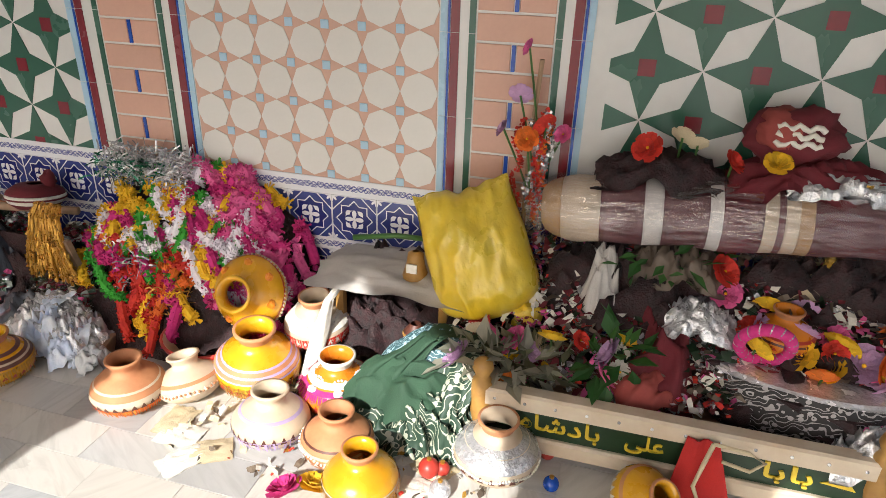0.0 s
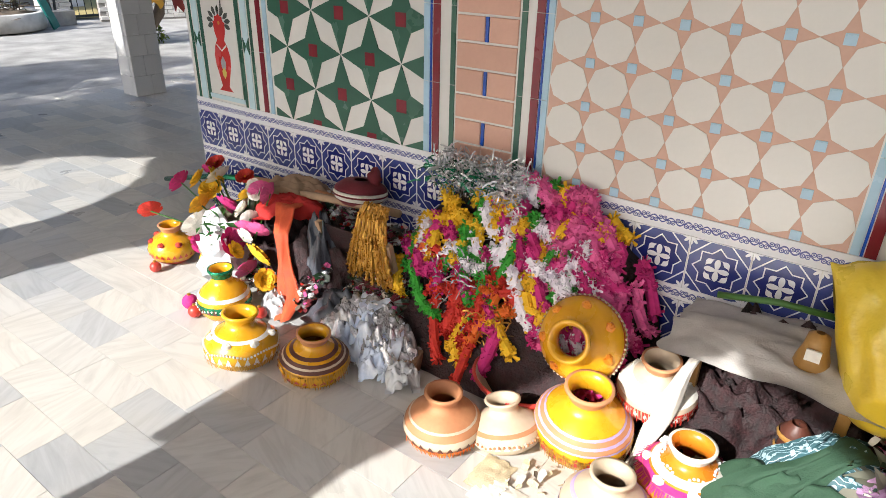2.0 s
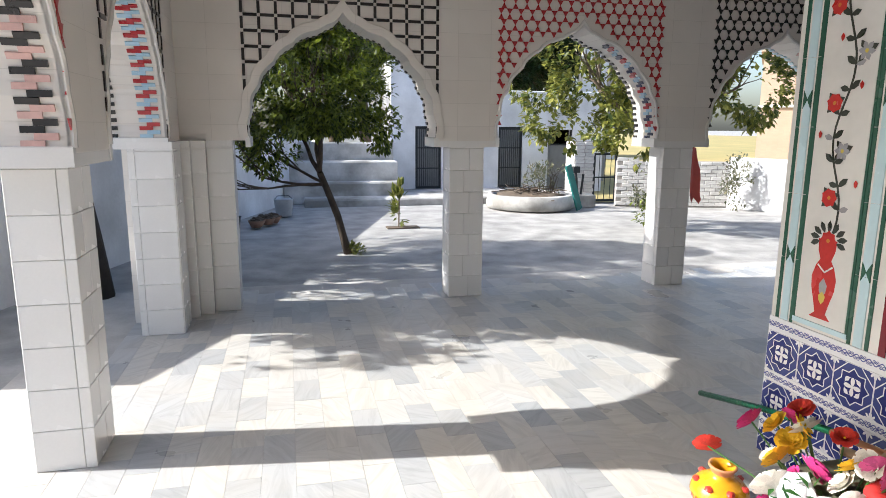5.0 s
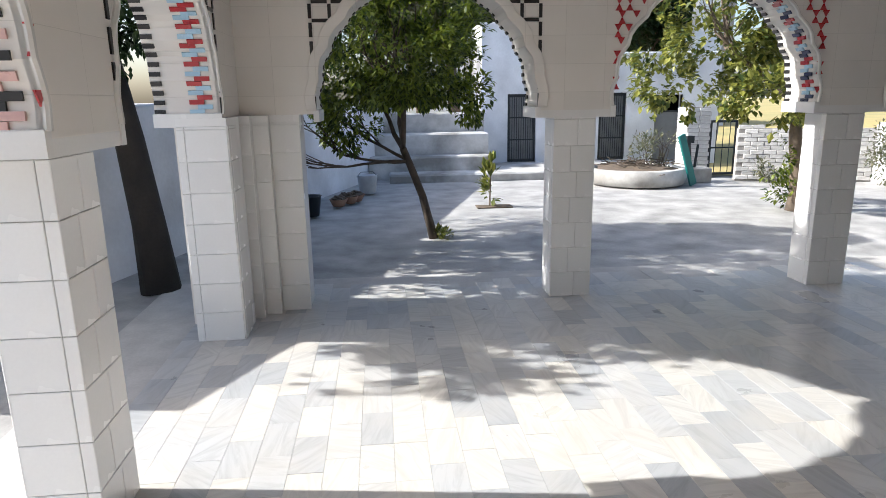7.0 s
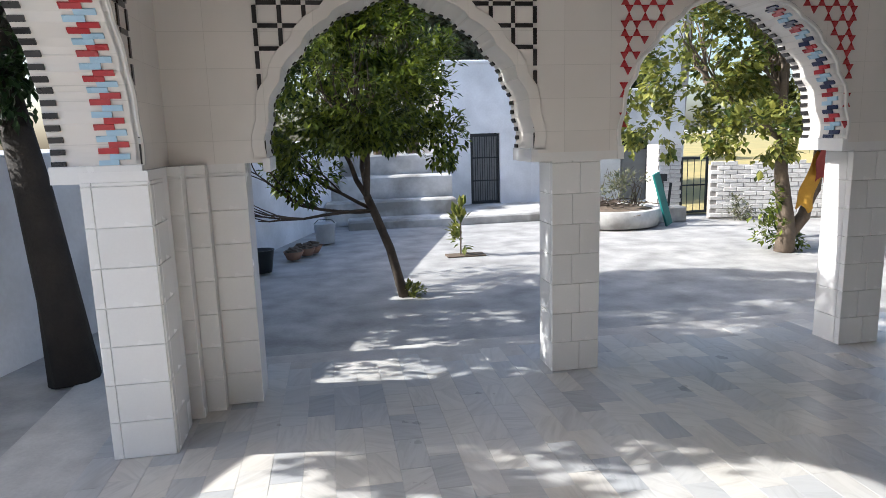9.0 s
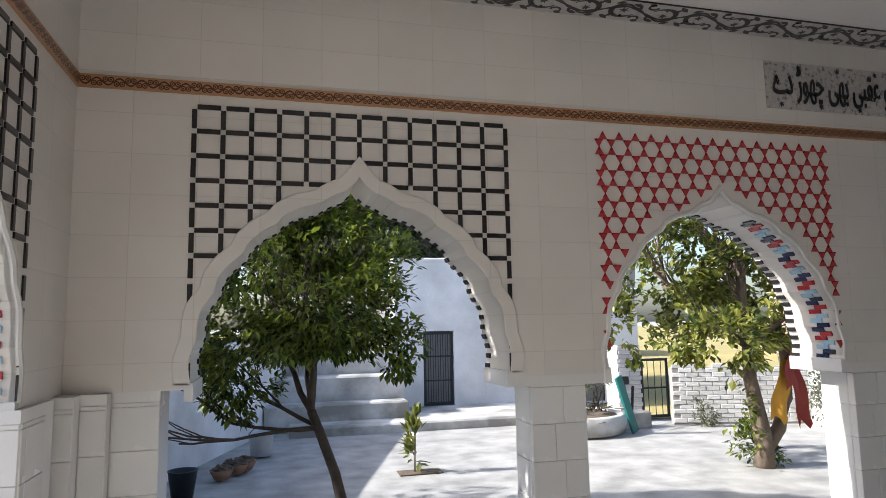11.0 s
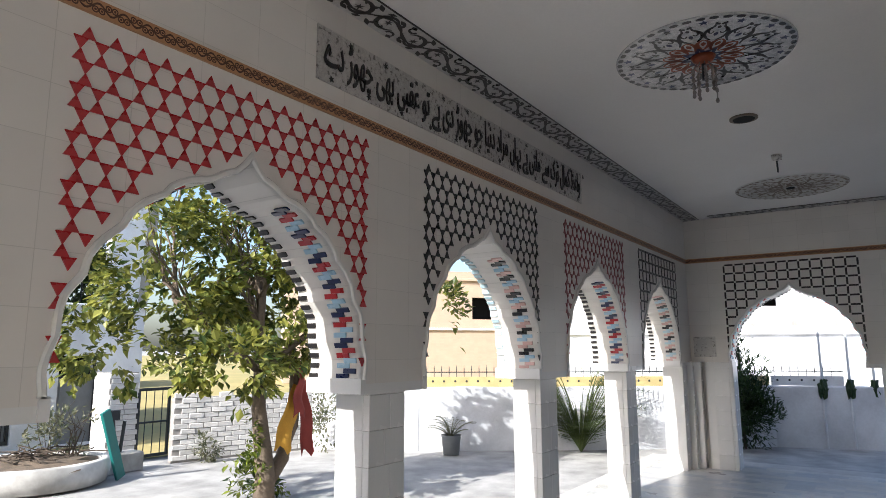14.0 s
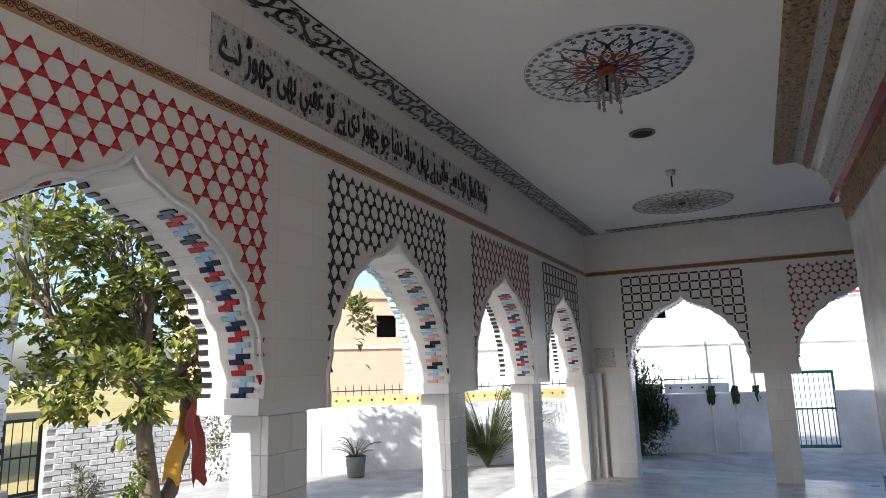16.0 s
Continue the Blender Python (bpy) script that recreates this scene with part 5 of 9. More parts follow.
leaves(s, (0, 0, 0.55), (0.35, 0.25, 0.6), 600, 0.08, random.Random(16), 0.0, 0.0)
part("foliage", s, LEAF_GREY, vine)


def fronds(m, label, count, length, seed, name="palm", leaf=LEAF_GREY, spread=1.0):
    rng = random.Random(seed)
    root = thing(name, m, label, "plant")
    for k in range(count):
        a, lift = rng.uniform(0, 6.28), rng.uniform(0.9, 2.4) / spread
        d = Vector((math.cos(a), math.sin(a), 0))
        l = length * rng.uniform(0.7, 1.1)
        s, pts = Shape(), []
        for i in range(9):
            t = i / 8
            pts.append(d * l * t * 0.62 * spread + Vector((0, 0, l * (lift * t - lift * 0.62 * t * t) * 0.6)))
        s.tube(pts, [0.008 * (1 - 0.1 * i) for i in range(9)], 4)
        side = d.cross(Vector((0, 0, 1)))
        for i in range(2, 9):
            for e in (-1, 1):
                for q in (0, 0.5):
                    p = pts[i - 1].lerp(pts[i], q)
                    w = (side * e * 0.8 + d * 0.5 + Vector((0, 0, 0.15))).normalized()
                    ll = l * 0.22 * (1 - 0.45 * (i / 8))
                    s.add([p, p + w * ll * 0.5 + d * 0.010, p + w * ll, p + w * ll * 0.5 - d * 0.010], [(0, 1, 2), (0, 2, 3)])
        part("frond", s, leaf, root)
    return root


pp = thing("plant_pot", pose(10.05, 11.4, -0.02), "grey cement pot holding a small palm", "plant pot")
part("pot_body", Shape().lathe([(0.13, 0), (0.16, 0.3), (0.17, 0.31), (0.15, 0.31), (0.14, 0.26)], 18), POTGREY, pp, smooth=True)
part("soil", Shape().lathe([(0.14, 0.25), (0.14, 0.27)], 14), SOIL, pp)
fronds(pose(10.05, 11.4, 0.24), "small dry palm standing in a grey pot", 16, 0.62, 3)
fronds(pose(11.45, 9.75, -0.02), "young date palm with long green fronds", 100, 2.2, 5, leaf=LEAF_PALM, spread=0.8)
bush = thing("bush", pose(13.3, 7.55, -0.02), "tall dark bush with long thin leaves", "bush")
s = Shape()
leaves(s, (0, 0, 0.55), (0.62, 0.62, 0.65), 3600, 0.11, random.Random(25), -0.3, 0.0, flat=0.6)
leaves(s, (-0.1, 0.1, 1.75), (0.32, 0.32, 0.55), 330, 0.10, random.Random(27), -0.3, 0.0, flat=0.6)
leaves(s, (0, 0, 1.2), (0.45, 0.45, 0.6), 1500, 0.11, random.Random(26), -0.3, 0.0, flat=0.6)
part("foliage", s, LEAF_DEEP, bush)
part("stems", Shape().tube([(0, 0, 0), (0.05, 0, 1.0), (0.15, 0.05, 2.1)], [0.02, 0.015, 0.005], 5).tube([(0, 0, 0), (-0.1, 0.05, 1.0), (-0.15, 0, 1.6)], [0.02, 0.015, 0.005], 5), BARK, bush)

# tied cloths on the pale tree
ORANGE_CLOTH = material("orange_votive_cloth", (0.62, 0.33, 0.04), 0.85)
RED_CLOTH = material("faded_red_cloth", (0.30, 0.055, 0.045), 0.85)


def hanging(m, w, h, mat, label, seed, name="tied_cloth"):
    s, nx, nz = Shape(), 6, 10
    rng = random.Random(seed)
    ph = rng.uniform(0, 6)
    for d in (0, 0.004):
        s.v += [(w * (i / nx - 0.5) * (0.35 + 0.65 * min(1, j / 4)), d + 0.05 * math.sin(5 * i / nx + ph) * j / nz + 0.02 * math.sin(j + ph), -h * j / nz - 0.06 * h * math.sin(i * 1.7 + ph) * (j == nz)) for j in range(nz + 1) for i in range(nx + 1)]
    k = (nx + 1) * (nz + 1)
    for j in range(nz):
        for i in range(nx):
            a = j * (nx + 1) + i
            s.f += [(a, a + 1, a + nx + 2, a + nx + 1), (k + a, k + a + nx + 1, k + a + nx + 2, k + a + 1)]
    root = solid(name, s, mat, label, "cloth", "cloths tied to the tree", smooth=True)
    root.matrix_world = m
    return root


hanging(pose(6.50, 11.22, 1.25, 0, 18, 10), 0.22, 0.75, ORANGE_CLOTH, "orange votive cloth tied to the tree", 1)
hanging(pose(6.60, 11.22, 1.3, 0, -5, -10), 0.16, 0.85, RED_CLOTH, "faded red votive cloth tied to the tree", 2)
hanging(pose(6.54, 11.18, 1.5, 0, 8, 30), 0.18, 0.6, RED_CLOTH, "faded red votive cloth tied to the tree", 3)

# fence, fields and far buildings
def spiked_fence(m, length, paint, label):
    """A studded sheet panel under a rail with spear points, standing on a wall's top."""
    root = thing("fence", m, label, "fence", "fences on the boundary wall")
    part("panel", Shape().slab(0.0, 0.0, 0.0, length, 0.04, 0.17, 0.006), paint, root)
    for k in range(int(length / 0.195)):
        part("stud", Shape().lathe([(0.016, -0.012), (0.02, 0.0), (0.01, 0.008)], 8, Matrix.Translation((0.1 + 0.195 * k, -0.004, 0.095)) @ Matrix.Rotation(radians(90), 4, "X")), IRON, root)
    for k in range(int(length / 0.13)):
        x = 0.06 + 0.13 * k
        part("spike", Shape().tube([(x, 0.02, 0.17), (x, 0.02, 0.30), (x, 0.02, 0.37)], [0.006, 0.010, 0.001], 4), IRON, root)
    part("rail", Shape().box(0, 0.014, 0.24, length, 0.026, 0.258), IRON, root)
    return root


spiked_fence(pose(9.9, 12.5, 1.02, 0, 0, -54), 3.75, YELLOWPAINT, "yellow studded fence panel with a spiked top rail")
spiked_fence(pose(12.12, 9.43, 1.02, 0, 0, -49.8), 2.9, YELLOWPAINT, "yellow studded fence panel with a spiked top rail")
spiked_fence(pose(14.02, 7.18, 1.02, 0, 0, -71.3), 1.15, PLASTICW, "white studded fence panel with a spiked top rail")
field = solid("field", Shape().add([(-40, 21.5, -0.01), (6.5, 15.2, -0.01), (12, 14.4, -0.01), (17, 10, -0.01), (120, 10, -0.01), (120, 200, -0.01), (-40, 200, -0.01)], [tuple(range(7))]), STRAW, "dry straw coloured field beyond the walls", "field", kind="structure")


def far_house(m, w, d, h, mat, label, windows, floors=()):
    root = thing("house", m, label, "house", "houses beyond the walls")
    plain_wall(hole_wall(0, w, h, windows), mat, root)
    part("side_wall", Shape().box(0, 0.25, 0, 0.25, d, h), mat, root)
    part("side_wall", Shape().box(w - 0.25, 0.25, 0, w, d, h), mat, root)
    part("roof", Shape().slab(-0.15, -0.15, h, w + 0.15, d, h + 0.14, 0.02), mat, root)
    part("parapet", Shape().box(-0.1, -0.1, h + 0.14, w + 0.1, 0.12, h + 0.5), mat, root)
    for z in floors:
        part("string_course", Shape().box(-0.05, -0.12, z, w + 0.05, 0.0, z + 0.12), PLASTER, root)
    # Black sheet inside, painting the darkness seen through the windows.
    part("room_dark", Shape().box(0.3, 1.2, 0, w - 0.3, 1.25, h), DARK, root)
    return root


BRICKFAR = tiled("far_brick", (0.47, 0.35, 0.26), (0.36, 0.30, 0.25), 0.24, 0.08, 0.8)
far_house(pose(23.5, 30.5, 0, 0, 0, -40), 13, 7, 5.4, BRICKFAR, "two storey raw brick house beyond the wall",
          [(1.7, 2.8, 3.3, 4.5), (6.2, 7.3, 3.3, 4.5), (10, 11.2, 3.3, 4.5)], (2.7,))
white_house = far_house(pose(19.5, 13.5, 0, 0, 0, -58), 20, 6, 3.6, PLASTER, "bright white house with a red line and parapet",
                        [(5.4, 6.5, 2.95, 3.35)], (2.1,))
part("red_line", Shape().box(0, -0.16, 3.66, 20, -0.151, 3.74), RED, white_house)
for k in range(16):
    part("niche", Shape().box(0.8 + 1.2 * k, -0.01, 2.35, 0.95 + 1.2 * k, 0.004, 2.5), MORTAR, white_house)
far_house(pose(10.5, 34, 0), 7, 6, 3.0, PLASTER, "small white house across the field", [(1, 2, 1.0, 2.0), (4.4, 5.6, 0.1, 2.0)])
far_house(pose(2, 44, 0), 8, 6, 3.2, PLASTER, "small white house across the field", [(1, 2, 1.0, 2.0), (4.4, 5.6, 0.1, 2.0)])
for x, y in ((14.45, 6.6), (14.6, 6.2), (14.78, 5.85)):
    pole = thing("flag_pole", pose(x - 0.3, y - 0.2, -0.02), "thin white pole with green cloth tied round it", "pole", "poles by the gate")
    part("shaft", Shape().tube([(0, 0, 0), (0, 0.01, 3.0)], 0.022, 8), PLASTICW, pole)
    part("tied_cloth", Shape().blob((0, 0, 1.0), (0.07, 0.07, 0.16), x, 0.4), LEAF_DEEP, pole)

# ---- painted tile pictures on the shrine ----
PAINT = {"red": material("red_glaze", (0.52, 0.035, 0.03), 0.25), "orange": material("orange_glaze", (0.56, 0.19, 0.035), 0.25), "darkleaf": material("dark_leaf_glaze", (0.035, 0.04, 0.03), 0.3),
         "leaf": material("olive_leaf_glaze", (0.20, 0.22, 0.06), 0.3), "blue": material("blue_glaze", (0.03, 0.06, 0.30), 0.25), "yellow": material("yellow_glaze", (0.62, 0.48, 0.08), 0.3),
         "brown": material("brown_glaze", (0.13, 0.035, 0.015), 0.3), "grey": material("grey_glaze", (0.34, 0.34, 0.36), 0.3), "white": CREAM}


def petal(c, way, l, w):
    d = Vector((math.cos(way), math.sin(way)))
    n = Vector((-d.y, d.x))
    c = Vector(c)
    return [tuple(c), tuple(c + d * l * 0.3 + n * w * 0.8), tuple(c + d * l * 0.65 + n * w), tuple(c + d * l), tuple(c + d * l * 0.65 - n * w), tuple(c + d * l * 0.3 - n * w * 0.8)]


def ribbon(pts, w):
    out, back = [], []
    for i, p in enumerate(pts):
        a, b = Vector(pts[max(i - 1, 0)]), Vector(pts[min(i + 1, len(pts) - 1)])
        d = (b - a).normalized()
        n = Vector((-d.y, d.x)) * w
        out.append(tuple(Vector(p) + n))
        back.append(tuple(Vector(p) - n))
    return out, back


class Picture:
    """Flat glaze shapes laid on a tile panel, one mesh for each colour."""

    def __init__(self):
        self.s = {}
        self.d = 0.0

    def poly(self, colour, pts):
        self.d += 0.00002
        self.s.setdefault(colour, Shape()).add([(x, -0.0055 - self.d, z) for x, z in pts], [tuple(range(len(pts)))])
        return self

    def line(self, colour, pts, w):
        a, b = ribbon(pts, w)
        for i in range(len(pts) - 1):
            self.poly(colour, [a[i], a[i + 1], b[i + 1], b[i]])
        return self

    def bloom(self, colour, c, r, n=6, heart="yellow", turn=0.0, w=0.45):
        for k in range(n):
            self.poly(colour, petal(c, turn + 2 * math.pi * k / n, r, r * w))
        if heart:
            self.poly(heart, [(c[0] + r * 0.22 * math.cos(k), c[1] + r * 0.22 * math.sin(k)) for k in range(6)])
        return self

    def done(self, root):
        for colour, s in self.s.items():
            part("glaze_" + colour, s, PAINT[colour], root)


def spun(pic, colour, c, prof):
    pic.poly(colour, [(c + r, z) for r, z in prof] + [(c - r, z) for r, z in reversed(prof)])


vine_tile = thing("tile_picture", face.matrix_world.copy(), "painted tile panel of red flowers on a vine in a vase", "tile picture")
part("ground_tile", Shape().box(0.150, -0.005, 0.74, 0.425, 0.0, 2.70), MARBLEWHITE, vine_tile)
pic = Picture()
c = 0.2875
spun(pic, "red", c, [(0.058, 0.765), (0.03, 0.79), (0.04, 0.83), (0.062, 0.90), (0.066, 0.95), (0.05, 1.0), (0.03, 1.03), (0.045, 1.07), (0.05, 1.12)])
pic.line("white", [(c - 0.04, 1.005), (c, 0.975), (c + 0.04, 1.005)], 0.004)
pic.poly("grey", petal((c, 0.86), math.pi / 2, 0.09, 0.022)).poly("yellow", petal((c, 0.83), math.pi / 2, 0.06, 0.018))
for k in range(9):
    a = radians(-20 + 27.5 * k)
    pic.poly("darkleaf", petal((c + 0.045 * math.cos(a), 1.12 + 0.03 * math.sin(a)), a, 0.055, 0.013))
pic.bloom("red", (c, 1.115), 0.045, 8, "orange")
stem = [(c + 0.035 * math.sin(k * 0.52 + 0.6), 1.15 + 0.05 * k) for k in range(31)]
pic.line("darkleaf", stem, 0.0055)
for k, (sx, sz) in enumerate(stem[2::2]):
    e = 1 if k % 2 else -1
    pic.poly("darkleaf", petal((sx, sz), math.pi / 2 - e * 0.9, 0.062, 0.014)).poly("darkleaf" if k % 3 else "grey", petal((sx, sz), math.pi / 2 + e * 1.3, 0.05, 0.013))
for k, (sx, sz) in enumerate(stem[3::4]):
    e = 1 if k % 2 else -1
    for a in (0.4, 2.2, 4.0):
        pic.poly("darkleaf", petal((sx + e * 0.05, sz), a, 0.055, 0.013))
    pic.bloom("red" if k % 2 == 0 else "grey", (sx + e * 0.05, sz), 0.042, 7 if k % 2 == 0 else 6, "orange" if k % 2 == 0 else "yellow", k, 0.5 if k % 2 == 0 else 0.28)
    pic.poly("red", petal((sx - e * 0.075, sz + 0.05), math.pi / 2, 0.035, 0.010))
pic.done(vine_tile)
for s in (0.083, 0.4915):
    for z in (1.02, 1.72, 2.42):
        part("green_point", Shape().prism([(s - 0.022, z - 0.04), (s, z), (s - 0.022, z + 0.04)], -0.006, 0.0).prism([(s + 0.022, z - 0.04), (s + 0.022, z + 0.04), (s, z)], -0.006, 0.0), GREEN, vine_tile)
for s0, s1 in ((0.136, 0.148), (0.427, 0.438)):
    part("panel_edge", Shape().box(s0, -0.0052, 0.72, s1, 0.0, 2.72), GREEN, vine_tile)
part("panel_edge", Shape().box(0.136, -0.0053, 0.715, 0.438, 0.0, 0.738), PALEBLUE, vine_tile)

tulip_tile = thing("tile_picture", face.matrix_world.copy(), "painted tile panel of orange tulips in a vase", "tile picture")
part("ground_tile", Shape().box(0.935, -0.005, 1.485, 1.355, 0.0, 2.30), MARBLEWHITE, tulip_tile)
pic = Picture()
c = 1.145
for a, l, w in ((-0.9, 0.30, 0.012), (-0.55, 0.42, 0.014), (-0.25, 0.5, 0.014), (0.1, 0.55, 0.014), (0.4, 0.48, 0.014), (0.75, 0.36, 0.012)):
    pic.poly("leaf", petal((c, 1.76), math.pi / 2 - a, l, w))
for a, l in ((1.25, 0.17), (-1.25, 0.17), (1.5, 0.12), (-1.45, 0.12)):
    for q in (0, 0.12, -0.12):
        pic.poly("leaf", petal((c, 1.77), math.pi / 2 - a + q, l, 0.009))
for x, z, r, col in ((-0.14, 2.0, 0.065, "orange"), (-0.03, 1.93, 0.075, "red"), (0.13, 2.03, 0.065, "red"), (-0.06, 2.16, 0.07, "red"), (0.08, 2.18, 0.07, "orange")):
    pic.line("leaf", [(c, 1.76), (c + x * 0.6, 1.86), (c + x, z)], 0.004)
    pic.poly(col, [(c + x + r * 0.62 * math.sin(t) * (1 if math.cos(t) < 0 else 0.85), z - r * math.cos(t)) for t in [k * math.pi / 8 for k in range(16)]])
    pic.poly("orange" if col == "red" else "red", petal((c + x, z - r * 0.9), math.pi / 2, r * 1.8, r * 0.16))
for x, z in ((-0.15, 1.86), (0.15, 1.87), (0.02, 2.07)):
    pic.line("leaf", [(c, 1.76), (c + x * 0.7, 1.83), (c + x, z)], 0.003)
    pic.bloom("blue", (c + x, z), 0.042, 7, None, x, 0.35)
spun(pic, "orange", c, [(0.04, 1.515), (0.062, 1.555), (0.078, 1.60), (0.07, 1.65), (0.042, 1.70), (0.038, 1.74), (0.055, 1.765)])
spun(pic, "brown", c, [(0.052, 1.505), (0.05, 1.522)])
spun(pic, "brown", c, [(0.056, 1.755), (0.052, 1.772)])
for k in range(-4, 5):
    pic.poly("brown", petal((c + 0.015 * k, 1.56), math.pi / 2, 0.10, 0.0035))
for e in (-1, 1):
    pic.line("brown", [(c + e * 0.045, 1.755), (c + e * 0.075, 1.72), (c + e * 0.075, 1.67)], 0.004)
pic.done(tulip_tile)

vase_tile = thing("tile_picture", face.matrix_world.copy(), "painted tile panel of a striped vase with flowers", "tile picture")
part("ground_tile", Shape().box(1.795, -0.005, 1.482, 2.068, 0.0, 2.25), MARBLEWHITE, vase_tile)
pic = Picture()
c = 1.931
for x, z, r, col in ((-0.06, 1.80, 0.048, "blue"), (0.06, 1.81, 0.03, "blue"), (0.10, 1.80, 0.028, "red"), (-0.03, 1.89, 0.05, "red"), (0.05, 1.9, 0.05, "grey"), (-0.09, 1.69, 0.02, "red"), (0.09, 1.74, 0.024, "grey"), (-0.09, 1.66, 0.018, "blue"), (0.05, 1.75, 0.024, "red"), (0.0, 2.02, 0.05, "blue"), (-0.07, 2.0, 0.04, "red"), (0.08, 2.02, 0.04, "orange")):
    pic.line("darkleaf", [(c, 1.74), (c + x * 0.5, 1.76 + (z - 1.74) * 0.6), (c + x, z)], 0.003)
    pic.bloom(col, (c + x, z), r, 8, "yellow", x * 20, 0.4)
for a in (-1.3, -0.8, -0.3, 0.2, 0.6, 1.1, 1.5):
    pic.poly("leaf", petal((c, 1.74), math.pi / 2 - a, 0.085, 0.011))
spun(pic, "red", c, [(0.055, 1.495), (0.05, 1.51), (0.024, 1.53), (0.03, 1.56), (0.06, 1.61), (0.07, 1.65), (0.055, 1.69), (0.026, 1.71), (0.026, 1.735), (0.042, 1.75)])
spun(pic, "blue", c, [(0.04, 1.512), (0.028, 1.525)])
for k, col in ((-2, "blue"), (2, "blue"), (-1, "yellow"), (1, "yellow")):
    pic.poly(col, petal((c + 0.016 * k, 1.575), math.pi / 2 + 0.06 * k, 0.09, 0.009))
pic.done(vase_tile)
for s in (0.606, 1.695):
    cap = thing("tile_finial", face.matrix_world.copy(), "dark red painted finial over the red strip", "tile finial", "painted finials")
    pic = Picture()
    pic.poly("white", [(s - 0.026, 1.80), (s + 0.026, 1.80), (s + 0.026, 2.2), (s - 0.026, 2.2)])
    pic.poly("red", petal((s, 1.83), 1.75, 0.13, 0.022)).poly("red", petal((s + 0.005, 1.92), 1.3, 0.12, 0.018)).poly("red", petal((s - 0.014, 1.81), 2.0, 0.05, 0.008)).poly("red", petal((s + 0.014, 1.81), 1.1, 0.05, 0.008))
    pic.done(cap)

# ---- verse panel ----
FORMS = {"ا": (0xFE8D, 2), "ب": (0xFE8F, 4), "پ": (0xFB56, 4), "ت": (0xFE95, 4), "ج": (0xFE9D, 4), "چ": (0xFB7A, 4), "د": (0xFEA9, 2), "ر": (0xFEAD, 2), "ڑ": (0xFB8C, 2), "س": (0xFEB1, 4), "ش": (0xFEB5, 4),
         "ظ": (0xFEC5, 4), "ع": (0xFEC9, 4), "ق": (0xFED5, 4), "ک": (0xFB8E, 4), "ل": (0xFEDD, 4), "م": (0xFEE1, 4), "ن": (0xFEE5, 4), "ں": (0xFB9E, 2), "و": (0xFEED, 2), "ہ": (0xFBA6, 4), "ھ": (0xFBAA, 4), "ی": (0xFBFC, 4), "ے": (0xFBAE, 2)}


def shaped(words):
    """Joined letter forms, laid from right to left."""
    out = []
    for word in words.split():
        row = []
        for i, ch in enumerate(word):
            code, n = FORMS[ch]
            before = i > 0 and FORMS[word[i - 1]][1] == 4
            after = n == 4 and i + 1 < len(word)
            row.append(chr(code + (3 if before and after else 1 if before else 2 if after else 0)))
        out.append("".join(row))
    return " ".join(out)[::-1]


def lettering(words, width, height, mat, name="lettering"):
    """A flat mesh of the words, fitted to a width and height, standing in x and z and centred."""
    curve = bpy.data.curves.new(name, "FONT")
    curve.body, curve.align_x, curve.extrude, curve.offset = shaped(words), "CENTER", 0.004, 0.010
    ob = bpy.data.objects.new(name, curve)
    scene.collection.objects.link(ob)
    bpy.context.view_layer.update()
    me = bpy.data.meshes.new_from_object(ob.evaluated_get(bpy.context.evaluated_depsgraph_get()))
    bpy.data.objects.remove(ob)
    co = np.array([v.co[:] for v in me.vertices])
    low, high = co.min(0), co.max(0)
    for v in me.vertices:
        v.co = (((v.co.x - (low[0] + high[0]) / 2) / (high[0] - low[0]) * width, -v.co.z, (v.co.y - (low[1] + high[1]) / 2) / (high[1] - low[1]) * height))
    me.materials.clear()
    me.materials.append(mat)
    return me


verse = thing("verse_panel", pose(5.187, YN - 0.001, 3.237), "mirror mosaic panel lettered with a black verse", "sign")
part("mosaic", Shape().box(-1.81, -0.007, -0.155, 1.81, 0.0, 0.155), SILVERM, verse)
part("verse_text", lettering("واعظ کمال ترک سے ملتی ہے یہاں مراد دنیا جو چھوڑ دی ہے تو عقبی بھی چھوڑ دے", 3.52, 0.27, BLACK), None, verse).location = (0, -0.012, 0)
stars = Shape()
for k in range(12):
    for z in (-0.125, 0.125):
        stars.prism([((0.022 if i % 2 else 0.010) * math.cos(i * math.pi / 5) - 1.7 + 0.31 * k + (0.15 if z > 0 else 0), (0.022 if i % 2 else 0.010) * math.sin(i * math.pi / 5) + z) for i in range(10)], -0.010, -0.006)
tagged(part("star_inlay", stars, BLACK, verse), kind="stuff")

# ---- ceiling roses, chandelier drops, fittings ----
ROSE_GROUND = material("white_mirror_rose", (0.62, 0.61, 0.60), 0.2, 0.25, (0.40, 0.40, 0.42), 30, 120, 0.5, 0.2)
RUST = material("rust_red_paint", (0.22, 0.05, 0.02), 0.5)
CRYSTAL = material("dusty_crystal", (0.42, 0.38, 0.36), 0.15, 0.2, trans=0.4)


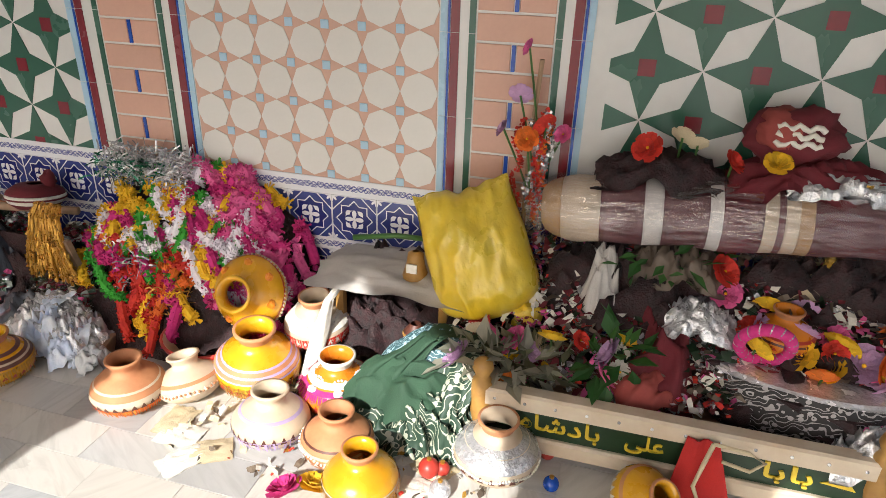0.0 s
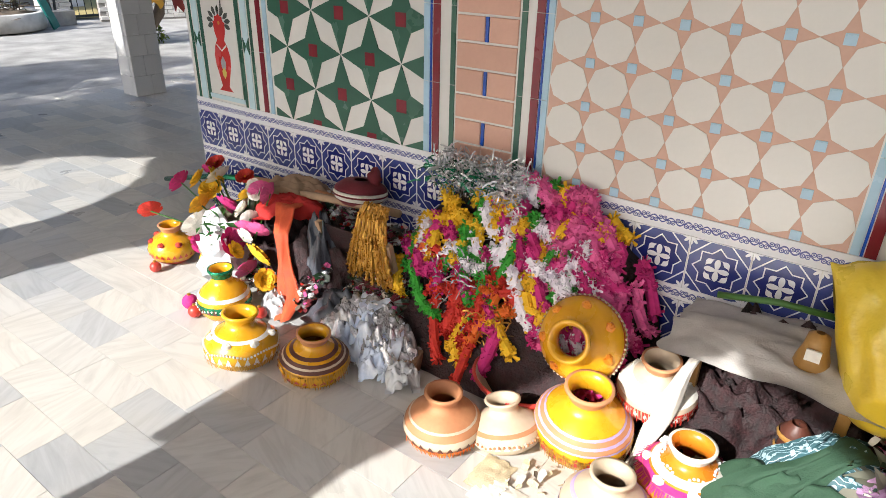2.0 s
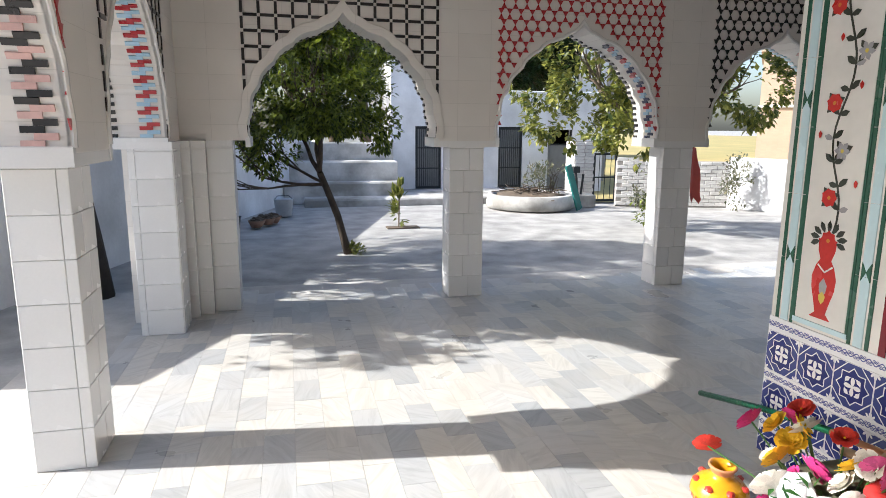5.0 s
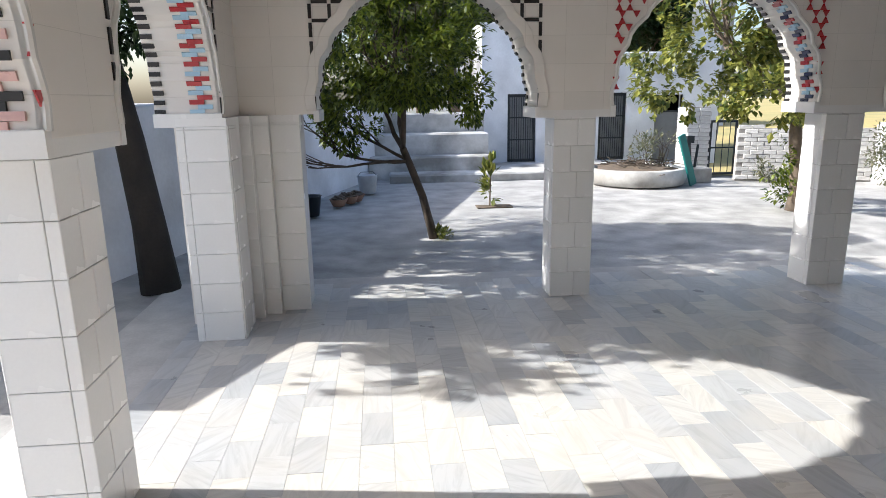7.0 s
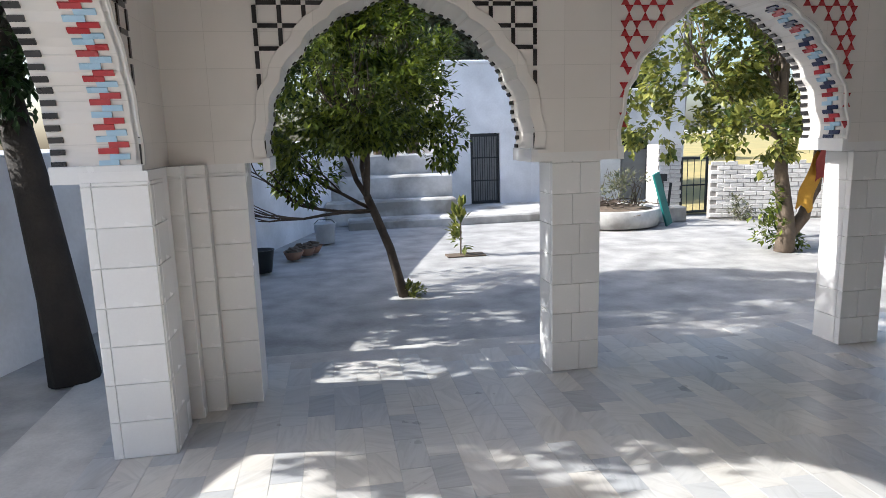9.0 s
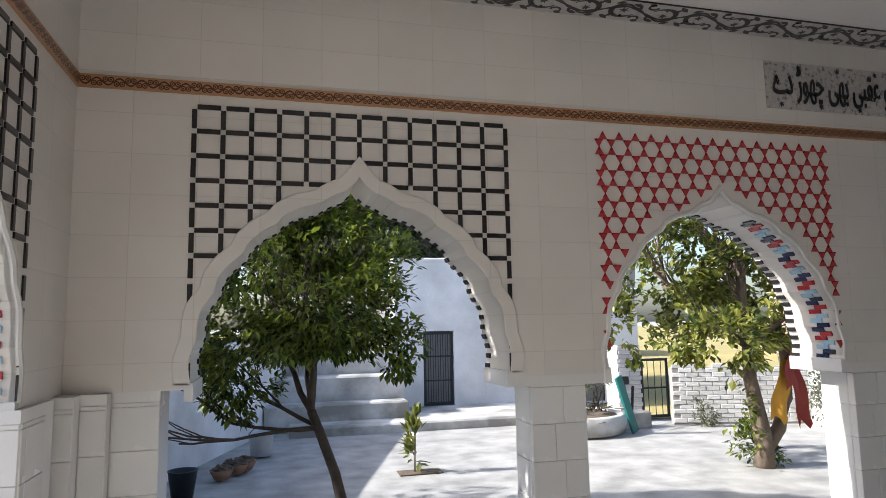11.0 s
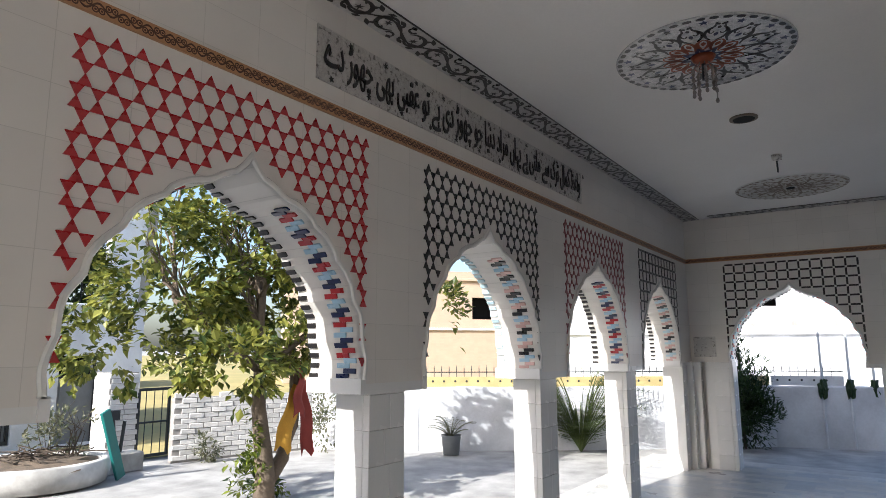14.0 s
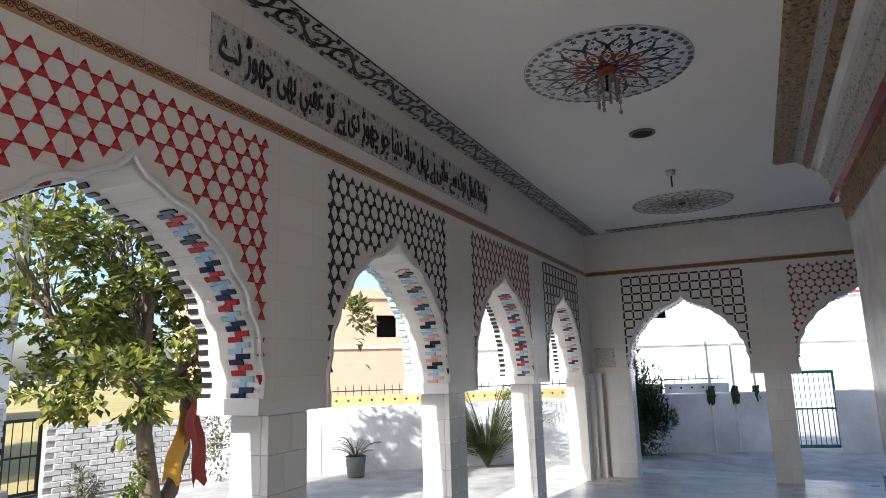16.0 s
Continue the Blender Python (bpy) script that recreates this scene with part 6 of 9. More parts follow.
def ceiling_rose(x, y, r, bold, label):
    root = thing("ceiling_rose", pose(x, y, TOP - 0.001), label, "ceiling rose")
    part("disc", Shape().lathe([(r, 0.0), (r, -0.006), (r * 0.99, -0.010), (0.02, -0.010)], 56), ROSE_GROUND if bold else MARBLEWHITE, root)
    ink = {BLACK.name: Shape(), RUST.name: Shape(), NAVY.name: Shape()}

    def shape(mat, pts):
        ink[mat.name].add([(px, py, -0.0125) for px, py in pts], [tuple(range(len(pts)))])

    def stroke(mat, pts, widths):
        flat_stroke(ink[mat.name], [(r * q * math.cos(a), r * q * math.sin(a)) for q, a in pts], [r * w * 1.7 for w in widths])
    n = 14
    for k in range(n):
        a, half = 2 * math.pi * k / n, math.pi / n
        for e in (-1, 1):
            arch = [(0.44 + 0.36 * t, a + e * half * (0.30 + 0.72 * math.sin(math.pi * min(1, t * 1.15)) ** 0.8 * (1 - t) ** 0.25)) for t in (i / 14 for i in range(15))]
            stroke(BLACK, arch, [0.010 + 0.016 * math.sin(math.pi * i / 14) for i in range(15)])
            curl = [(0.66 + 0.06 * math.cos(0.55 * i), a + e * (half * 0.52 + 0.045 * math.sin(0.55 * i) - 0.02)) for i in range(9)]
            stroke(BLACK, curl, [0.020 - 0.0015 * i for i in range(9)])
            inner = [(0.20 + 0.26 * t, a + half + e * half * 0.85 * math.sin(math.pi * t) ** 0.7) for t in (i / 10 for i in range(11))]
            stroke(RUST, inner, [0.010 + 0.020 * math.sin(math.pi * i / 10) for i in range(11)])
            tip = [(0.80 + 0.055 * i / 5, a + e * (0.012 + 0.055 * math.sin(i * 0.5))) for i in range(6)]
            stroke(BLACK, tip, [0.018, 0.026, 0.022, 0.016, 0.010, 0.004])
        p = Vector((math.cos(a), math.sin(a))) * r
        shape(NAVY, petal(p * 0.53, a, r * 0.10, r * 0.026))
        shape(BLACK, petal(p * 0.70, a, r * 0.07, r * 0.022))
        q = Vector((math.cos(a + half), math.sin(a + half))) * r
        shape(RUST, petal(q * 0.30, a + half, r * 0.11, r * 0.030))
        c = q * 0.865
        shape(NAVY, [(c.x + r * (0.058 if i % 2 == 0 else 0.026) * math.cos(a + half + i * math.pi / 5), c.y + r * (0.058 if i % 2 == 0 else 0.026) * math.sin(a + half + i * math.pi / 5)) for i in range(10)])
    for k in range(8):
        a = math.pi * k / 4
        for e in (-1, 1):
            stroke(NAVY, [(0.25, a), (0.13, a + e * math.pi / 8)], [0.026, 0.026])
    for k in range(44):
        a, b = 2 * math.pi * k / 44, 2 * math.pi * (k + 0.68) / 44
        stroke(BLACK, [(0.955, a + (b - a) * i / 3) for i in range(4)], [0.020, 0.036, 0.036, 0.020])
    for mat in ink.values():
        mat.v = [(x, y, -0.0125) for x, y, _ in mat.v]
    for name, s in ink.items():
        tagged(part("painted_pattern", s, bpy.data.materials[name] if bold else BRONZE, root), kind="stuff")
    return root


BRONZE = material("faded_bronze_paint", (0.16, 0.12, 0.09), 0.6)
ceiling_rose(5.33, 6.25, 0.55, True, "round mirror mosaic ceiling rose painted black and rust")
ceiling_rose(9.54, 6.2, 0.60, False, "faded round ceiling rose with bronze pattern")
lamp = thing("chandelier", pose(5.33, 6.25, TOP - 0.012), "small unlit chandelier of hanging crystal strings", "chandelier")
part("rod", Shape().tube([(0, 0, 0), (0, 0, -0.16)], 0.014, 8), IRON, lamp)
part("canopy", Shape().lathe([(0.08, 0), (0.06, -0.03), (0.02, -0.05)], 18), RUST, lamp, smooth=True)
rng = random.Random(3)
for k in range(9):
    a = 2 * math.pi * k / 9
    x, y = 0.07 * math.cos(a), 0.07 * math.sin(a)
    l = rng.uniform(0.16, 0.34)
    s = Shape().tube([(x * 0.6, y * 0.6, -0.05), (x, y, -0.09), (x, y, -l)], 0.004, 4)
    for q in range(4):
        s.blob((x, y, -0.1 - (l - 0.1) * q / 3), (0.013, 0.013, 0.018), q, 0.0, 6, 4)
    part("crystal_string", s, CRYSTAL, lamp)
hole = thing("ceiling_vent", pose(6.73, 6.24, TOP - 0.001), "dark round vent in the ceiling", "vent")
part("rim", Shape().lathe([(0.11, 0), (0.11, -0.012), (0.085, -0.014)], 24), BRONZE, hole)
# The vent's depth is only a flat disc painted black.
part("opening", Shape().lathe([(0.085, -0.0145), (0.0849, -0.016)], 24), DARK, hole)
hook = thing("fan_hook", pose(8.04, 6.16, TOP - 0.001), "bare metal fan hook in the ceiling", "hook")
part("cup", Shape().lathe([(0.05, 0), (0.045, -0.05), (0.02, -0.06)], 14), SILVERM, hook, smooth=True)
part("hook_rod", Shape().tube([(0, 0, -0.05), (0, 0, -0.11), (0.03, 0, -0.14), (0.02, 0, -0.17)], 0.009, 6), IRON, hook)
# Flat black disc that paints the darkness of the hole.
part("dark_eye", Shape().lathe([(0.05, -0.0128), (0.0499, -0.018)], 18), DARK, tagged(thing("rose_hole", pose(9.54, 6.2, TOP - 0.002), "dark hole in the faded ceiling rose", "hole")))

# ---- offerings in front of the shrine ----
def cloth_mat(name, color, rough=0.85, second=None, scale=14.0, spread=0.12):
    return material(name, color, rough, 0, second, scale, 220, 0.35, spread)


YELLOWPOT = material("glossy_yellow_paint", (0.72, 0.40, 0.008), 0.28, 0, (0.58, 0.26, 0.008), 9, 60, 0.05, 0.08, coat=0.4)
ORANGEPOT = material("orange_pot_paint", (0.70, 0.27, 0.015), 0.3, 0, (0.60, 0.17, 0.012), 9, 60, 0.05, 0.08)
CLAY = material("peach_clay", (0.58, 0.28, 0.13), 0.7, 0, (0.40, 0.16, 0.07), 8, 60, 0.15, 0.08)
CREAMPOT = material("cream_pot_paint", (0.62, 0.54, 0.42), 0.5, 0, (0.50, 0.38, 0.26), 8, 60, 0.1, 0.06)
REDPAINT = material("red_pot_paint", (0.50, 0.045, 0.03), 0.4)
BROWNPAINT = material("brown_pot_paint", (0.12, 0.04, 0.025), 0.5)
LILAC = material("lilac_fringe", (0.48, 0.38, 0.62), 0.8)
SILVERFOIL = material("crumpled_silver_foil", (0.82, 0.82, 0.83), 0.25, 0.6, (0.55, 0.55, 0.58), 18, 70, 1.0, 0.2)
GREENFOIL = material("green_foil", (0.02, 0.26, 0.12), 0.2, 0.6, (0.01, 0.12, 0.06), 18, 70, 1.0, 0.2)
GOLDFOIL = material("gold_tinsel", (0.62, 0.36, 0.06), 0.3, 0.7, (0.38, 0.18, 0.03), 22, 90, 0.8, 0.2)
GOLDSTICK = material("gold_foil_wrap", (0.66, 0.42, 0.07), 0.25, 0.7, (0.48, 0.28, 0.04), 26, 90, 0.8, 0.2)
MAGENTA = material("magenta_chenille", (0.64, 0.04, 0.24), 0.9, 0, (0.44, 0.015, 0.14), 30, 90, 0.3, 0.15, "island")
PINKCH = material("pink_chenille", (0.74, 0.15, 0.36), 0.9, 0, (0.60, 0.07, 0.25), 30, 90, 0.3, 0.15, "island")
WHITECH = material("white_chenille", (0.88, 0.85, 0.88), 0.9, 0, (0.78, 0.72, 0.80), 30, 90, 0.3, 0.1, "island")
GREENCH = material("green_chenille", (0.07, 0.42, 0.04), 0.9, 0, (0.03, 0.24, 0.02), 30, 90, 0.3, 0.15, "island")
YELLOWCH = material("yellow_chenille", (0.84, 0.56, 0.02), 0.9, 0, (0.74, 0.42, 0.01), 30, 90, 0.3, 0.15, "island")
REDCH = material("red_petals", (0.66, 0.05, 0.025), 0.8, 0, (0.48, 0.015, 0.012), 30, 90, 0.3, 0.15, "island")
ORANGECH = material("orange_petals", (0.80, 0.22, 0.02), 0.8, 0, (0.66, 0.11, 0.01), 30, 90, 0.3, 0.15, "island")
WHITEPET = material("white_petals", (0.76, 0.74, 0.68), 0.8, 0, (0.62, 0.58, 0.50), 30, 90, 0.3, 0.08, "island")
LILACPET = material("lilac_petals", (0.55, 0.36, 0.55), 0.8, 0, (0.42, 0.22, 0.42), 30, 90, 0.3, 0.08, "island")
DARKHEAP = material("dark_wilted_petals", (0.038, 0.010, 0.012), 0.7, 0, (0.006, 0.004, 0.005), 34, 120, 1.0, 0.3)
GREENCLOTH = cloth_mat("dark_green_cloth", (0.028, 0.075, 0.04), 0.8, (0.02, 0.055, 0.03))
PRINTCLOTH = allover_material("printed_green_cloth", (0.42, 0.44, 0.34), (0.02, 0.05, 0.03), 17.0)
BLUECLOTH = allover_material("printed_blue_cloth", (0.40, 0.54, 0.60), (0.04, 0.11, 0.13), 26.0)
BAGYELLOW = material("yellow_polythene", (0.80, 0.54, 0.015), 0.3, 0, (0.64, 0.50, 0.06), 5, 22, 0.9, 0.10, coat=0.25, trans=0.12)
CREAMCLOTH = cloth_mat("cream_cloth", (0.62, 0.52, 0.34), 0.85)
GREYSHEET = cloth_mat("dusty_grey_sheet", (0.52, 0.49, 0.46), 0.6)
ORANGESCARF = cloth_mat("orange_red_scarf", (0.62, 0.11, 0.03), 0.8, (0.45, 0.05, 0.02))
REDSCARF = cloth_mat("red_scarf", (0.48, 0.02, 0.015), 0.8, (0.36, 0.012, 0.012))
MAROONCLOTH = cloth_mat("maroon_cloth", (0.14, 0.012, 0.02), 0.85)
BLUEPLASTIC = material("pale_blue_plastic", (0.40, 0.52, 0.78), 0.35, 0, (0.80, 0.82, 0.85), 9, 60, 0.5, 0.1)
DARKPLASTIC = material("slate_plastic", (0.08, 0.09, 0.11), 0.4, 0, (0.05, 0.055, 0.07), 9, 60, 0.5, 0.1)
WOOD = material("yellow_varnished_wood", (0.42, 0.24, 0.06), 0.5, 0, (0.30, 0.15, 0.035), 12, 60, 0.2, 0.12)
RAWWOOD = material("pale_raw_wood", (0.40, 0.27, 0.17), 0.8, 0, (0.28, 0.18, 0.11), 12, 60, 0.3, 0.12)
BOARDGREEN = material("dark_green_board", (0.012, 0.035, 0.014), 0.35)
YELLOWTEXT = material("yellow_sign_paint", (0.70, 0.50, 0.03), 0.5, bump=0)
BASKETWRAP = allover_material("black_silver_wrap", (0.34, 0.32, 0.32), (0.014, 0.012, 0.013), 22.0)
STEMGREEN = material("plastic_stem_green", (0.06, 0.16, 0.03), 0.5)


def shell(name, root, mat, profile, n=28, label=""):
    return part(name, Shape().lathe(profile, n, caps=name == "body"), mat, root, label, True)


POT = ((0.42, 0.0), (0.66, 0.05), (0.9, 0.18), (1.0, 0.36), (0.95, 0.5), (0.75, 0.63), (0.5, 0.72), (0.40, 0.76), (0.37, 0.84), (0.42, 0.93), (0.47, 0.96), (0.47, 1.0), (0.41, 1.0), (0.33, 0.9), (0.33, 0.78), (0.5, 0.66), (0.72, 0.5), (0.82, 0.34), (0.6, 0.12), (0.3, 0.06))


def pot_r(t):
    for (r0, z0), (r1, z1) in zip(POT[:11], POT[1:12]):
        if z0 <= t <= z1:
            return r0 + (r1 - r0) * (t - z0) / max(z1 - z0, 1e-6)
    return 0.47


def pot(x, y, z, r, h, body, label, bands=(), fringe=None, rim=None, tilt=(0, 0, 0), petals=None, beads=None, seed=0):
    """A painted clay water pot with bands, a fringe and dots of paint."""
    rng = random.Random(seed)
    root = thing("clay_pot", pose(x, y, z, *tilt), label, "pot", "painted clay pots")
    shell("body", root, body, [(q * r, t * h) for q, t in POT])
    if rim:
        shell("rim", root, rim, [(q * r + 0.0015, t * h + 0.0006) for q, t in POT[8:13]])
    for t0, t1, mat in bands:
        pts = [(pot_r(t0 + (t1 - t0) * i / 5) * r + 0.0018, (t0 + (t1 - t0) * i / 5) * h) for i in range(6)]
        shell("band", root, mat, pts)
    if fringe:
        at, l, mat = fringe
        s = Shape()
        for k in range(150):
            a = 2 * math.pi * k / 150 + rng.uniform(-0.02, 0.02)
            ll = l * rng.uniform(0.6, 1.15)
            rr = pot_r(at) * r + 0.003
            r2 = pot_r(max(0.0, at - ll / h)) * r + rng.uniform(0.006, 0.014)
            p, q = Vector((rr * math.cos(a), rr * math.sin(a), at * h)), Vector((r2 * math.cos(a + 0.03), r2 * math.sin(a + 0.03), at * h - ll))
            side = Vector((-math.sin(a), math.cos(a), 0)) * 0.003
            s.add([p - side, p + side, q + side * 0.4, q - side * 0.4], [(0, 1, 2, 3)])
        tagged(part("fringe", s, mat, root), kind="stuff")
    zig = Shape()
    paint = (WHITEPET, REDPAINT, BROWNPAINT)[seed % 3]
    for k in range(26):
        a, b = 2 * math.pi * k / 26, 2 * math.pi * (k + 0.72) / 26
        lo_t, hi_t = 0.28, 0.37 + 0.02 * (seed % 4)
        tri = []
        for ang, at in ((a, lo_t), (b, lo_t), ((a + b) / 2, hi_t)):
            rr = pot_r(at) * r + 0.0045
            tri.append((rr * math.cos(ang), rr * math.sin(ang), at * h))
        zig.add(tri, [(0, 1, 2)])
    tagged(part("painted_zigzag", zig, paint, root), kind="stuff")
    if beads:
        at, n, mat = beads
        s = Shape()
        for k in range(n):
            a = 2 * math.pi * k / n
            zz = at + 0.06 * abs(math.sin(a * 3))
            rr = pot_r(zz) * r + 0.002
            s.blob((rr * math.cos(a), rr * math.sin(a), zz * h), (0.005, 0.005, 0.005), k, 0, 6, 4)
        tagged(part("paint_dots", s, mat, root), kind="stuff")
    if petals:
        for k in range(7):
            a = 2 * math.pi * k / 7
            rr = pot_r(0.62) * r + 0.004
            part("painted_disc", Shape().blob((rr * math.cos(a), rr * math.sin(a), 0.60 * h), (0.018, 0.018, 0.012), k, 0.2, 10, 6), petals, root)
    return root


pot(2.04, 4.28, 0, 0.12, 0.20, YELLOWPOT, "yellow clay pot with red base and discs", ((0.0, 0.16, REDPAINT),), None, CLAY, (3, 0, 0), REDPAINT, None, 1)
pot(1.86, 3.60, 0, 0.115, 0.24, YELLOWPOT, "yellow pot with a green foil rim", ((0.28, 0.42, GREENFOIL), (0.5, 0.56, WHITEPET)), None, GREENFOIL, (0, 0, 0), None, (0.3, 40, WHITEPET), 2)
pot(1.69, 3.27, 0, 0.145, 0.22, YELLOWPOT, "yellow pot with white bead garlands painted round it", ((0.62, 0.66, WHITEPET),), (0.3, 0.025, GOLDFOIL), YELLOWPOT, (0, 4, 0), WHITEPET, (0.42, 70, WHITEPET), 3)
pot(1.80, 2.98, 0, 0.135, 0.20, YELLOWPOT, "yellow pot with brown rings and gold fringe", ((0.5, 0.55, BROWNPAINT), (0.58, 0.63, BROWNPAINT), (0.66, 0.7, BROWNPAINT), (0.55, 0.58, CREAMPOT)), (0.47, 0.06, GOLDFOIL), CLAY, (4, 0, 0), None, None, 4)
pot(1.82, 2.38, 0, 0.132, 0.20, CLAY, "peach clay pot with cream panels and orange base", ((0.3, 0.46, CREAMPOT), (0.56, 0.59, CREAMPOT), (0.0, 0.14, ORANGEPOT)), (0.28, 0.03, ORANGECH), CLAY, (0, 0, 0), None, None, 5)
pot(1.93, 2.19, 0, 0.125, 0.17, CREAMPOT, "cream clay pot with peach patches", ((0.5, 0.56, CLAY),), None, CREAMPOT, (-14, 6, 0), None, (0.3, 50, CLAY), 6)
pot(2.08, 2.00, 0, 0.165, 0.27, YELLOWPOT, "golden yellow pot with lilac rings and gold fringe", ((0.46, 0.485, LILAC), (0.53, 0.555, LILAC), (0.60, 0.625, LILAC), (0.485, 0.53, CLAY), (0.555, 0.60, CLAY)), (0.4, 0.06, GOLDFOIL), CLAY, (4, -6, 0), None, None, 7)
pot(2.31, 2.10, 0.27, 0.152, 0.23, YELLOWPOT, "tipped yellow pot painted with green flowers", ((0.42, 0.45, REDPAINT), (0.36, 0.38, CREAMPOT)), None, YELLOWPOT, (0, -66, 2), ORANGEPOT, (0.36, 60, CREAMPOT), 8)
pot(2.27, 1.83, 0.12, 0.132, 0.21, CREAMPOT, "white clay pot with a red fringe and peach rim", ((0.5, 0.68, WHITEPET),), (0.42, 0.05, REDCH), CLAY, (0, -6, 0), None, (0.6, 60, WHITEPET), 9)
pot(2.05, 1.65, 0, 0.145, 0.22, ORANGEPOT, "orange pot ringed with pink and white roses", ((0.55, 0.62, MAGENTA), (0.64, 0.7, WHITEPET)), (0.55, 0.02, MAGENTA), WHITEPET, (0, 0, 0), WHITECH, (0.66, 40, WHITECH), 10)
pot(1.82, 1.80, 0, 0.135, 0.19, CREAMPOT, "cream white pot with a lilac fringe", ((0.6, 0.64, LILAC),), (0.34, 0.05, LILAC), CREAMPOT, (0, 4, 0), None, None, 11)
pot(1.80, 1.54, 0, 0.125, 0.19, CLAY, "peach clay pot with painted cream waves", ((0.42, 0.47, CREAMPOT), (0.54, 0.57, BROWNPAINT)), None, CLAY, (0, 0, 0), None, (0.36, 60, WHITEPET), 12)
pot(1.66, 1.40, 0, 0.12, 0.19, YELLOWPOT, "yellow pot with a broad cream rim", ((0.4, 0.43, CREAMPOT),), (0.4, 0.03, GOLDFOIL), CLAY, (0, 0, 0), None, None, 13)
pot(1.90, 1.02, 0, 0.142, 0.21, CREAMPOT, "silver white pot edged with pearl beads", ((0.45, 0.7, SILVERFOIL), (0.3, 0.36, SILVERFOIL)), None, CLAY, (0, 0, 0), None, (0.32, 90, WHITEPET), 14)
pot(1.88, 0.58, 0, 0.11, 0.17, YELLOWPOT, "yellow pot tipped on its side", ((0.5, 0.55, CLAY),), None, CLAY, (30, -30, 0), None, None, 15)
pot(2.30, 0.17, 0.40, 0.10, 0.15, ORANGEPOT, "small striped clay pot in the basket", ((0.4, 0.45, BROWNPAINT), (0.5, 0.55, REDPAINT)), None, CLAY, (0, 0, 0), None, None, 16)
dish = thing("clay_dish", pose(2.17, 2.27, 0.0), "red rimmed clay dish painted white", "dish")
shell("bowl", dish, CREAMPOT, [(0.08, 0), (0.16, 0.07), (0.19, 0.12), (0.18, 0.12), (0.15, 0.07)])
shell("rim", dish, REDPAINT, [(0.185, 0.105), (0.192, 0.12), (0.18, 0.124)])


# garlands
def fluff(shape, path, r, rng, per=16, size=0.02):
    for p in path:
        for _ in range(per):
            d = Vector((rng.gauss(0, 1), rng.gauss(0, 1), rng.gauss(0, 1))).normalized()
            side = d.cross(Vector((rng.uniform(-1, 1), rng.uniform(-1, 1), rng.uniform(-1, 1)))).normalized() * size * rng.uniform(0.35, 0.6)
            a, b = p + d * r * 0.25, p + d * r * rng.uniform(0.8, 1.25)
            shape.add([a - side * 0.5, a + side * 0.5, b + side, b + d * size * 0.25, b - side], [(0, 1, 2, 3, 4)])


def mound(x, y):
    t = max(0.0, min(1.0, (x - 2.10) / 0.44))
    s = max(0.0, 1 - abs((y - 2.50) / 0.60) ** 3.2)
    return 0.68 * (t ** 0.75) * s ** 0.55


heap = Shape()
nx, ny = 18, 34
heap.v = [(2.08 + 0.49 * i / nx, 1.92 + 1.16 * j / ny, max(0.0, mound(2.08 + 0.49 * i / nx, 1.92 + 1.16 * j / ny) * 0.93 + 0.02 * noise.noise((i * 0.6, j * 0.6, 0)))) for j in range(ny + 1) for i in range(nx + 1)]
heap.f = [(j * (nx + 1) + i, j * (nx + 1) + i + 1, (j + 1) * (nx + 1) + i + 1, (j + 1) * (nx + 1) + i) for j in range(ny) for i in range(nx)]
solid("petal_heap", heap, DARKHEAP, "heap of dark wilted petals under the garlands", "petal heap", kind="stuff")


def garland(start, end, mat, label, seed, r=0.026, sag=0.04, size=0.018, per=18):
    rng = random.Random(seed)
    n = max(4, int(math.dist(start, end) / 0.013))
    path = []
    ph = rng.uniform(0, 6)
    for i in range(n + 1):
        t = i / n
        y = start[0] + (end[0] - start[0]) * t + sag * math.sin(5 * t + ph)
        x = min(2.55, start[1] + (end[1] - start[1]) * t + sag * 0.6 * math.sin(7 * t + ph * 2))
        path.append(Vector((x - 0.008, y, max(mound(x, y), 0.01) + r * 0.6 + 0.012 * math.sin(9 * t + ph))))
    s = Shape()
    s.tube(path, [r * (0.62 + 0.12 * rng.random()) for _ in path], 8)
    fluff(s, path, r * 0.9, rng, per, size)
    return solid("garland", s, mat, label, "garland", "garlands heaped at the wall")


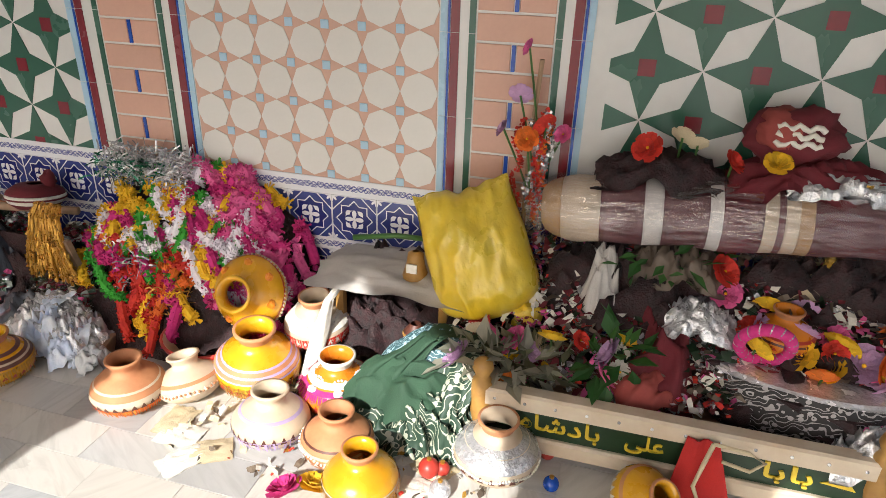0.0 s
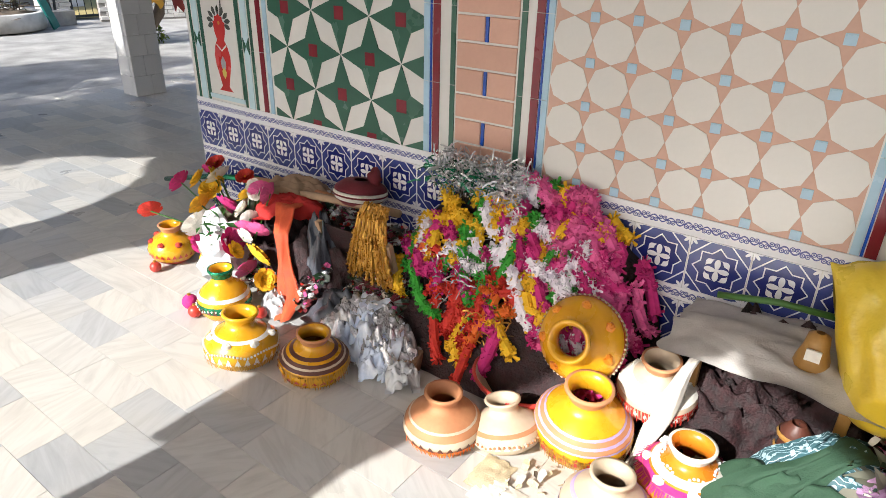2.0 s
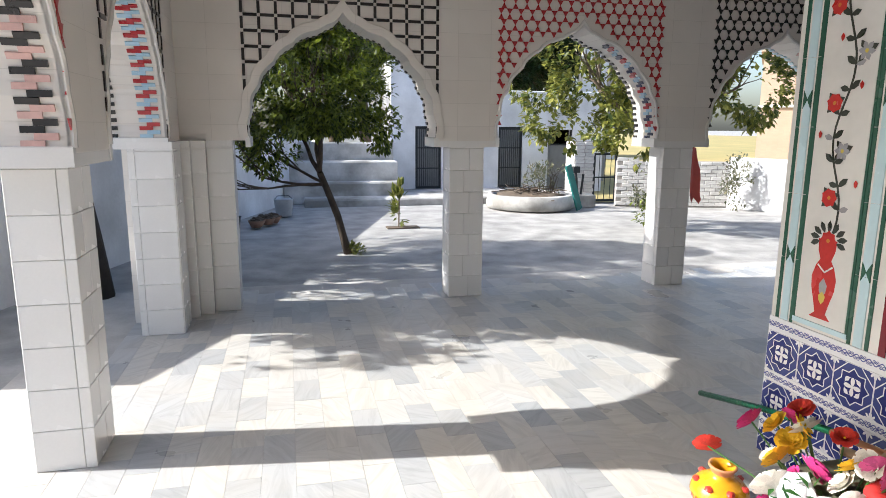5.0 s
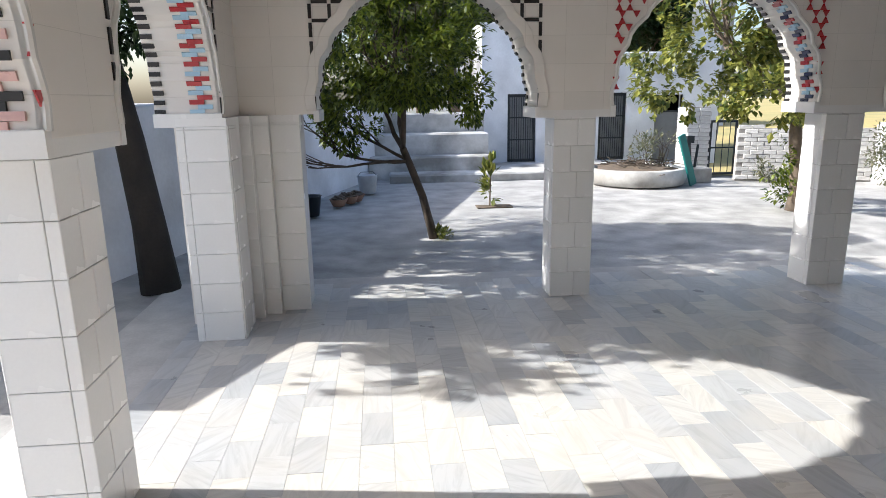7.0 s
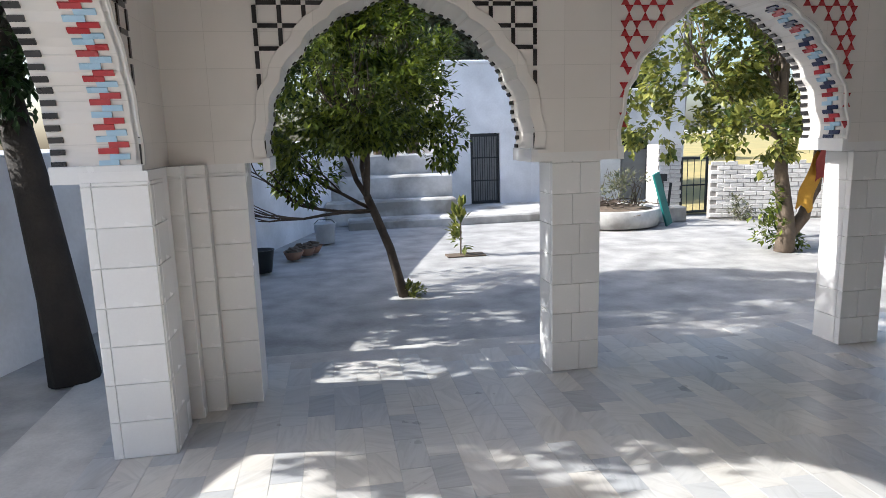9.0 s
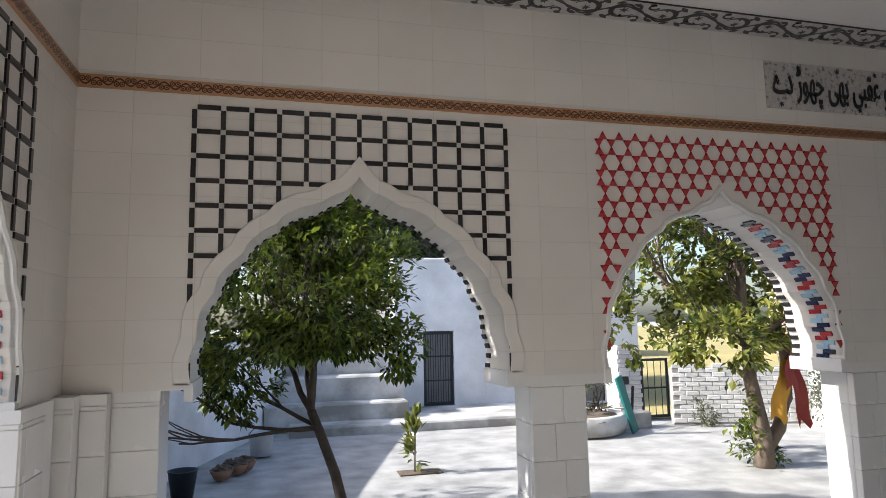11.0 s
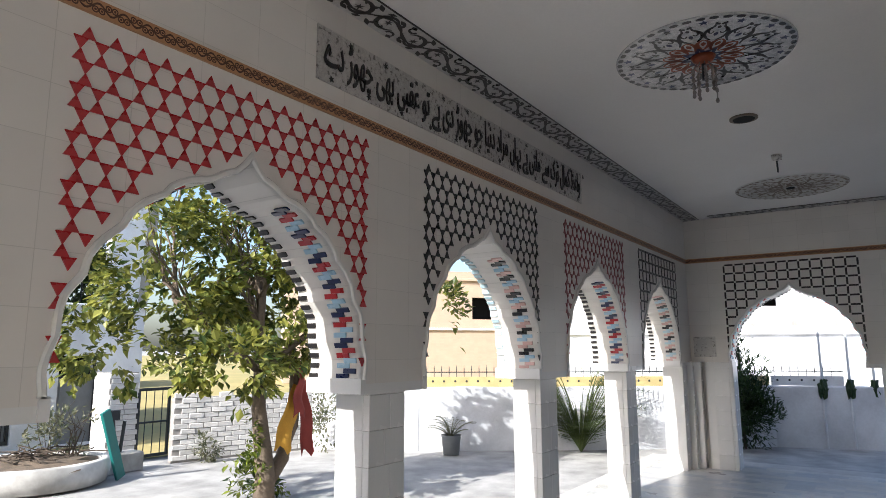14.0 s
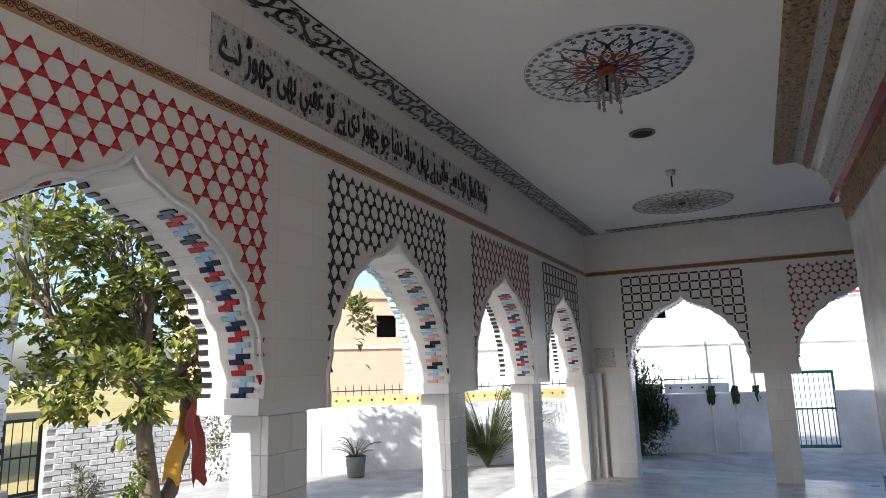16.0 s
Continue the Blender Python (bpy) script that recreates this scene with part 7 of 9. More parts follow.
G = (("magenta", MAGENTA), ("pink", PINKCH), ("white", WHITECH), ("green", GREENCH), ("yellow", YELLOWCH), ("red", REDCH), ("orange", ORANGECH))
GARLANDS = ((2.95, 2.36, 2.72, 2.22, 0), (2.98, 2.44, 2.78, 2.30, 2), (2.86, 2.50, 2.62, 2.34, 4), (2.92, 2.30, 2.70, 2.18, 3), (2.80, 2.48, 2.70, 2.30, 4), (2.78, 2.40, 2.60, 2.26, 0),
            (2.70, 2.46, 2.55, 2.28, 3), (2.66, 2.38, 2.52, 2.22, 3), (2.62, 2.52, 2.50, 2.40, 2), (2.60, 2.44, 2.48, 2.34, 2), (2.56, 2.36, 2.46, 2.22, 0), (2.52, 2.50, 2.40, 2.34, 0),
            (2.52, 2.42, 2.44, 2.28, 3), (2.46, 2.52, 2.20, 2.46, 1), (2.48, 2.54, 2.22, 2.52, 1), (2.40, 2.50, 2.16, 2.40, 0), (2.44, 2.46, 2.20, 2.36, 2), (2.38, 2.40, 2.12, 2.32, 0), (2.36, 2.44, 2.24, 2.30, 3),
            (2.32, 2.36, 2.10, 2.24, 2), (2.30, 2.48, 2.08, 2.40, 1), (2.42, 2.30, 2.16, 2.20, 2), (2.26, 2.32, 2.04, 2.22, 1), (2.20, 2.42, 2.02, 2.30, 2), (2.24, 2.26, 2.04, 2.18, 0), (2.12, 2.36, 2.00, 2.22, 0),
            (2.66, 2.28, 2.58, 2.14, 5), (2.62, 2.26, 2.56, 2.13, 5), (2.70, 2.26, 2.64, 2.12, 5), (2.52, 2.24, 2.48, 2.12, 6), (2.50, 2.28, 2.46, 2.20, 6), (2.56, 2.22, 2.50, 2.12, 5), (2.78, 2.34, 2.72, 2.24, 5),
            (2.90, 2.38, 2.84, 2.30, 6), (2.46, 2.20, 2.40, 2.12, 0), (2.60, 2.20, 2.52, 2.11, 4), (2.34, 2.50, 2.30, 2.40, 4), (2.16, 2.28, 2.10, 2.20, 4), (2.50, 2.46, 2.46, 2.40, 4), (2.44, 2.36, 2.42, 2.30, 4),
            (2.32, 2.54, 2.12, 2.48, 1), (2.86, 2.42, 2.84, 2.32, 0), (2.74, 2.34, 2.70, 2.26, 3), (2.98, 2.34, 2.90, 2.22, 4), (2.10, 2.44, 2.03, 2.34, 1))
for k, (y0, x0, y1, x1, c) in enumerate(GARLANDS):
    name, mat = G[c]
    garland((y0, x0), (y1, x1), mat, "fluffy %s paper garland lying on the heap" % name, 100 + k, r=0.034 if c < 3 else 0.029, sag=0.03, size=0.0125, per=26)


pick = random.Random(5)
for k in range(60):
    y0 = pick.uniform(1.98, 2.98)
    x0 = pick.uniform(2.20, 2.54)
    right_side = y0 < 2.45
    low = x0 < 2.32 and 2.4 < y0 < 2.75
    c = 5 if low and pick.random() < 0.7 else pick.choice((0, 0, 1, 2, 0, 3, 4, 0) if right_side else (0, 3, 3, 4, 2, 4, 3, 6))
    l, a = pick.uniform(0.07, 0.20), pick.uniform(-0.5, 0.9)
    name, mat = G[c]
    garland((y0, x0), (max(1.96, y0 - l * math.cos(a)), max(2.14, x0 - abs(l * math.sin(a)) * 0.7)), mat, "fluffy %s paper garland lying on the heap" % name, 300 + k, r=0.034 if c < 3 else 0.030, sag=0.025, size=0.0125, per=26)


def tinsel(root_name, box, count, mat, label, seed, length=0.05):
    """A tangle of thin shiny strips."""
    rng = random.Random(seed)
    s = Shape()
    x0, y0, z0, x1, y1, z1 = box
    for _ in range(count):
        p = Vector((rng.uniform(x0, x1), rng.uniform(y0, y1), rng.uniform(z0, z1)))
        d = Vector((rng.gauss(0, 1), rng.gauss(0, 1), rng.gauss(0, 0.7))).normalized() * length * rng.uniform(0.4, 1.2)
        w = d.cross(Vector((rng.uniform(-1, 1), rng.uniform(-1, 1), 0.3))).normalized() * 0.003
        s.add([p - w, p + w, p + d * 0.5 + w + Vector((0, 0, 0.006)), p + d * 0.5 - w + Vector((0, 0, 0.006)), p + d + w, p + d - w], [(0, 1, 2, 3), (3, 2, 4, 5)])
    return solid(root_name, s, mat, label, "tinsel", kind="stuff")


tinsel("silver_tinsel", (2.40, 2.48, 0.62, 2.55, 2.90, 0.76), 1000, SILVERFOIL, "tangle of silver tinsel on the garlands", 1)
tinsel("green_tinsel", (2.40, 2.60, 0.62, 2.55, 2.95, 0.72), 300, GREENFOIL, "green tinsel strips among the silver", 2)
tinsel("gold_tinsel", (2.16, 2.36, 0.10, 2.34, 2.56, 0.30), 300, GOLDFOIL, "gold tinsel strips over red petals", 3)
tinsel("silver_tinsel", (2.16, 2.5, 0.16, 2.40, 2.72, 0.46), 260, SILVERFOIL, "loose silver tinsel on the garlands", 4)


# artificial flowers
def flower_mesh(name, mat, r, layers=3, n=7, seed=0):
    rng = random.Random(seed)
    s = Shape()
    for q in range(layers):
        for k in range(n):
            a = 2 * math.pi * (k + 0.5 * q) / n + rng.uniform(-0.15, 0.15)
            d, side = Vector((math.cos(a), math.sin(a), 0)), Vector((-math.sin(a), math.cos(a), 0))
            l, lift = r * (1 - 0.24 * q), 0.25 + 0.35 * q
            w = l * 0.5
            up = Vector((0, 0, 1))
            s.add([Vector((0, 0, 0)), d * l * 0.5 + side * w * 0.8 + up * l * lift * 0.4, d * l * 0.95 + side * w * 0.7 + up * l * lift * 1.1, d * l * 1.05 + up * l * lift, d * l * 0.95 - side * w * 0.7 + up * l * lift * 1.1, d * l * 0.5 - side * w * 0.8 + up * l * lift * 0.4, d * l * 0.5 + up * l * lift * 0.25],
                  [(0, 1, 6), (1, 2, 3, 6), (6, 3, 4, 5), (0, 6, 5)])
    return s.mesh(name, mat)


HEADS = {}
for key, mat, lab in (("yellow", YELLOWCH, "yellow"), ("white", WHITEPET, "white"), ("red", REDCH, "bright red"), ("pink", MAGENTA, "magenta pink"), ("orange", ORANGECH, "orange"), ("lilac", LILACPET, "lilac"), ("rose", PINKCH, "dusty pink"), ("cream", CREAMCLOTH, "cream")):
    HEADS[key] = (flower_mesh("petals", mat, 1.0, 4, 7, len(lab)), lab)
heart_mesh = Shape().blob((0, 0, 0.16), (0.10, 0.10, 0.10), 1, 0.1, 8, 5).mesh("heart", YELLOWCH)


def flower(x, y, z, r, key, tilt=(0, 0), foot=None, where="among the offerings"):
    mesh, lab = HEADS[key]
    r *= 0.85 if z > 0.9 else 1.15
    rng = random.Random(int(x * 1000 + y * 777))
    root = thing("artificial_flower", pose(x, y, z, tilt[0], tilt[1], rng.uniform(0, 360)) @ Matrix.Diagonal((r, r, r, 1)), "%s artificial flower %s" % (lab, where), "flower", "artificial flowers")
    part("petals", mesh, None, root)
    part("heart", heart_mesh, None, root)
    drop = (Vector(foot) - Vector((x, y, z))) if foot else Vector((0.03, 0.0, -0.10))
    inv = root.matrix_world.to_3x3().inverted()
    part("stem", Shape().tube([Vector((0, 0, 0)), inv @ (drop * 0.5 + Vector((0.01, 0, 0))), inv @ drop], 0.004 / r, 5), STEMGREEN, root)
    return root


for x, y, z, r, key, tx, ty in ((2.24, 4.10, 0.50, 0.045, "red", 0, -30), (2.20, 4.02, 0.46, 0.06, "white", 20, -40), (2.15, 4.12, 0.44, 0.05, "yellow", 10, -50), (2.10, 4.20, 0.42, 0.055, "pink", 0, -60), (2.16, 4.05, 0.40, 0.05, "yellow", -10, -40),
                                (2.08, 4.02, 0.35, 0.055, "yellow", 20, -60), (2.13, 3.90, 0.36, 0.055, "pink", 0, -50), (2.02, 3.95, 0.28, 0.075, "white", 0, -60), (2.05, 3.78, 0.24, 0.06, "pink", 0, -70), (1.95, 4.26, 0.30, 0.05, "red", 0, -60),
                                (2.20, 3.80, 0.42, 0.055, "yellow", -20, -40), (2.03, 3.58, 0.23, 0.06, "yellow", -10, -60), (2.02, 3.52, 0.14, 0.045, "yellow", 0, -60), (2.28, 3.93, 0.46, 0.04, "red", 0, -30), (2.17, 3.97, 0.34, 0.045, "lilac", 0, -50),
                                (2.04, 3.66, 0.13, 0.05, "rose", 0, -60)):
    flower(x, y, z, r, key, (tx, ty), (2.22, 3.92, 0.12), "in the vase cluster")
vase = thing("flower_tin", pose(2.24, 3.90, 0), "pale grey green tin holding artificial flowers", "tin")
part("tin_body", Shape().slab(-0.10, -0.12, 0, 0.10, 0.10, 0.30, 0.01), LEAF_GREY, vase)
part("tin_lid", Shape().slab(-0.11, -0.13, 0.30, 0.11, 0.11, 0.33, 0.006), LEAF_GREY, vase)
wrap = thing("plastic_wrap", pose(2.06, 3.86, 0.02), "torn white plastic wrap round the flower stems", "plastic")
part("sheet", Shape().blob((0, 0, 0.12), (0.10, 0.13, 0.15), 5, 0.5, 18, 12), PLASTICW, wrap)


def spray(x, y, z, r, count, size, mat, label, seed, name="leaf_spray"):
    s = Shape()
    leaves(s, (x, y, z), r, count, size, random.Random(seed), 0.0, 0.1)
    return solid(name, s, mat, label, "leaves", "artificial leaf sprays", "stuff")


PLASTLEAF = leafy("plastic_leaf", (0.02, 0.09, 0.02), (0.07, 0.20, 0.04))
spray(2.12, 3.92, 0.30, (0.12, 0.2, 0.14), 110, 0.06, PLASTLEAF, "green plastic leaves among the flowers", 1)
spray(2.22, 2.78, 0.16, (0.10, 0.14, 0.13), 160, 0.06, PLASTLEAF, "green plastic vine leaves beside the heap", 2)
spray(2.15, 0.95, 0.28, (0.10, 0.14, 0.10), 70, 0.09, LEAF_GREY, "dusty grey cloth leaves behind the sign", 3)
spray(2.17, 0.68, 0.33, (0.10, 0.10, 0.13), 60, 0.10, PLASTLEAF, "green plastic fern leaves by the roses", 4)
DUSTLEAF = leafy("dusty_cloth_leaf", (0.20, 0.21, 0.15), (0.44, 0.42, 0.34))
spray(2.09, 1.05, 0.27, (0.08, 0.20, 0.10), 110, 0.10, DUSTLEAF, "dusty grey cloth leaves over the cradle rail", 6)
spray(2.4, 0.6, 0.62, (0.12, 0.25, 0.08), 60, 0.07, PLASTLEAF, "green plastic leaves on the dark heap", 5)
for x, y, z, r, key, tx, ty in ((2.06, 1.20, 0.30, 0.055, "lilac", 0, -50), (2.03, 1.16, 0.25, 0.05, "white", 0, -60), (2.14, 1.02, 0.35, 0.05, "rose", 0, -50), (2.16, 0.90, 0.37, 0.045, "yellow", 0, -40), (2.14, 0.70, 0.36, 0.055, "lilac", 0, -60),
                                (2.11, 0.72, 0.29, 0.055, "rose", 0, -60), (2.05, 1.04, 0.24, 0.04, "orange", 0, -70), (2.20, 0.04, 0.40, 0.05, "yellow", 0, -40), (2.22, 0.12, 0.43, 0.045, "yellow", 0, -50), (2.24, -0.06, 0.42, 0.06, "lilac", 0, -50), (2.30, 0.02, 0.46, 0.05, "rose", 0, -50), (2.18, -0.12, 0.38, 0.05, "lilac", 0, -50),
                                (2.26, -0.20, 0.42, 0.07, "orange", 0, -50), (2.32, -0.16, 0.52, 0.07, "orange", 0, -50), (2.46, -0.02, 0.50, 0.06, "rose", 0, -60), (2.36, -0.30, 0.30, 0.09, "orange", 0, -60), (2.36, 0.38, 0.62, 0.05, "red", 0, -50), (2.34, 0.36, 0.55, 0.045, "rose", 0, -50),
                                (2.46, 1.10, 1.28, 0.035, "rose", 0, -70), (2.47, 1.12, 1.12, 0.05, "lilac", 0, -60), (2.44, 1.08, 0.98, 0.05, "orange", 0, -70), (2.46, 1.02, 1.02, 0.055, "red", 0, -70), (2.47, 0.96, 1.0, 0.04, "rose", 0, -60), (2.47, 1.17, 1.0, 0.04, "lilac", 0, -60),
                                (2.42, 0.58, 1.04, 0.05, "cream", 0, -50), (2.42, 0.53, 1.02, 0.04, "cream", 0, -50), (2.40, 0.68, 1.0, 0.06, "red", 0, -60), (2.40, 0.42, 0.98, 0.05, "red", 0, -50), (2.36, 0.30, 1.0, 0.05, "yellow", 0, -40), (2.46, 0.58, 0.50, 0.05, "lilac", 0, -50)):
    flower(x, y, z, r, key, (tx, ty), None if z < 0.9 else (2.5, 1.06 if y > 0.9 else y, z - 0.25))
for z in (0.95, 1.05):
    flower(1.58 if z < 1 else 1.62, 1.62 if z < 1 else 1.54, 0.03, 0.05, "pink" if z < 1 else "yellow", (0, -20), (1.66, 1.6, 0.0), "lying on the floor")


# cloths
def drape(name, c, size, mat, label, seed, folds=3.0, turn=0.0, depth=0.35, cat="cloth", n=30, tilt=0.0):
    """A crumpled cloth: a domed sheet with sharp folds, thick enough to have two sides."""
    s = Shape()
    off = Vector((seed * 3.1, seed * 1.7, 0))
    for layer in (0.0, 0.006):
        for j in range(n + 1):
            for i in range(n + 1):
                a, b = 2 * i / n - 1, 2 * j / n - 1
                r = min(1.0, math.hypot(a, b) * (0.86 + 0.25 * noise.noise(Vector((a * 2, b * 2, seed)))))
                q = Vector((a * folds, b * folds * 0.6, 0)) + off
                ridge = 1 - 2 * abs(noise.noise(q)) + 0.4 * (1 - 2 * abs(noise.noise(q * 2.3)))
                z = max(0.0, size[2] * ((1 - r * r) ** 0.6 * (1 - depth) + depth * ridge * (1 - r ** 3)) + tilt * a * (1 - r) - layer)
                s.v.append((a * size[0] * (1 + 0.1 * ridge), b * size[1] * (1 + 0.1 * ridge), z + 0.004 - layer * 0.5))
    k = (n + 1) ** 2
    for j in range(n):
        for i in range(n):
            a = j * (n + 1) + i
            s.f += [(a, a + 1, a + n + 2, a + n + 1), (k + a, k + a + n + 1, k + a + n + 2, k + a + 1)]
    ob = solid(name, s, mat, label, cat, smooth=True)
    ob.matrix_world = pose(c[0], c[1], c[2], 0, 0, turn)
    return ob


drape("green_cloth", (2.05, 1.36, 0.0), (0.15, 0.21, 0.26), GREENCLOTH, "folded dark green votive cloth on the floor", 3, 1.6, 12, 0.3, n=44)
drape("printed_cloth", (1.99, 1.27, 0.0), (0.13, 0.15, 0.18), PRINTCLOTH, "green cloth printed with pale script and paisleys", 5, 3.0, -20, 0.6, n=40)
drape("printed_cloth", (1.93, 1.46, 0.0), (0.11, 0.14, 0.12), PRINTCLOTH, "green cloth printed with pale yellow paisleys", 6, 2.0, 30, 0.4, n=40)
drape("blue_cloth", (2.13, 1.30, 0.0), (0.10, 0.15, 0.31), BLUECLOTH, "blue green checked cloth behind the green one", 7, 2.2, 5)
drape("cream_cloth", (2.48, 0.06, 0.44), (0.09, 0.22, 0.20), CREAMCLOTH, "stiff cream cloth tied round a gold stick", 8, 2.0, 0)
drape("net_cloth", (2.51, -0.26, 0.40), (0.06, 0.22, 0.22), RUST, "rust coloured net cloth over the heap", 9, 2.4, 0)
drape("maroon_cloth", (2.30, 0.55, 0.10), (0.18, 0.14, 0.36), MAROONCLOTH, "dark maroon cloth hung over the frame", 10, 2.0, 0)
drape("red_cloth", (2.18, 0.56, 0.18), (0.10, 0.13, 0.14), RED_CLOTH, "dull red scarf bunched on the frame", 11, 2.6, 40)
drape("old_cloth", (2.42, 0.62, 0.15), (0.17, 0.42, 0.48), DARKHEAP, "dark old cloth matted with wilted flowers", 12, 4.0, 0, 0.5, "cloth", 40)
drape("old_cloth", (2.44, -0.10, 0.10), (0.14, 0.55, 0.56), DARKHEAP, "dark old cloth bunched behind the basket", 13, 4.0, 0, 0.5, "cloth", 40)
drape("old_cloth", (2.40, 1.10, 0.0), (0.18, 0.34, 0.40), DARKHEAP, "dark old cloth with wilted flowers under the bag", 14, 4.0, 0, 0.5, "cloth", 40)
drape("white_cloth", (2.35, 0.76, 0.34), (0.08, 0.07, 0.30), GREYSHEET, "grey white cloth bundle standing up", 15, 2.0, 0)
drape("foil_scrap", (2.30, 0.44, 0.42), (0.09, 0.12, 0.10), SILVERFOIL, "crumpled silver foil scrap on the heap", 16, 4.0, 0, 0.6, "foil")
drape("foil_scrap", (2.06, -0.10, 0.16), (0.08, 0.12, 0.14), SILVERFOIL, "crumpled silver foil scrap by the frame", 17, 4.0, 0, 0.6, "foil")
drape("foil_scrap", (2.40, 0.52, 0.55), (0.10, 0.14, 0.12), BRONZE, "brown crinkled foil scrap on the heap", 18, 5.0, 0, 0.7, "foil")
drape("pink_cloth", (2.16, -0.12, 0.22), (0.09, 0.12, 0.10), PINKCH, "pale pink cloth scrap on the frame end", 19, 3.0, 0)
drape("old_cloth", (2.32, 3.55, 0.0), (0.20, 0.36, 0.34), DARKHEAP, "dark old cloth covered in wilted petals", 20, 4.0, 0, 0.5, "cloth", 40)
drape("old_cloth", (2.36, 2.98, 0.0), (0.16, 0.22, 0.30), DARKHEAP, "dark old cloth with petals by the frame", 21, 4.0, 0, 0.5, "cloth", 30)
drape("slate_plastic", (2.24, 3.38, 0.08), (0.08, 0.07, 0.32), DARKPLASTIC, "slate blue plastic sheet beside the frame", 24, 2.4, 0, 0.4, "plastic")
drape("slate_plastic", (2.14, 3.10, 0.04), (0.13, 0.16, 0.13), DARKPLASTIC, "slate grey plastic sheet in the tray", 25, 3.0, 0, 0.5, "plastic")
drape("foil_sheet", (2.10, 2.98, 0.04), (0.12, 0.16, 0.15), SILVERFOIL, "large crumpled silver foil sheet", 26, 4.0, 0, 0.6, "foil")
drape("foil_sheet", (2.05, 2.82, 0.0), (0.10, 0.12, 0.16), SILVERFOIL, "crumpled silver foil packet on the floor", 27, 4.0, 0, 0.6, "foil")
drape("blue_plastic", (2.02, 2.94, 0.0), (0.08, 0.10, 0.17), BLUEPLASTIC, "torn pale blue plastic hanging to the floor", 28, 3.0, 0, 0.5, "plastic")
drape("blue_plastic", (1.97, 2.80, 0.0), (0.06, 0.07, 0.11), BLUEPLASTIC, "torn pale blue plastic strip on the floor", 29, 3.0, 40, 0.5, "plastic")
drape("white_plastic", (1.97, 2.68, 0.0), (0.06, 0.06, 0.08), PLASTICW, "white scrap of plastic on the floor", 30, 3.0, 40, 0.5, "plastic")
drape("white_plastic", (2.02, 3.46, 0.0), (0.06, 0.06, 0.09), PLASTICW, "white scrap of plastic among the pots", 31, 3.0, 10, 0.5, "plastic")
# Three near-black lumps added to paint the shade beneath the stool.
drape("old_cloth", (2.50, 1.55, 0.0), (0.07, 0.30, 0.44), DARKHEAP, "dark lump standing in for the shade under the stool", 35, 3.0, 0, 0.4)
drape("old_cloth", (2.40, 1.62, 0.0), (0.15, 0.24, 0.27), DARKHEAP, "dark lump standing in for the shade under the stool", 36, 3.4, 0, 0.45)
drape("old_cloth", (2.42, 1.34, 0.0), (0.13, 0.20, 0.30), DARKHEAP, "dark lump standing in for the shade under the stool", 37, 3.4, 0, 0.45)
drape("straw_scraps", (2.20, 1.72, 0.0), (0.14, 0.12, 0.10), SOIL, "straw and crushed paper under the stool", 32, 4.0, 0, 0.6, "scraps")
for k, (x, y) in enumerate(((1.72, 2.1), (1.68, 1.96), (1.62, 2.02), (1.78, 2.16), (1.90, 1.32), (1.84, 1.22), (1.72, 1.22))):
    drape("paper_scrap", (x, y, 0.0), (0.05, 0.07, 0.010), CREAMCLOTH if k % 2 else WHITEPET, "thin crumpled paper scrap on the floor", 50 + k, 3.0, 30 * k, 0.5, "paper", 14)

def trailing(name, path, w, mat, label, seed, cat="scarf", across=9):
    """A scarf that hangs along a line, gathered into lengthwise folds."""
    rng = random.Random(seed)
    ph = [rng.uniform(0, 6) for _ in range(3)]
    shape, rows = Shape(), []
    for k in range(len(path) - 1):
        for q in range(6):
            rows.append(Vector(path[k]).lerp(Vector(path[k + 1]), q / 6))
    rows.append(Vector(path[-1]))
    for layer in (0.0, 0.005):
        for j, p in enumerate(rows):
            ww = w * (0.75 + 0.3 * math.sin(j * 0.35 + ph[0]))
            for i in range(across):
                u = 2 * i / (across - 1) - 1
                fold = 0.014 * math.sin(u * 6 + ph[1] + 0.15 * j) + 0.006 * math.sin(u * 13 + j * 0.4 + ph[2])
                shape.v.append((p.x - fold + layer + 0.02 * u * u, p.y + u * ww / 2, max(0.004, p.z + 0.01 * noise.noise((u * 2, j * 0.5, seed)))))
    k = across * len(rows)
    for j in range(len(rows) - 1):
        for i in range(across - 1):
            a = j * across + i
            shape.f += [(a, a + 1, a + across + 1, a + across), (k + a, k + a + across, k + a + across + 1, k + a + 1)]
    return solid(name, shape, mat, label, cat, smooth=True)


trailing("orange_scarf", [(2.36, 3.60, 0.40), (2.20, 3.56, 0.43), (2.12, 3.52, 0.33), (2.08, 3.47, 0.20), (2.04, 3.42, 0.08), (1.96, 3.38, 0.01)], 0.12, ORANGESCARF, "orange red scarf hanging down to the floor", 22)
trailing("green_cloth", [(2.18, 1.22, 0.33), (2.08, 1.30, 0.345), (2.00, 1.41, 0.25), (1.94, 1.50, 0.13), (1.88, 1.58, 0.02)], 0.20, GREENCLOTH, "plain dark green cloth folded over the heap", 41, "cloth", 15)
trailing("printed_cloth", [(2.16, 1.14, 0.33), (2.05, 1.18, 0.30), (1.96, 1.21, 0.19), (1.90, 1.23, 0.09), (1.85, 1.25, 0.01)], 0.15, PRINTCLOTH, "green cloth printed with pale script in long folds", 42, "cloth", 15)
trailing("printed_cloth", [(2.03, 1.38, 0.24), (1.95, 1.37, 0.17), (1.89, 1.36, 0.09), (1.83, 1.35, 0.02)], 0.17, PRINTCLOTH, "green cloth printed with pale yellow paisleys in folds", 43, "cloth", 15)
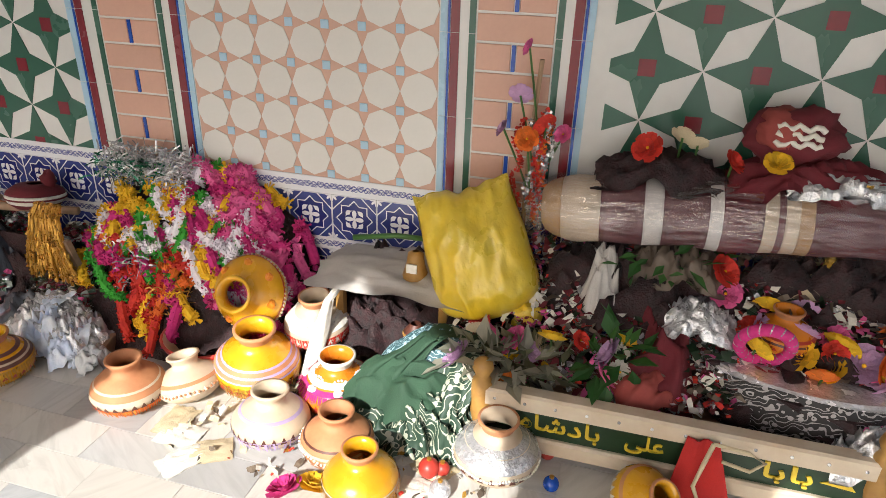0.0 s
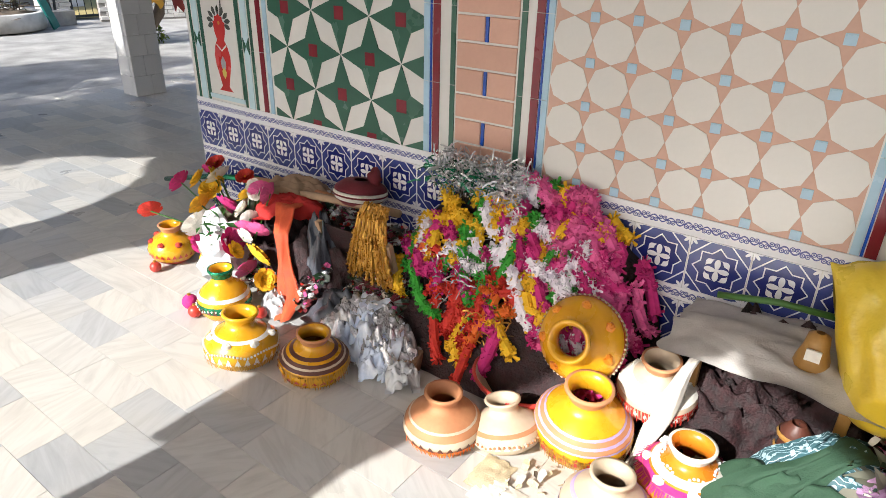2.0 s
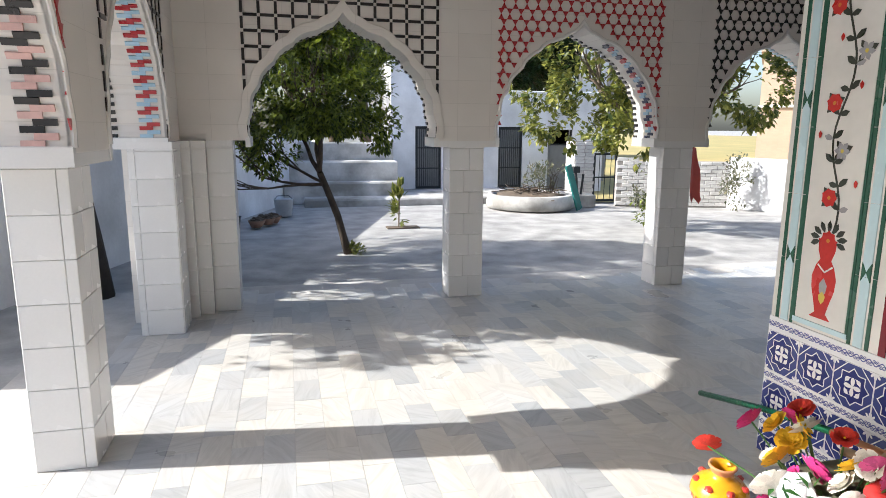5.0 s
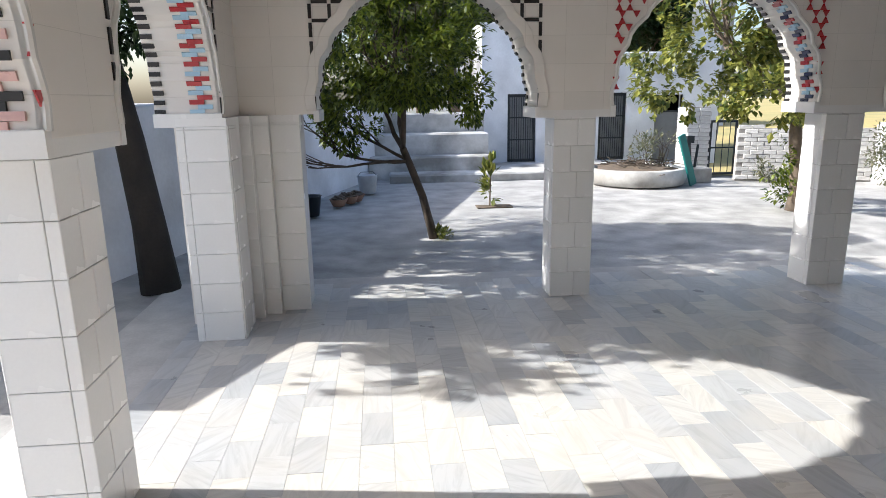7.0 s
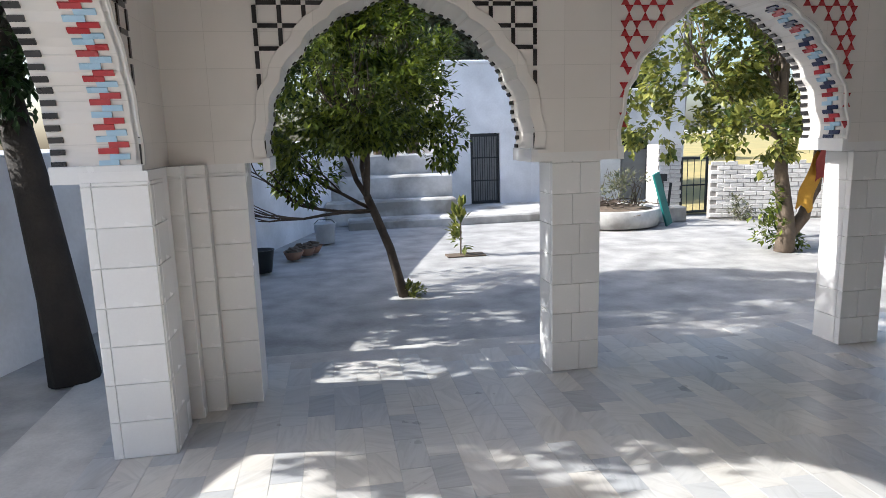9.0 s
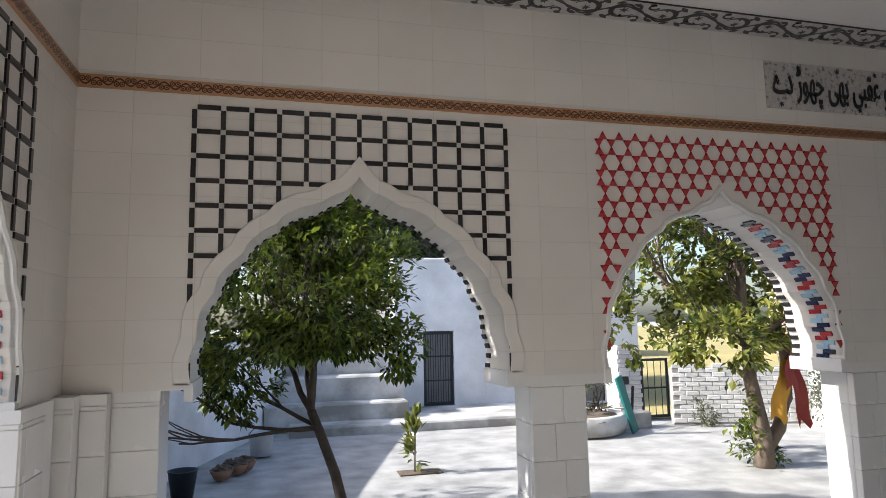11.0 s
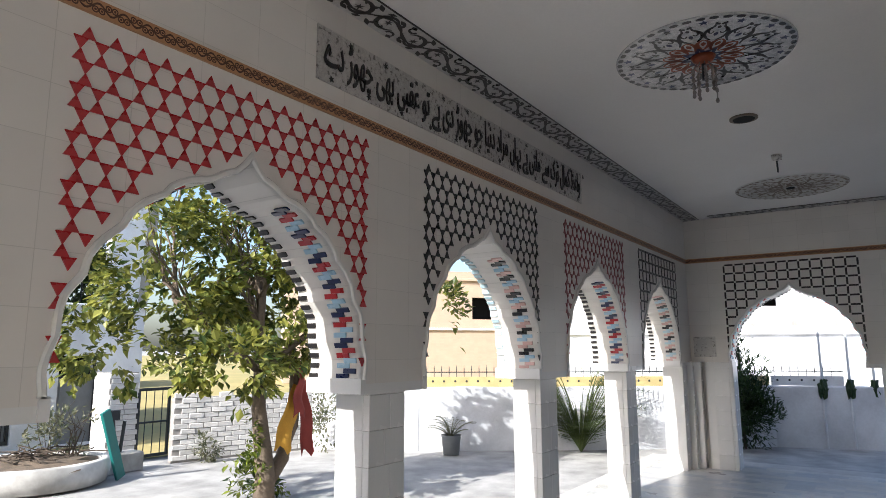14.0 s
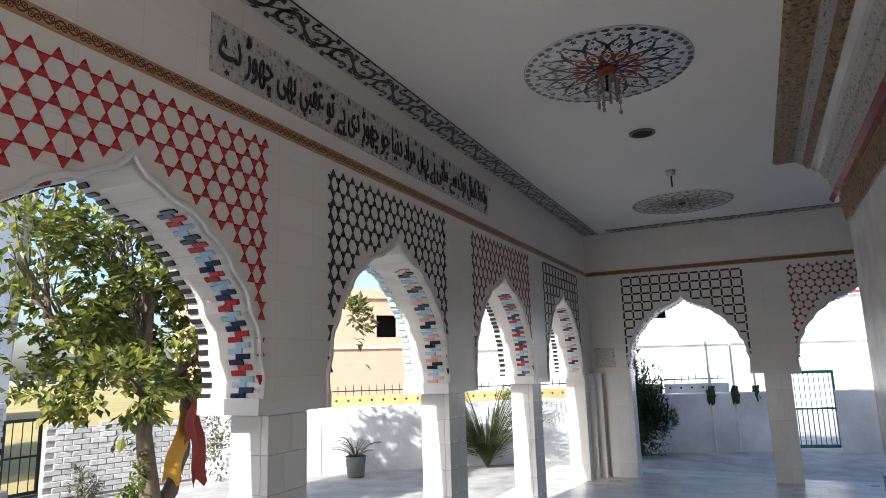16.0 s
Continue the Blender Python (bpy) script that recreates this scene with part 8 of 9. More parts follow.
trailing("blue_cloth", [(2.22, 1.28, 0.30), (2.17, 1.33, 0.33), (2.10, 1.42, 0.26), (2.05, 1.52, 0.12)], 0.09, BLUECLOTH, "blue green checked cloth edge behind the green one", 44, "cloth", 11)
trailing("blue_plastic", [(2.13, 2.96, 0.20), (2.04, 2.94, 0.19), (1.97, 2.92, 0.11), (1.93, 2.90, 0.02)], 0.13, BLUEPLASTIC, "torn blue and white printed plastic over the foil", 45, "plastic", 11)
trailing("blue_plastic", [(2.08, 2.80, 0.16), (2.00, 2.78, 0.13), (1.95, 2.76, 0.05), (1.92, 2.75, 0.01)], 0.09, BLUEPLASTIC, "torn blue and white printed plastic strip", 46, "plastic", 11)
trailing("white_ribbon", [(2.26, 1.72, 0.40), (2.17, 1.74, 0.36), (2.13, 1.77, 0.22), (2.10, 1.80, 0.10), (2.05, 1.82, 0.02)], 0.07, WHITEPET, "white cloth strip hanging from the stool", 34, "cloth")


def litter(box, count, size, mat, label, seed, lie=None, name="petal_litter"):
    """Loose curled scraps lying over the cloths and between the pots."""
    rng = random.Random(seed)
    shape = Shape()
    x0, y0, z0, x1, y1, z1 = box
    for _ in range(count):
        t = rng.random()
        p = Vector((x0 + (x1 - x0) * t, rng.uniform(y0, y1), z0 + (z1 - z0) * t + rng.uniform(-0.02, 0.03)))
        p.z = max(p.z, 0.008)
        a = Vector((rng.gauss(0, 1), rng.gauss(0, 1), rng.gauss(0, 0.6))).normalized()
        b = a.cross(Vector((rng.uniform(-1, 1), rng.uniform(-1, 1), 1))).normalized()
        c = a.cross(b)
        k = size * rng.uniform(0.4, 1.3)
        shape.add([p - a * k - b * k * 0.5, p - a * k + b * k * 0.4 + c * k * 0.3, p + b * k * 0.6 + c * k * 0.1, p + a * k + b * k * 0.3 + c * k * 0.4, p + a * k * 0.9 - b * k * 0.5, p - b * k * 0.55 - c * k * 0.2], [(0, 1, 2, 5), (5, 2, 3, 4)])
    return solid(name, shape, mat, label, "litter", kind="stuff")


HEAPS = ((2.10, 0.30, 0.22, 2.46, 1.25, 0.62), (2.12, -0.55, 0.30, 2.50, 0.40, 0.66), (2.05, 3.30, 0.05, 2.45, 3.75, 0.40), (2.08, 2.84, 0.10, 2.45, 3.15, 0.36))
seed = 700
for box in HEAPS:
    for mat, word, count, size in ((REDCH, "red", 60, 0.020), (SILVERFOIL, "silver foil", 170, 0.018), (MAROONCLOTH, "dark maroon", 140, 0.028), (PINKCH, "faded pink", 80, 0.018), (BRONZE, "brown foil", 110, 0.026), (WHITEPET, "dull white", 110, 0.024), (BOARDGREEN, "dark green", 80, 0.03)):
        litter(box, int(count * 2.3), size * 0.85, mat, "loose %s scraps and petals on the heap" % word, seed)
        seed += 1
for mat, word, count in ((CREAMCLOTH, "cream paper", 60), (WHITEPET, "white", 60), (REDCH, "red", 40), (GOLDFOIL, "gold foil", 60), (SOIL, "straw", 90)):
    litter((1.62, 0.95, 0.0, 2.2, 2.1, 0.04), count, 0.016, mat, "loose %s scraps between the pots" % word, seed)
    seed += 1
more = random.Random(77)
for k in range(22):
    t = more.random()
    flower(1.98 + 0.22 * t, more.uniform(3.62, 4.16), 0.10 + 0.36 * t + more.uniform(-0.04, 0.04), more.uniform(0.036, 0.05), more.choice(("white", "yellow", "red", "pink", "white", "yellow", "rose")), (more.uniform(-30, 30), more.uniform(-75, -45)), (2.22, 3.90, 0.06), "in the vase cluster")
for k in range(14):
    t = more.random()
    flower(2.06 + 0.16 * t, more.uniform(0.62, 1.24), 0.22 + 0.16 * t, more.uniform(0.026, 0.04), more.choice(("lilac", "white", "rose", "cream", "yellow", "red")), (more.uniform(-30, 30), more.uniform(-75, -45)), None, "behind the cradle rail")
for k in range(16):
    t = more.random()
    flower(2.14 + 0.22 * t, more.uniform(-0.22, 0.28), 0.40 + 0.12 * t, more.uniform(0.03, 0.05), more.choice(("lilac", "yellow", "rose", "orange", "yellow", "red")), (more.uniform(-30, 30), more.uniform(-75, -40)), None, "heaped in the basket")

# yellow bag
bag = thing("plastic_bag", pose(2.35, 1.21, 0.56, -20, 14, 6), "stuffed yellow polythene bag leaning on the wall", "bag")
s, n = Shape(), 48
for side in (-1, 1):
    for j in range(n + 1):
        for i in range(n + 1):
            u, v = 2 * i / n - 1, 2 * j / n - 1
            full = max(0.0, (1 - abs(u) ** 2.6) * (1 - abs(v) ** 2.6)) ** 0.5
            q = Vector((u * 2.2 + 0.5 * v, v * 1.5, side))
            crease = 0.018 * noise.noise(q * 0.9) + (1 - 2.4 * abs(noise.noise(q * 1.5))) * 0.012 + (1 - 2.4 * abs(noise.noise(q * 4.0))) * 0.003
            spread = (0.19 - 0.015 * v) * (1 - 0.16 * max(0.0, -v) ** 3) * (1 - 0.05 * max(0.0, v) ** 4 * (1 - abs(u))) * (1 + 0.06 * noise.noise((v * 2.3, side, 5.0)))
            top = 0.030 * noise.noise((u * 3, 0.3, 2.0)) * max(0.0, v) ** 3 + 0.07 * u * u * max(0.0, -v) ** 3
            s.v.append((side * (0.145 * (1 - 0.25 * v) * full) + crease * (0.25 + full) * side, u * spread, v * 0.245 * (1 + 0.07 * abs(u * v) ** 3) + top))
w = (n + 1) ** 2
for j in range(n):
    for i in range(n):
        k = j * (n + 1) + i
        s.f += [(k, k + n + 1, k + n + 2, k + 1), (w + k, w + k + 1, w + k + n + 2, w + k + n + 1)]
part("bag_body", s, BAGYELLOW, bag, smooth=True)
part("knot", Shape().blob((-0.05, -0.12, -0.24), (0.05, 0.05, 0.04), 3, 0.5, 18, 12), BAGYELLOW, bag, smooth=True)

# stool
stool = thing("stool", pose(2.42, 1.53, 0), "low wooden stool with yellow legs under a grey sheet", "stool")
for x in (-0.12, 0.12):
    for y in (-0.21, 0.21):
        part("leg", Shape().box(x - 0.016, y - 0.016, 0, x + 0.016, y + 0.016, 0.385), WOOD, stool)
part("seat_board", Shape().slab(-0.14, -0.24, 0.385, 0.14, 0.24, 0.405, 0.004), WOOD, stool)
sheet = drape("sheet", (2.40, 1.52, 0.408), (0.20, 0.29, 0.05), GREYSHEET, "dusty grey white sheet spread on the stool", 33, 2.0, 0, 0.5)
peg = thing("wooden_peg", pose(2.32, 1.44, 0.43), "small turned yellow wooden peg with a paper tag", "peg")
shell("turning", peg, WOOD, [(0.045, 0), (0.05, 0.02), (0.035, 0.07), (0.03, 0.11), (0.012, 0.12)], 14)
part("tag", Shape().box(-0.052, -0.02, 0.05, -0.045, 0.02, 0.085), WHITEPET, peg)
toy = thing("carved_post", pose(2.27, 1.42, 0.0), "striped brown turned post under the stool", "post")
shell("turning", toy, BROWNPAINT, [(0.045, 0), (0.05, 0.06), (0.035, 0.09), (0.05, 0.14), (0.038, 0.2), (0.045, 0.24), (0.02, 0.27)], 16)
for z in (0.03, 0.11, 0.17, 0.22):
    shell("ring", toy, WOOD, [(0.05, z), (0.052, z + 0.008), (0.048, z + 0.016)], 16)

# lettered frame
cot = thing("cradle", pose(2.0, 0.5, 0), "low painted cradle with lettered green side boards", "cradle")
part("top_rail", Shape().slab(-0.03, -0.62, 0.20, 0.03, 0.60, 0.262, 0.008), CREAMPOT, cot, "white painted rail")
part("side_board", Shape().box(-0.012, -0.60, 0.095, 0.012, 0.58, 0.20), BOARDGREEN, cot, "dark green lettered board")
part("lower_rail", Shape().slab(-0.03, -0.62, 0.04, 0.03, 0.60, 0.095, 0.008), CREAMPOT, cot, "white painted rail")
part("deck", Shape().box(0.03, -0.60, 0.10, 0.50, 0.58, 0.13), RAWWOOD, cot)
for y in (-0.60, 0.60):
    leg = part("leg", Shape().lathe([(0.03, 0), (0.034, 0.04), (0.026, 0.1), (0.036, 0.15), (0.036, 0.27), (0.022, 0.29), (0.036, 0.32), (0.03, 0.345), (0.01, 0.36)], 16), WOOD, cot, smooth=True)
    leg.location = (0, y, 0)
lay_w = Matrix.Rotation(radians(-90), 4, "Z")
for words, y, w in (("بادشاہ", 0.33, 0.26), ("علی", 0.06, 0.12), ("بابا", -0.36, 0.14)):
    t = part("board_text", lettering(words, w, 0.075, YELLOWTEXT), None, cot)
    t.matrix_basis = Matrix.Translation((-0.0145, y, 0.148)) @ lay_w
part("painted_flame", Shape().prism([(-0.05, 0.0), (0.05, -0.01), (0.03, 0.012), (0.045, 0.03), (0.01, 0.015), (0.005, 0.04), (-0.02, 0.012)], -0.002, 0.002, Matrix.Translation((-0.014, -0.50, 0.145)) @ lay_w), YELLOWTEXT, cot)
for k in range(12):
    part("stud", Shape().blob((-0.031, -0.55 + 0.1 * k, 0.23), (0.004, 0.006, 0.006), k, 0, 6, 4), SILVERFOIL, cot)
flag = thing("red_scarf", pose(1.955, 0.40, 0.24, 0, 4, 90), "red scarf with a cream ribbon hanging over the cradle", "scarf")
hs = Shape()
for d in (0, 0.004):
    hs.v += [((i / 6 - 0.5) * (0.09 + 0.11 * j / 10), d + 0.012 * math.sin(i * 1.9) + 0.004 * j, -0.236 * j / 10) for j in range(11) for i in range(7)]
for j in range(10):
    for i in range(6):
        a = j * 7 + i
        hs.f += [(a, a + 1, a + 8, a + 7), (77 + a, 77 + a + 7, 77 + a + 8, 77 + a + 1)]
part("cloth", hs, REDSCARF, flag, smooth=True)
part("ribbon", Shape().tube([(-0.02, 0.05, 0.03), (0.0, 0.045, -0.06), (0.02, 0.05, -0.14), (-0.01, 0.06, -0.22)], 0.007, 6).tube([(-0.02, 0.05, 0.03), (-0.12, 0.03, 0.0), (-0.17, 0.03, -0.03), (-0.13, 0.04, -0.06), (-0.05, 0.05, -0.03)], 0.006, 6), CREAMCLOTH, flag, smooth=True)

# basket
basket = thing("basket", pose(2.30, 0.06, 0.13), "oval basket wrapped in black and silver floral paper", "basket")
part("wrapped_side", Shape().lathe([(0.80, 0.0), (0.90, 0.04), (0.97, 0.12), (1.0, 0.24), (0.97, 0.245), (0.92, 0.14), (0.8, 0.06)], 40, Matrix.Diagonal((0.23, 0.36, 1.0, 1))), BASKETWRAP, basket, smooth=True)
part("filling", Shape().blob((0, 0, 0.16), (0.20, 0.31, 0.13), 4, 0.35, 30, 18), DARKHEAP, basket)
part("rim_paper", Shape().lathe([(0.985, 0.225), (1.015, 0.24), (0.97, 0.25)], 40, Matrix.Diagonal((0.23, 0.36, 1.0, 1)), 0.02), SILVERFOIL, basket)
ring = thing("bangle", pose(2.20, 0.24, 0.46, 0, 70, 0), "bright pink cord ring wound with silver thread", "ring")
part("hoop", Shape().tube([(0.075 * math.cos(k * math.pi / 12), 0.075 * math.sin(k * math.pi / 12), 0) for k in range(25)], 0.02, 10), MAGENTA, ring, smooth=True)
for k in range(16):
    a = 2 * math.pi * k / 16
    part("thread", Shape().lathe([(0.0205, -0.002), (0.0212, 0), (0.0205, 0.002)], 10, Matrix.Translation((0.075 * math.cos(a), 0.075 * math.sin(a), 0)) @ Matrix.Rotation(a, 4, "Z") @ Matrix.Rotation(radians(70), 4, "X")), SILVERFOIL, ring)
stick = thing("gold_stick", pose(2.42, 0.08, 0.55, 6, -6, 0), "stick wrapped in gold foil standing in cream cloth", "stick")
part("rod", Shape().tube([(0, 0, 0), (0, 0, 0.42)], 0.016, 10), GOLDSTICK, stick, smooth=True)

# rolled blanket in plastic
STRIPES = {"maroon": cloth_mat("maroon_weave", (0.13, 0.04, 0.05)), "cream": cloth_mat("cream_weave", (0.58, 0.47, 0.36)), "tan": cloth_mat("tan_weave", (0.42, 0.26, 0.13)), "white": cloth_mat("white_weave", (0.66, 0.62, 0.60))}
roll = thing("rolled_blanket", pose(2.43, 1.0, 0.75, 0, 0, 0), "rolled striped blanket in a clear plastic bag", "blanket")
way = Vector((0, -1.32, 0.10))
turn_roll = way.to_track_quat("Z", "Y").to_matrix().to_4x4()
for a, b, key in ((0.0, 0.07, "tan"), (0.07, 0.20, "cream"), (0.20, 0.34, "maroon"), (0.34, 0.40, "white"), (0.40, 0.54, "maroon"), (0.54, 0.58, "white"), (0.58, 0.70, "maroon"), (0.70, 0.74, "cream"), (0.74, 0.76, "maroon"), (0.76, 0.80, "cream"), (0.80, 0.84, "tan"), (0.84, 1.32, "maroon")):
    prof = []
    for i in range(7):
        z = a + (b - a) * i / 6
        e = 0.55 + 0.45 * min(1, z / 0.12) ** 0.5
        prof.append((0.118 * e * (1 + 0.03 * math.sin(z * 23)), z))
    part("stripe", Shape().lathe(prof, 26, turn_roll, 0.03), STRIPES[key], roll, smooth=True)
FILM = bpy.data.materials.new("clear_plastic_film")
FILM.use_nodes = True
fn = FILM.node_tree.nodes
glossy, clear, mixer, rough_film = fn.new("ShaderNodeBsdfGlossy"), fn.new("ShaderNodeBsdfTransparent"), fn.new("ShaderNodeMixShader"), fn.new("ShaderNodeTexNoise")
glossy.inputs["Roughness"].default_value = 0.22
glossy.inputs["Color"].default_value = (0.8, 0.8, 0.8, 1)
mixer.inputs[0].default_value = 0.13
rough_film.inputs["Scale"].default_value = 14
film_bump = fn.new("ShaderNodeBump")
film_bump.inputs["Strength"].default_value, film_bump.inputs["Distance"].default_value = 0.8, 0.02
FILM.node_tree.links.new(rough_film.outputs[0], film_bump.inputs["Height"])
FILM.node_tree.links.new(film_bump.outputs[0], glossy.inputs["Normal"])
FILM.node_tree.links.new(clear.outputs[0], mixer.inputs[1])
FILM.node_tree.links.new(glossy.outputs[0], mixer.inputs[2])
FILM.node_tree.links.new(mixer.outputs[0], fn["Material Output"].inputs[0])
part("film", Shape().lathe([(0.02, -0.10), (0.07, -0.05), (0.125, 0.05), (0.13, 0.4), (0.132, 0.8), (0.13, 1.34)], 30, turn_roll, 0.06), FILM, roll, "clear crinkled plastic film", True)
bundle = thing("cloth_bundle", pose(2.45, 0.25, 1.07, 0, 0, 0) @ Matrix.Diagonal((0.82, 0.82, 0.82, 1)), "dark red velvet bundle with white braid", "bundle")
part("body", Shape().blob((0, 0, 0), (0.10, 0.17, 0.115), 6, 0.18, 26, 18), MAROONCLOTH, bundle, smooth=True)
part("red_side", Shape().blob((-0.03, 0.06, 0.03), (0.085, 0.09, 0.085), 7, 0.15, 20, 14), RED_CLOTH, bundle, smooth=True)
for k in range(3):
    part("braid", Shape().tube([(-0.10 - 0.004 * math.sin(i * 1.3), 0.09 - 0.018 * i, 0.055 - 0.03 * k + 0.010 * math.sin(i * 1.9 + k)) for i in range(10)], 0.011, 7), WHITEPET, bundle, smooth=True)
drape("foil_scrap", (2.40, 0.10, 0.90), (0.06, 0.14, 0.07), SILVERFOIL, "silver and gold foil scrap on the blanket", 60, 4.0, 0, 0.6, "foil")
drape("dark_cloth", (2.44, 0.62, 0.86), (0.09, 0.20, 0.12), DARKHEAP, "dark cloth with wilted flowers on the blanket", 61, 3.0, 0, 0.5)
drape("dark_cloth", (2.44, 0.18, 0.88), (0.10, 0.22, 0.12), MAROONCLOTH, "dark maroon cloth under the velvet bundle", 62, 3.0, 0, 0.5)

# hanging garland bunch
bunch = thing("garland_bunch", pose(2.50, 1.08, 0.62), "bunch of red bead and tinsel strings on a stick", "garland")
part("stick", Shape().tube([(0.03, 0, -0.6), (0.02, 0, 0.3), (0.0, -0.02, 0.62)], 0.009, 6), RAWWOOD, bunch)
rng = random.Random(8)
for k in range(9):
    y = rng.uniform(-0.09, 0.08)
    s = Shape()
    top, low = rng.uniform(0.35, 0.46), rng.uniform(-0.1, 0.12)
    path = [Vector((-0.03 + 0.012 * math.sin(i), y + 0.015 * math.sin(i * 0.5 + k), top + (low - top) * i / 26)) for i in range(27)]
    fluff(s, path, 0.012, rng, 7, 0.012)
    part("string", s, (REDCH, SILVERFOIL, REDCH, SILVERFOIL, ORANGECH)[k % 5], bunch)

# left group: picture frame, gold fringe, drum cushion, sticks
box_frame = thing("offering_box", pose(2.40, 3.16, 0.08, 0, -14, 0), "open wooden box with dark petals inside", "box")
part("side_post", Shape().slab(-0.11, 0.19, 0, -0.085, 0.215, 0.36, 0.003), RAWWOOD, box_frame)
part("side_post", Shape().slab(-0.11, -0.215, 0, -0.085, -0.19, 0.36, 0.003), RAWWOOD, box_frame)
part("bottom_rail", Shape().slab(-0.115, -0.25, -0.03, -0.08, 0.23, 0.0, 0.003), RAWWOOD, box_frame)
part("backing", Shape().box(-0.085, -0.19, 0, -0.078, 0.19, 0.34), DARKHEAP, box_frame)
gold_tassel = thing("gold_fringe", pose(2.27, 3.05, 0.50), "bunch of gold tinsel cords hanging down", "fringe")
rng = random.Random(12)
for k in range(46):
    y0 = rng.uniform(-0.13, 0.12)
    l = rng.uniform(0.22, 0.40)
    path = [Vector((-0.01 - 0.05 * math.sin(min(1, i / 5) * 1.57) - rng.uniform(0, 0.012), y0 * (0.5 + 0.6 * i / 12), 0.04 * (i < 3) - l * i / 12)) for i in range(13)]
    s = Shape()
    s.tube(path, 0.006, 5)
    fluff(s, path, 0.009, rng, 4, 0.010)
    part("cord", s, GOLDFOIL, gold_tassel)
drum = thing("cushion", pose(2.44, 3.32, 0.44, 0, 8, 0), "round maroon and white striped stuffed cushion", "cushion")
shell("maroon_top", drum, MAROONCLOTH, [(0.03, 0.10), (0.08, 0.095), (0.115, 0.07), (0.122, 0.055), (0.06, 0.08)], 26)
shell("white_side", drum, WHITEPET, [(0.08, 0.0), (0.115, 0.02), (0.125, 0.045), (0.122, 0.058), (0.11, 0.03)], 26)
shell("maroon_base", drum, MAROONCLOTH, [(0.03, -0.02), (0.09, -0.005), (0.112, 0.018), (0.08, 0.01)], 26)
shell("stripe", drum, MAROONCLOTH, [(0.1245, 0.036), (0.128, 0.040), (0.1262, 0.045)], 26)
part("ear", Shape().blob((0.02, -0.06, 0.115), (0.03, 0.03, 0.045), 2, 0.3, 12, 8), MAROONCLOTH, drum, smooth=True)
for k, (p, q, r, mat, lab) in enumerate((((2.56, 5.15, 0.10), (2.48, 4.1, 0.36), 0.016, GREENFOIL, "green wrapped stick leaning along the wall"), ((2.30, 3.95, 0.40), (2.40, 3.05, 0.46), 0.018, RAWWOOD, "bare pale stick lying on the heap"),
                                         ((2.45, 4.15, 0.36), (2.40, 3.45, 0.44), 0.014, CLAY, "peeled stick lying on the heap"), ((2.46, 1.75, 0.50), (2.50, 1.40, 0.52), 0.011, STEMGREEN, "thin green stick on the stool"))):
    st = thing("stick", pose(0, 0, 0), lab, "stick", "sticks on the heap")
    part("shaft", Shape().tube([p, ((p[0] + q[0]) / 2, (p[1] + q[1]) / 2, (p[2] + q[2]) / 2 + 0.015), q], r, 8), mat, st, smooth=True)
drape("brown_cloth", (2.38, 3.70, 0.36), (0.10, 0.16, 0.12), RAWWOOD, "brown twisted cloth on the heap", 63, 2.6, 30)
drape("red_cloth", (2.28, 3.62, 0.34), (0.07, 0.14, 0.10), REDSCARF, "dark red twisted cloth on the heap", 64, 2.6, 30)
tray = thing("wooden_tray", pose(2.15, 2.72, 0.0, 0, 0, 20), "broken wooden tray edge by the pots", "tray")
part("edge", Shape().slab(-0.14, -0.012, 0, 0.10, 0.012, 0.06, 0.003), RAWWOOD, tray)
part("edge", Shape().slab(-0.14, 0.012, 0, -0.116, 0.22, 0.06, 0.003), RAWWOOD, tray)
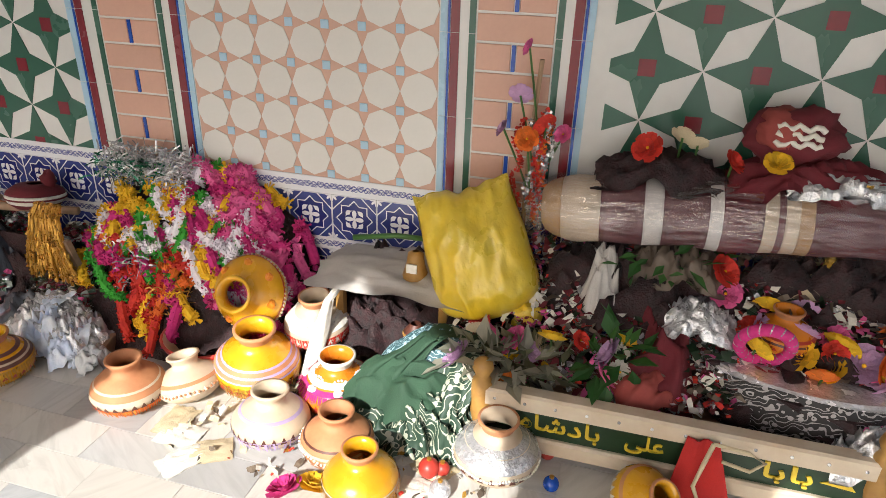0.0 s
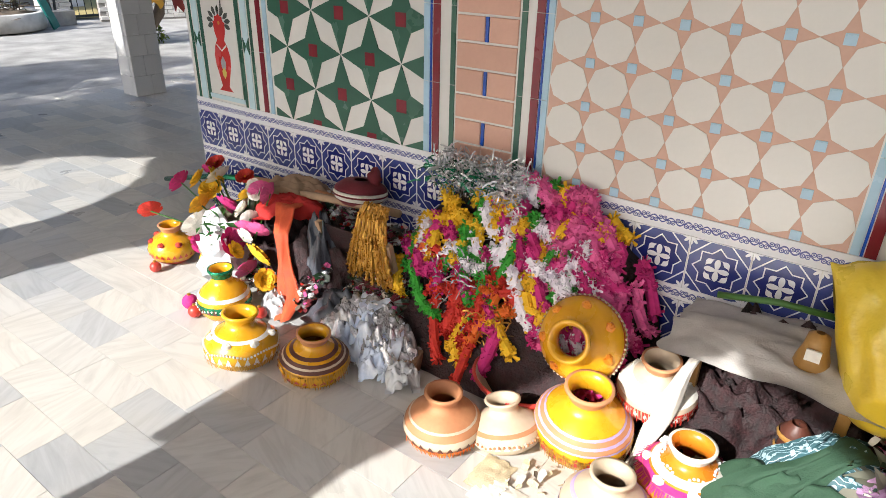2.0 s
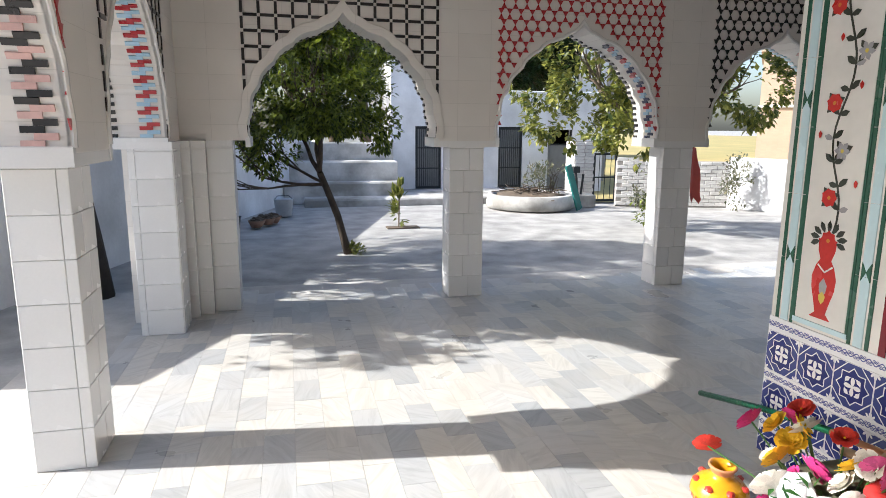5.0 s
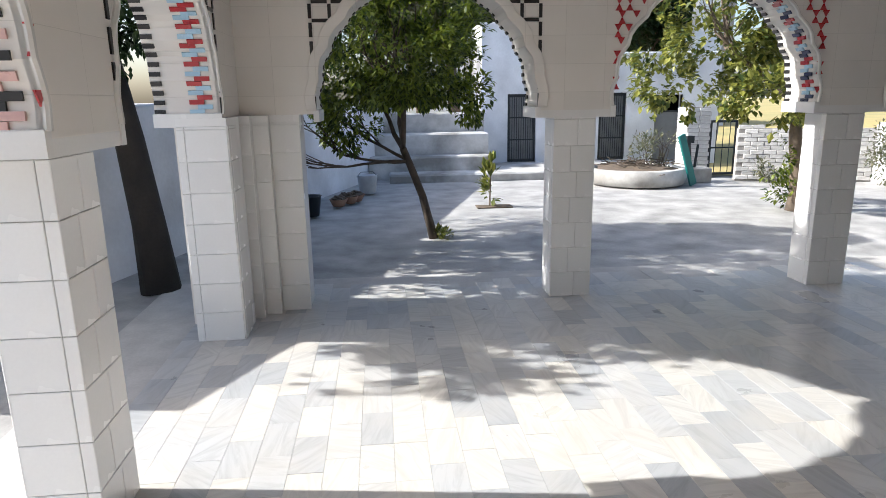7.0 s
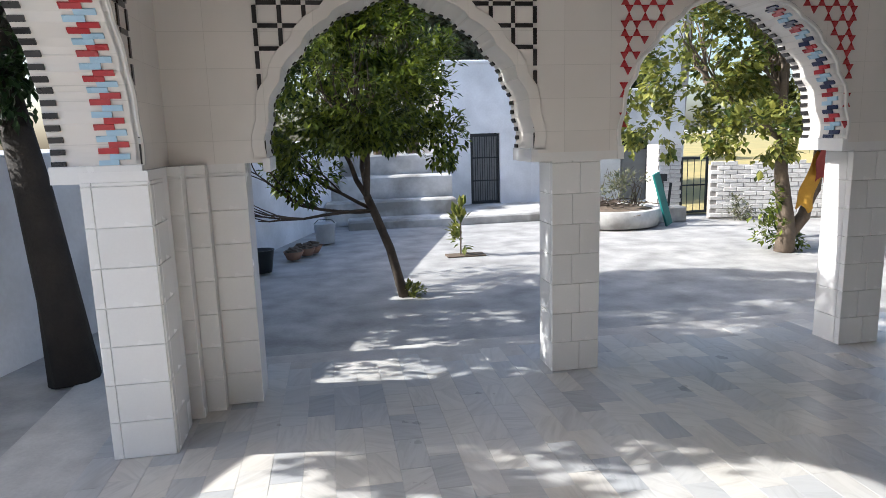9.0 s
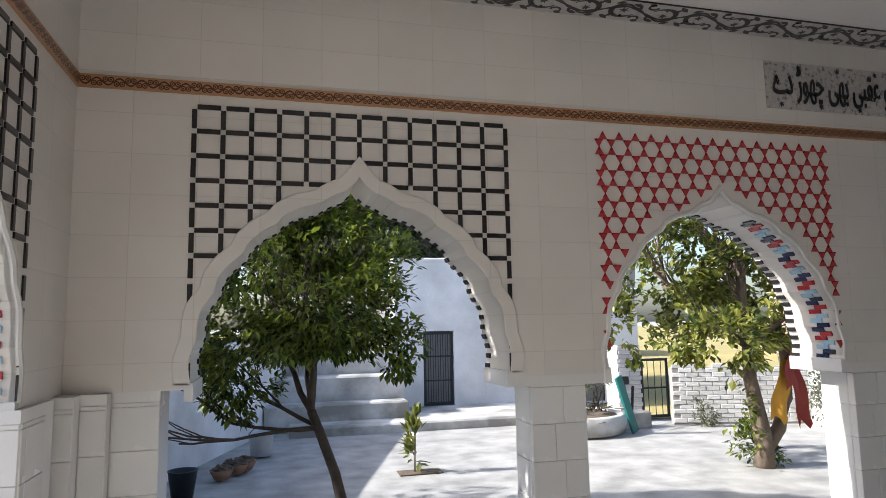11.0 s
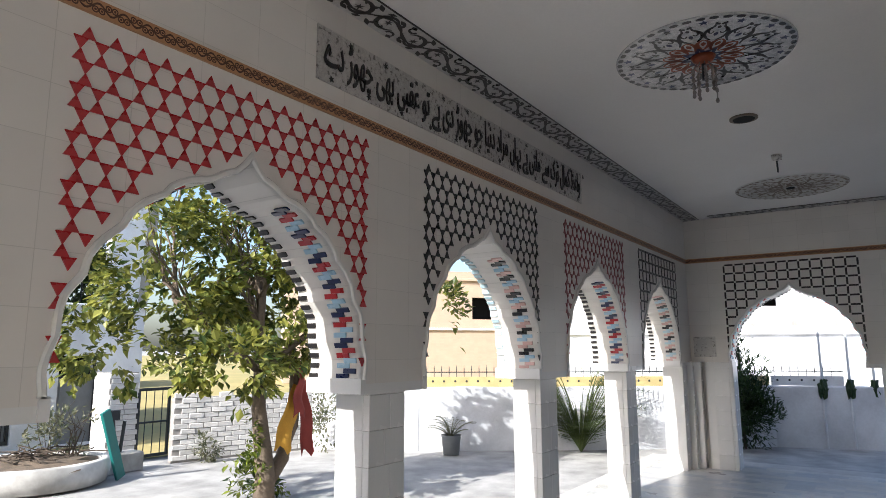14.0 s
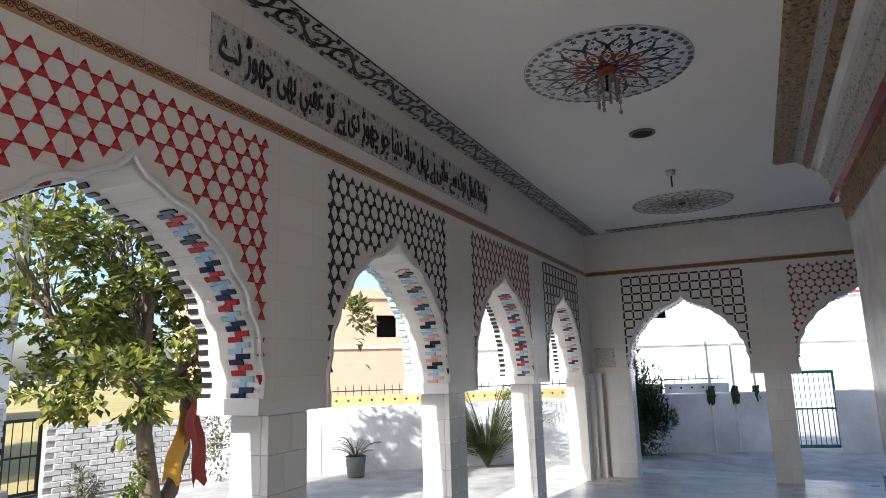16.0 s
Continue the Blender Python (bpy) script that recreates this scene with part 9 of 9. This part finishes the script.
for k, (x, y, r, mat) in enumerate(((1.80, 1.22, 0.035, REDPAINT), (1.72, 1.16, 0.035, SILVERFOIL), (1.84, 1.10, 0.022, SILVERFOIL), (2.0, 0.86, 0.028, REDPAINT), (1.86, 0.83, 0.026, ROYAL), (1.82, 1.18, 0.025, REDPAINT), (1.80, 3.78, 0.035, MAGENTA), (1.77, 3.70, 0.03, REDPAINT), (1.80, 3.48, 0.032, NAVY), (1.93, 3.46, 0.032, REDPAINT), (1.9, 4.22, 0.028, REDPAINT))):
    ball = thing("glass_ball", pose(x, y, r), "small shiny ornament ball on the floor", "ornament", "shiny balls")
    part("globe", Shape().blob((0, 0, 0), (r, r, r), k, 0.0, 16, 10), mat, ball, smooth=True)
    part("cap", Shape().lathe([(0.008, r - 0.002), (0.008, r + 0.006), (0.003, r + 0.008)], 8), GOLDFOIL, ball)

# ---- marble floor slabs, last ----
slab_w, slab_l = 0.155, 0.31
slab_mesh = Shape().slab(-slab_w / 2 + 0.0005, -slab_l / 2 + 0.0005, -0.012, slab_w / 2 - 0.0005, slab_l / 2 - 0.0005, 0.0, 0.0007).mesh("floor_slab", MARBLE)
rng = random.Random(77)
rest, made = Shape(), 0
col = 0
x = XW - 0.40
while x < XE + 0.4:
    xc = x + slab_w / 2
    y = YS - 0.4 + rng.choice((0.0, 0.1, 0.155, 0.2)) - 0.3
    while y < YN + 0.42:
        yc = y + slab_l / 2
        hidden = SX + 0.1 < xc < SX1 - 0.1 and SY0 + 0.2 < yc < SY1 - 0.2
        if not hidden:
            if -0.6 < xc < 2.6 and 3.75 < yc < 7.35:
                ob = part("floor_slab", slab_mesh, None, floor)
                ob.location = (xc, yc, rng.uniform(-0.0006, 0.0004))
                made += 1
            else:
                rest.slab(xc - slab_w / 2 + 0.0005, y + 0.0005, -0.012, xc + slab_w / 2 - 0.0005, y + slab_l - 0.0005, rng.uniform(-0.0006, 0.0004), 0.0007)
        y += slab_l
    x += slab_w
tagged(part("floor_slabs", rest, MARBLE_REST, floor), kind="stuff")
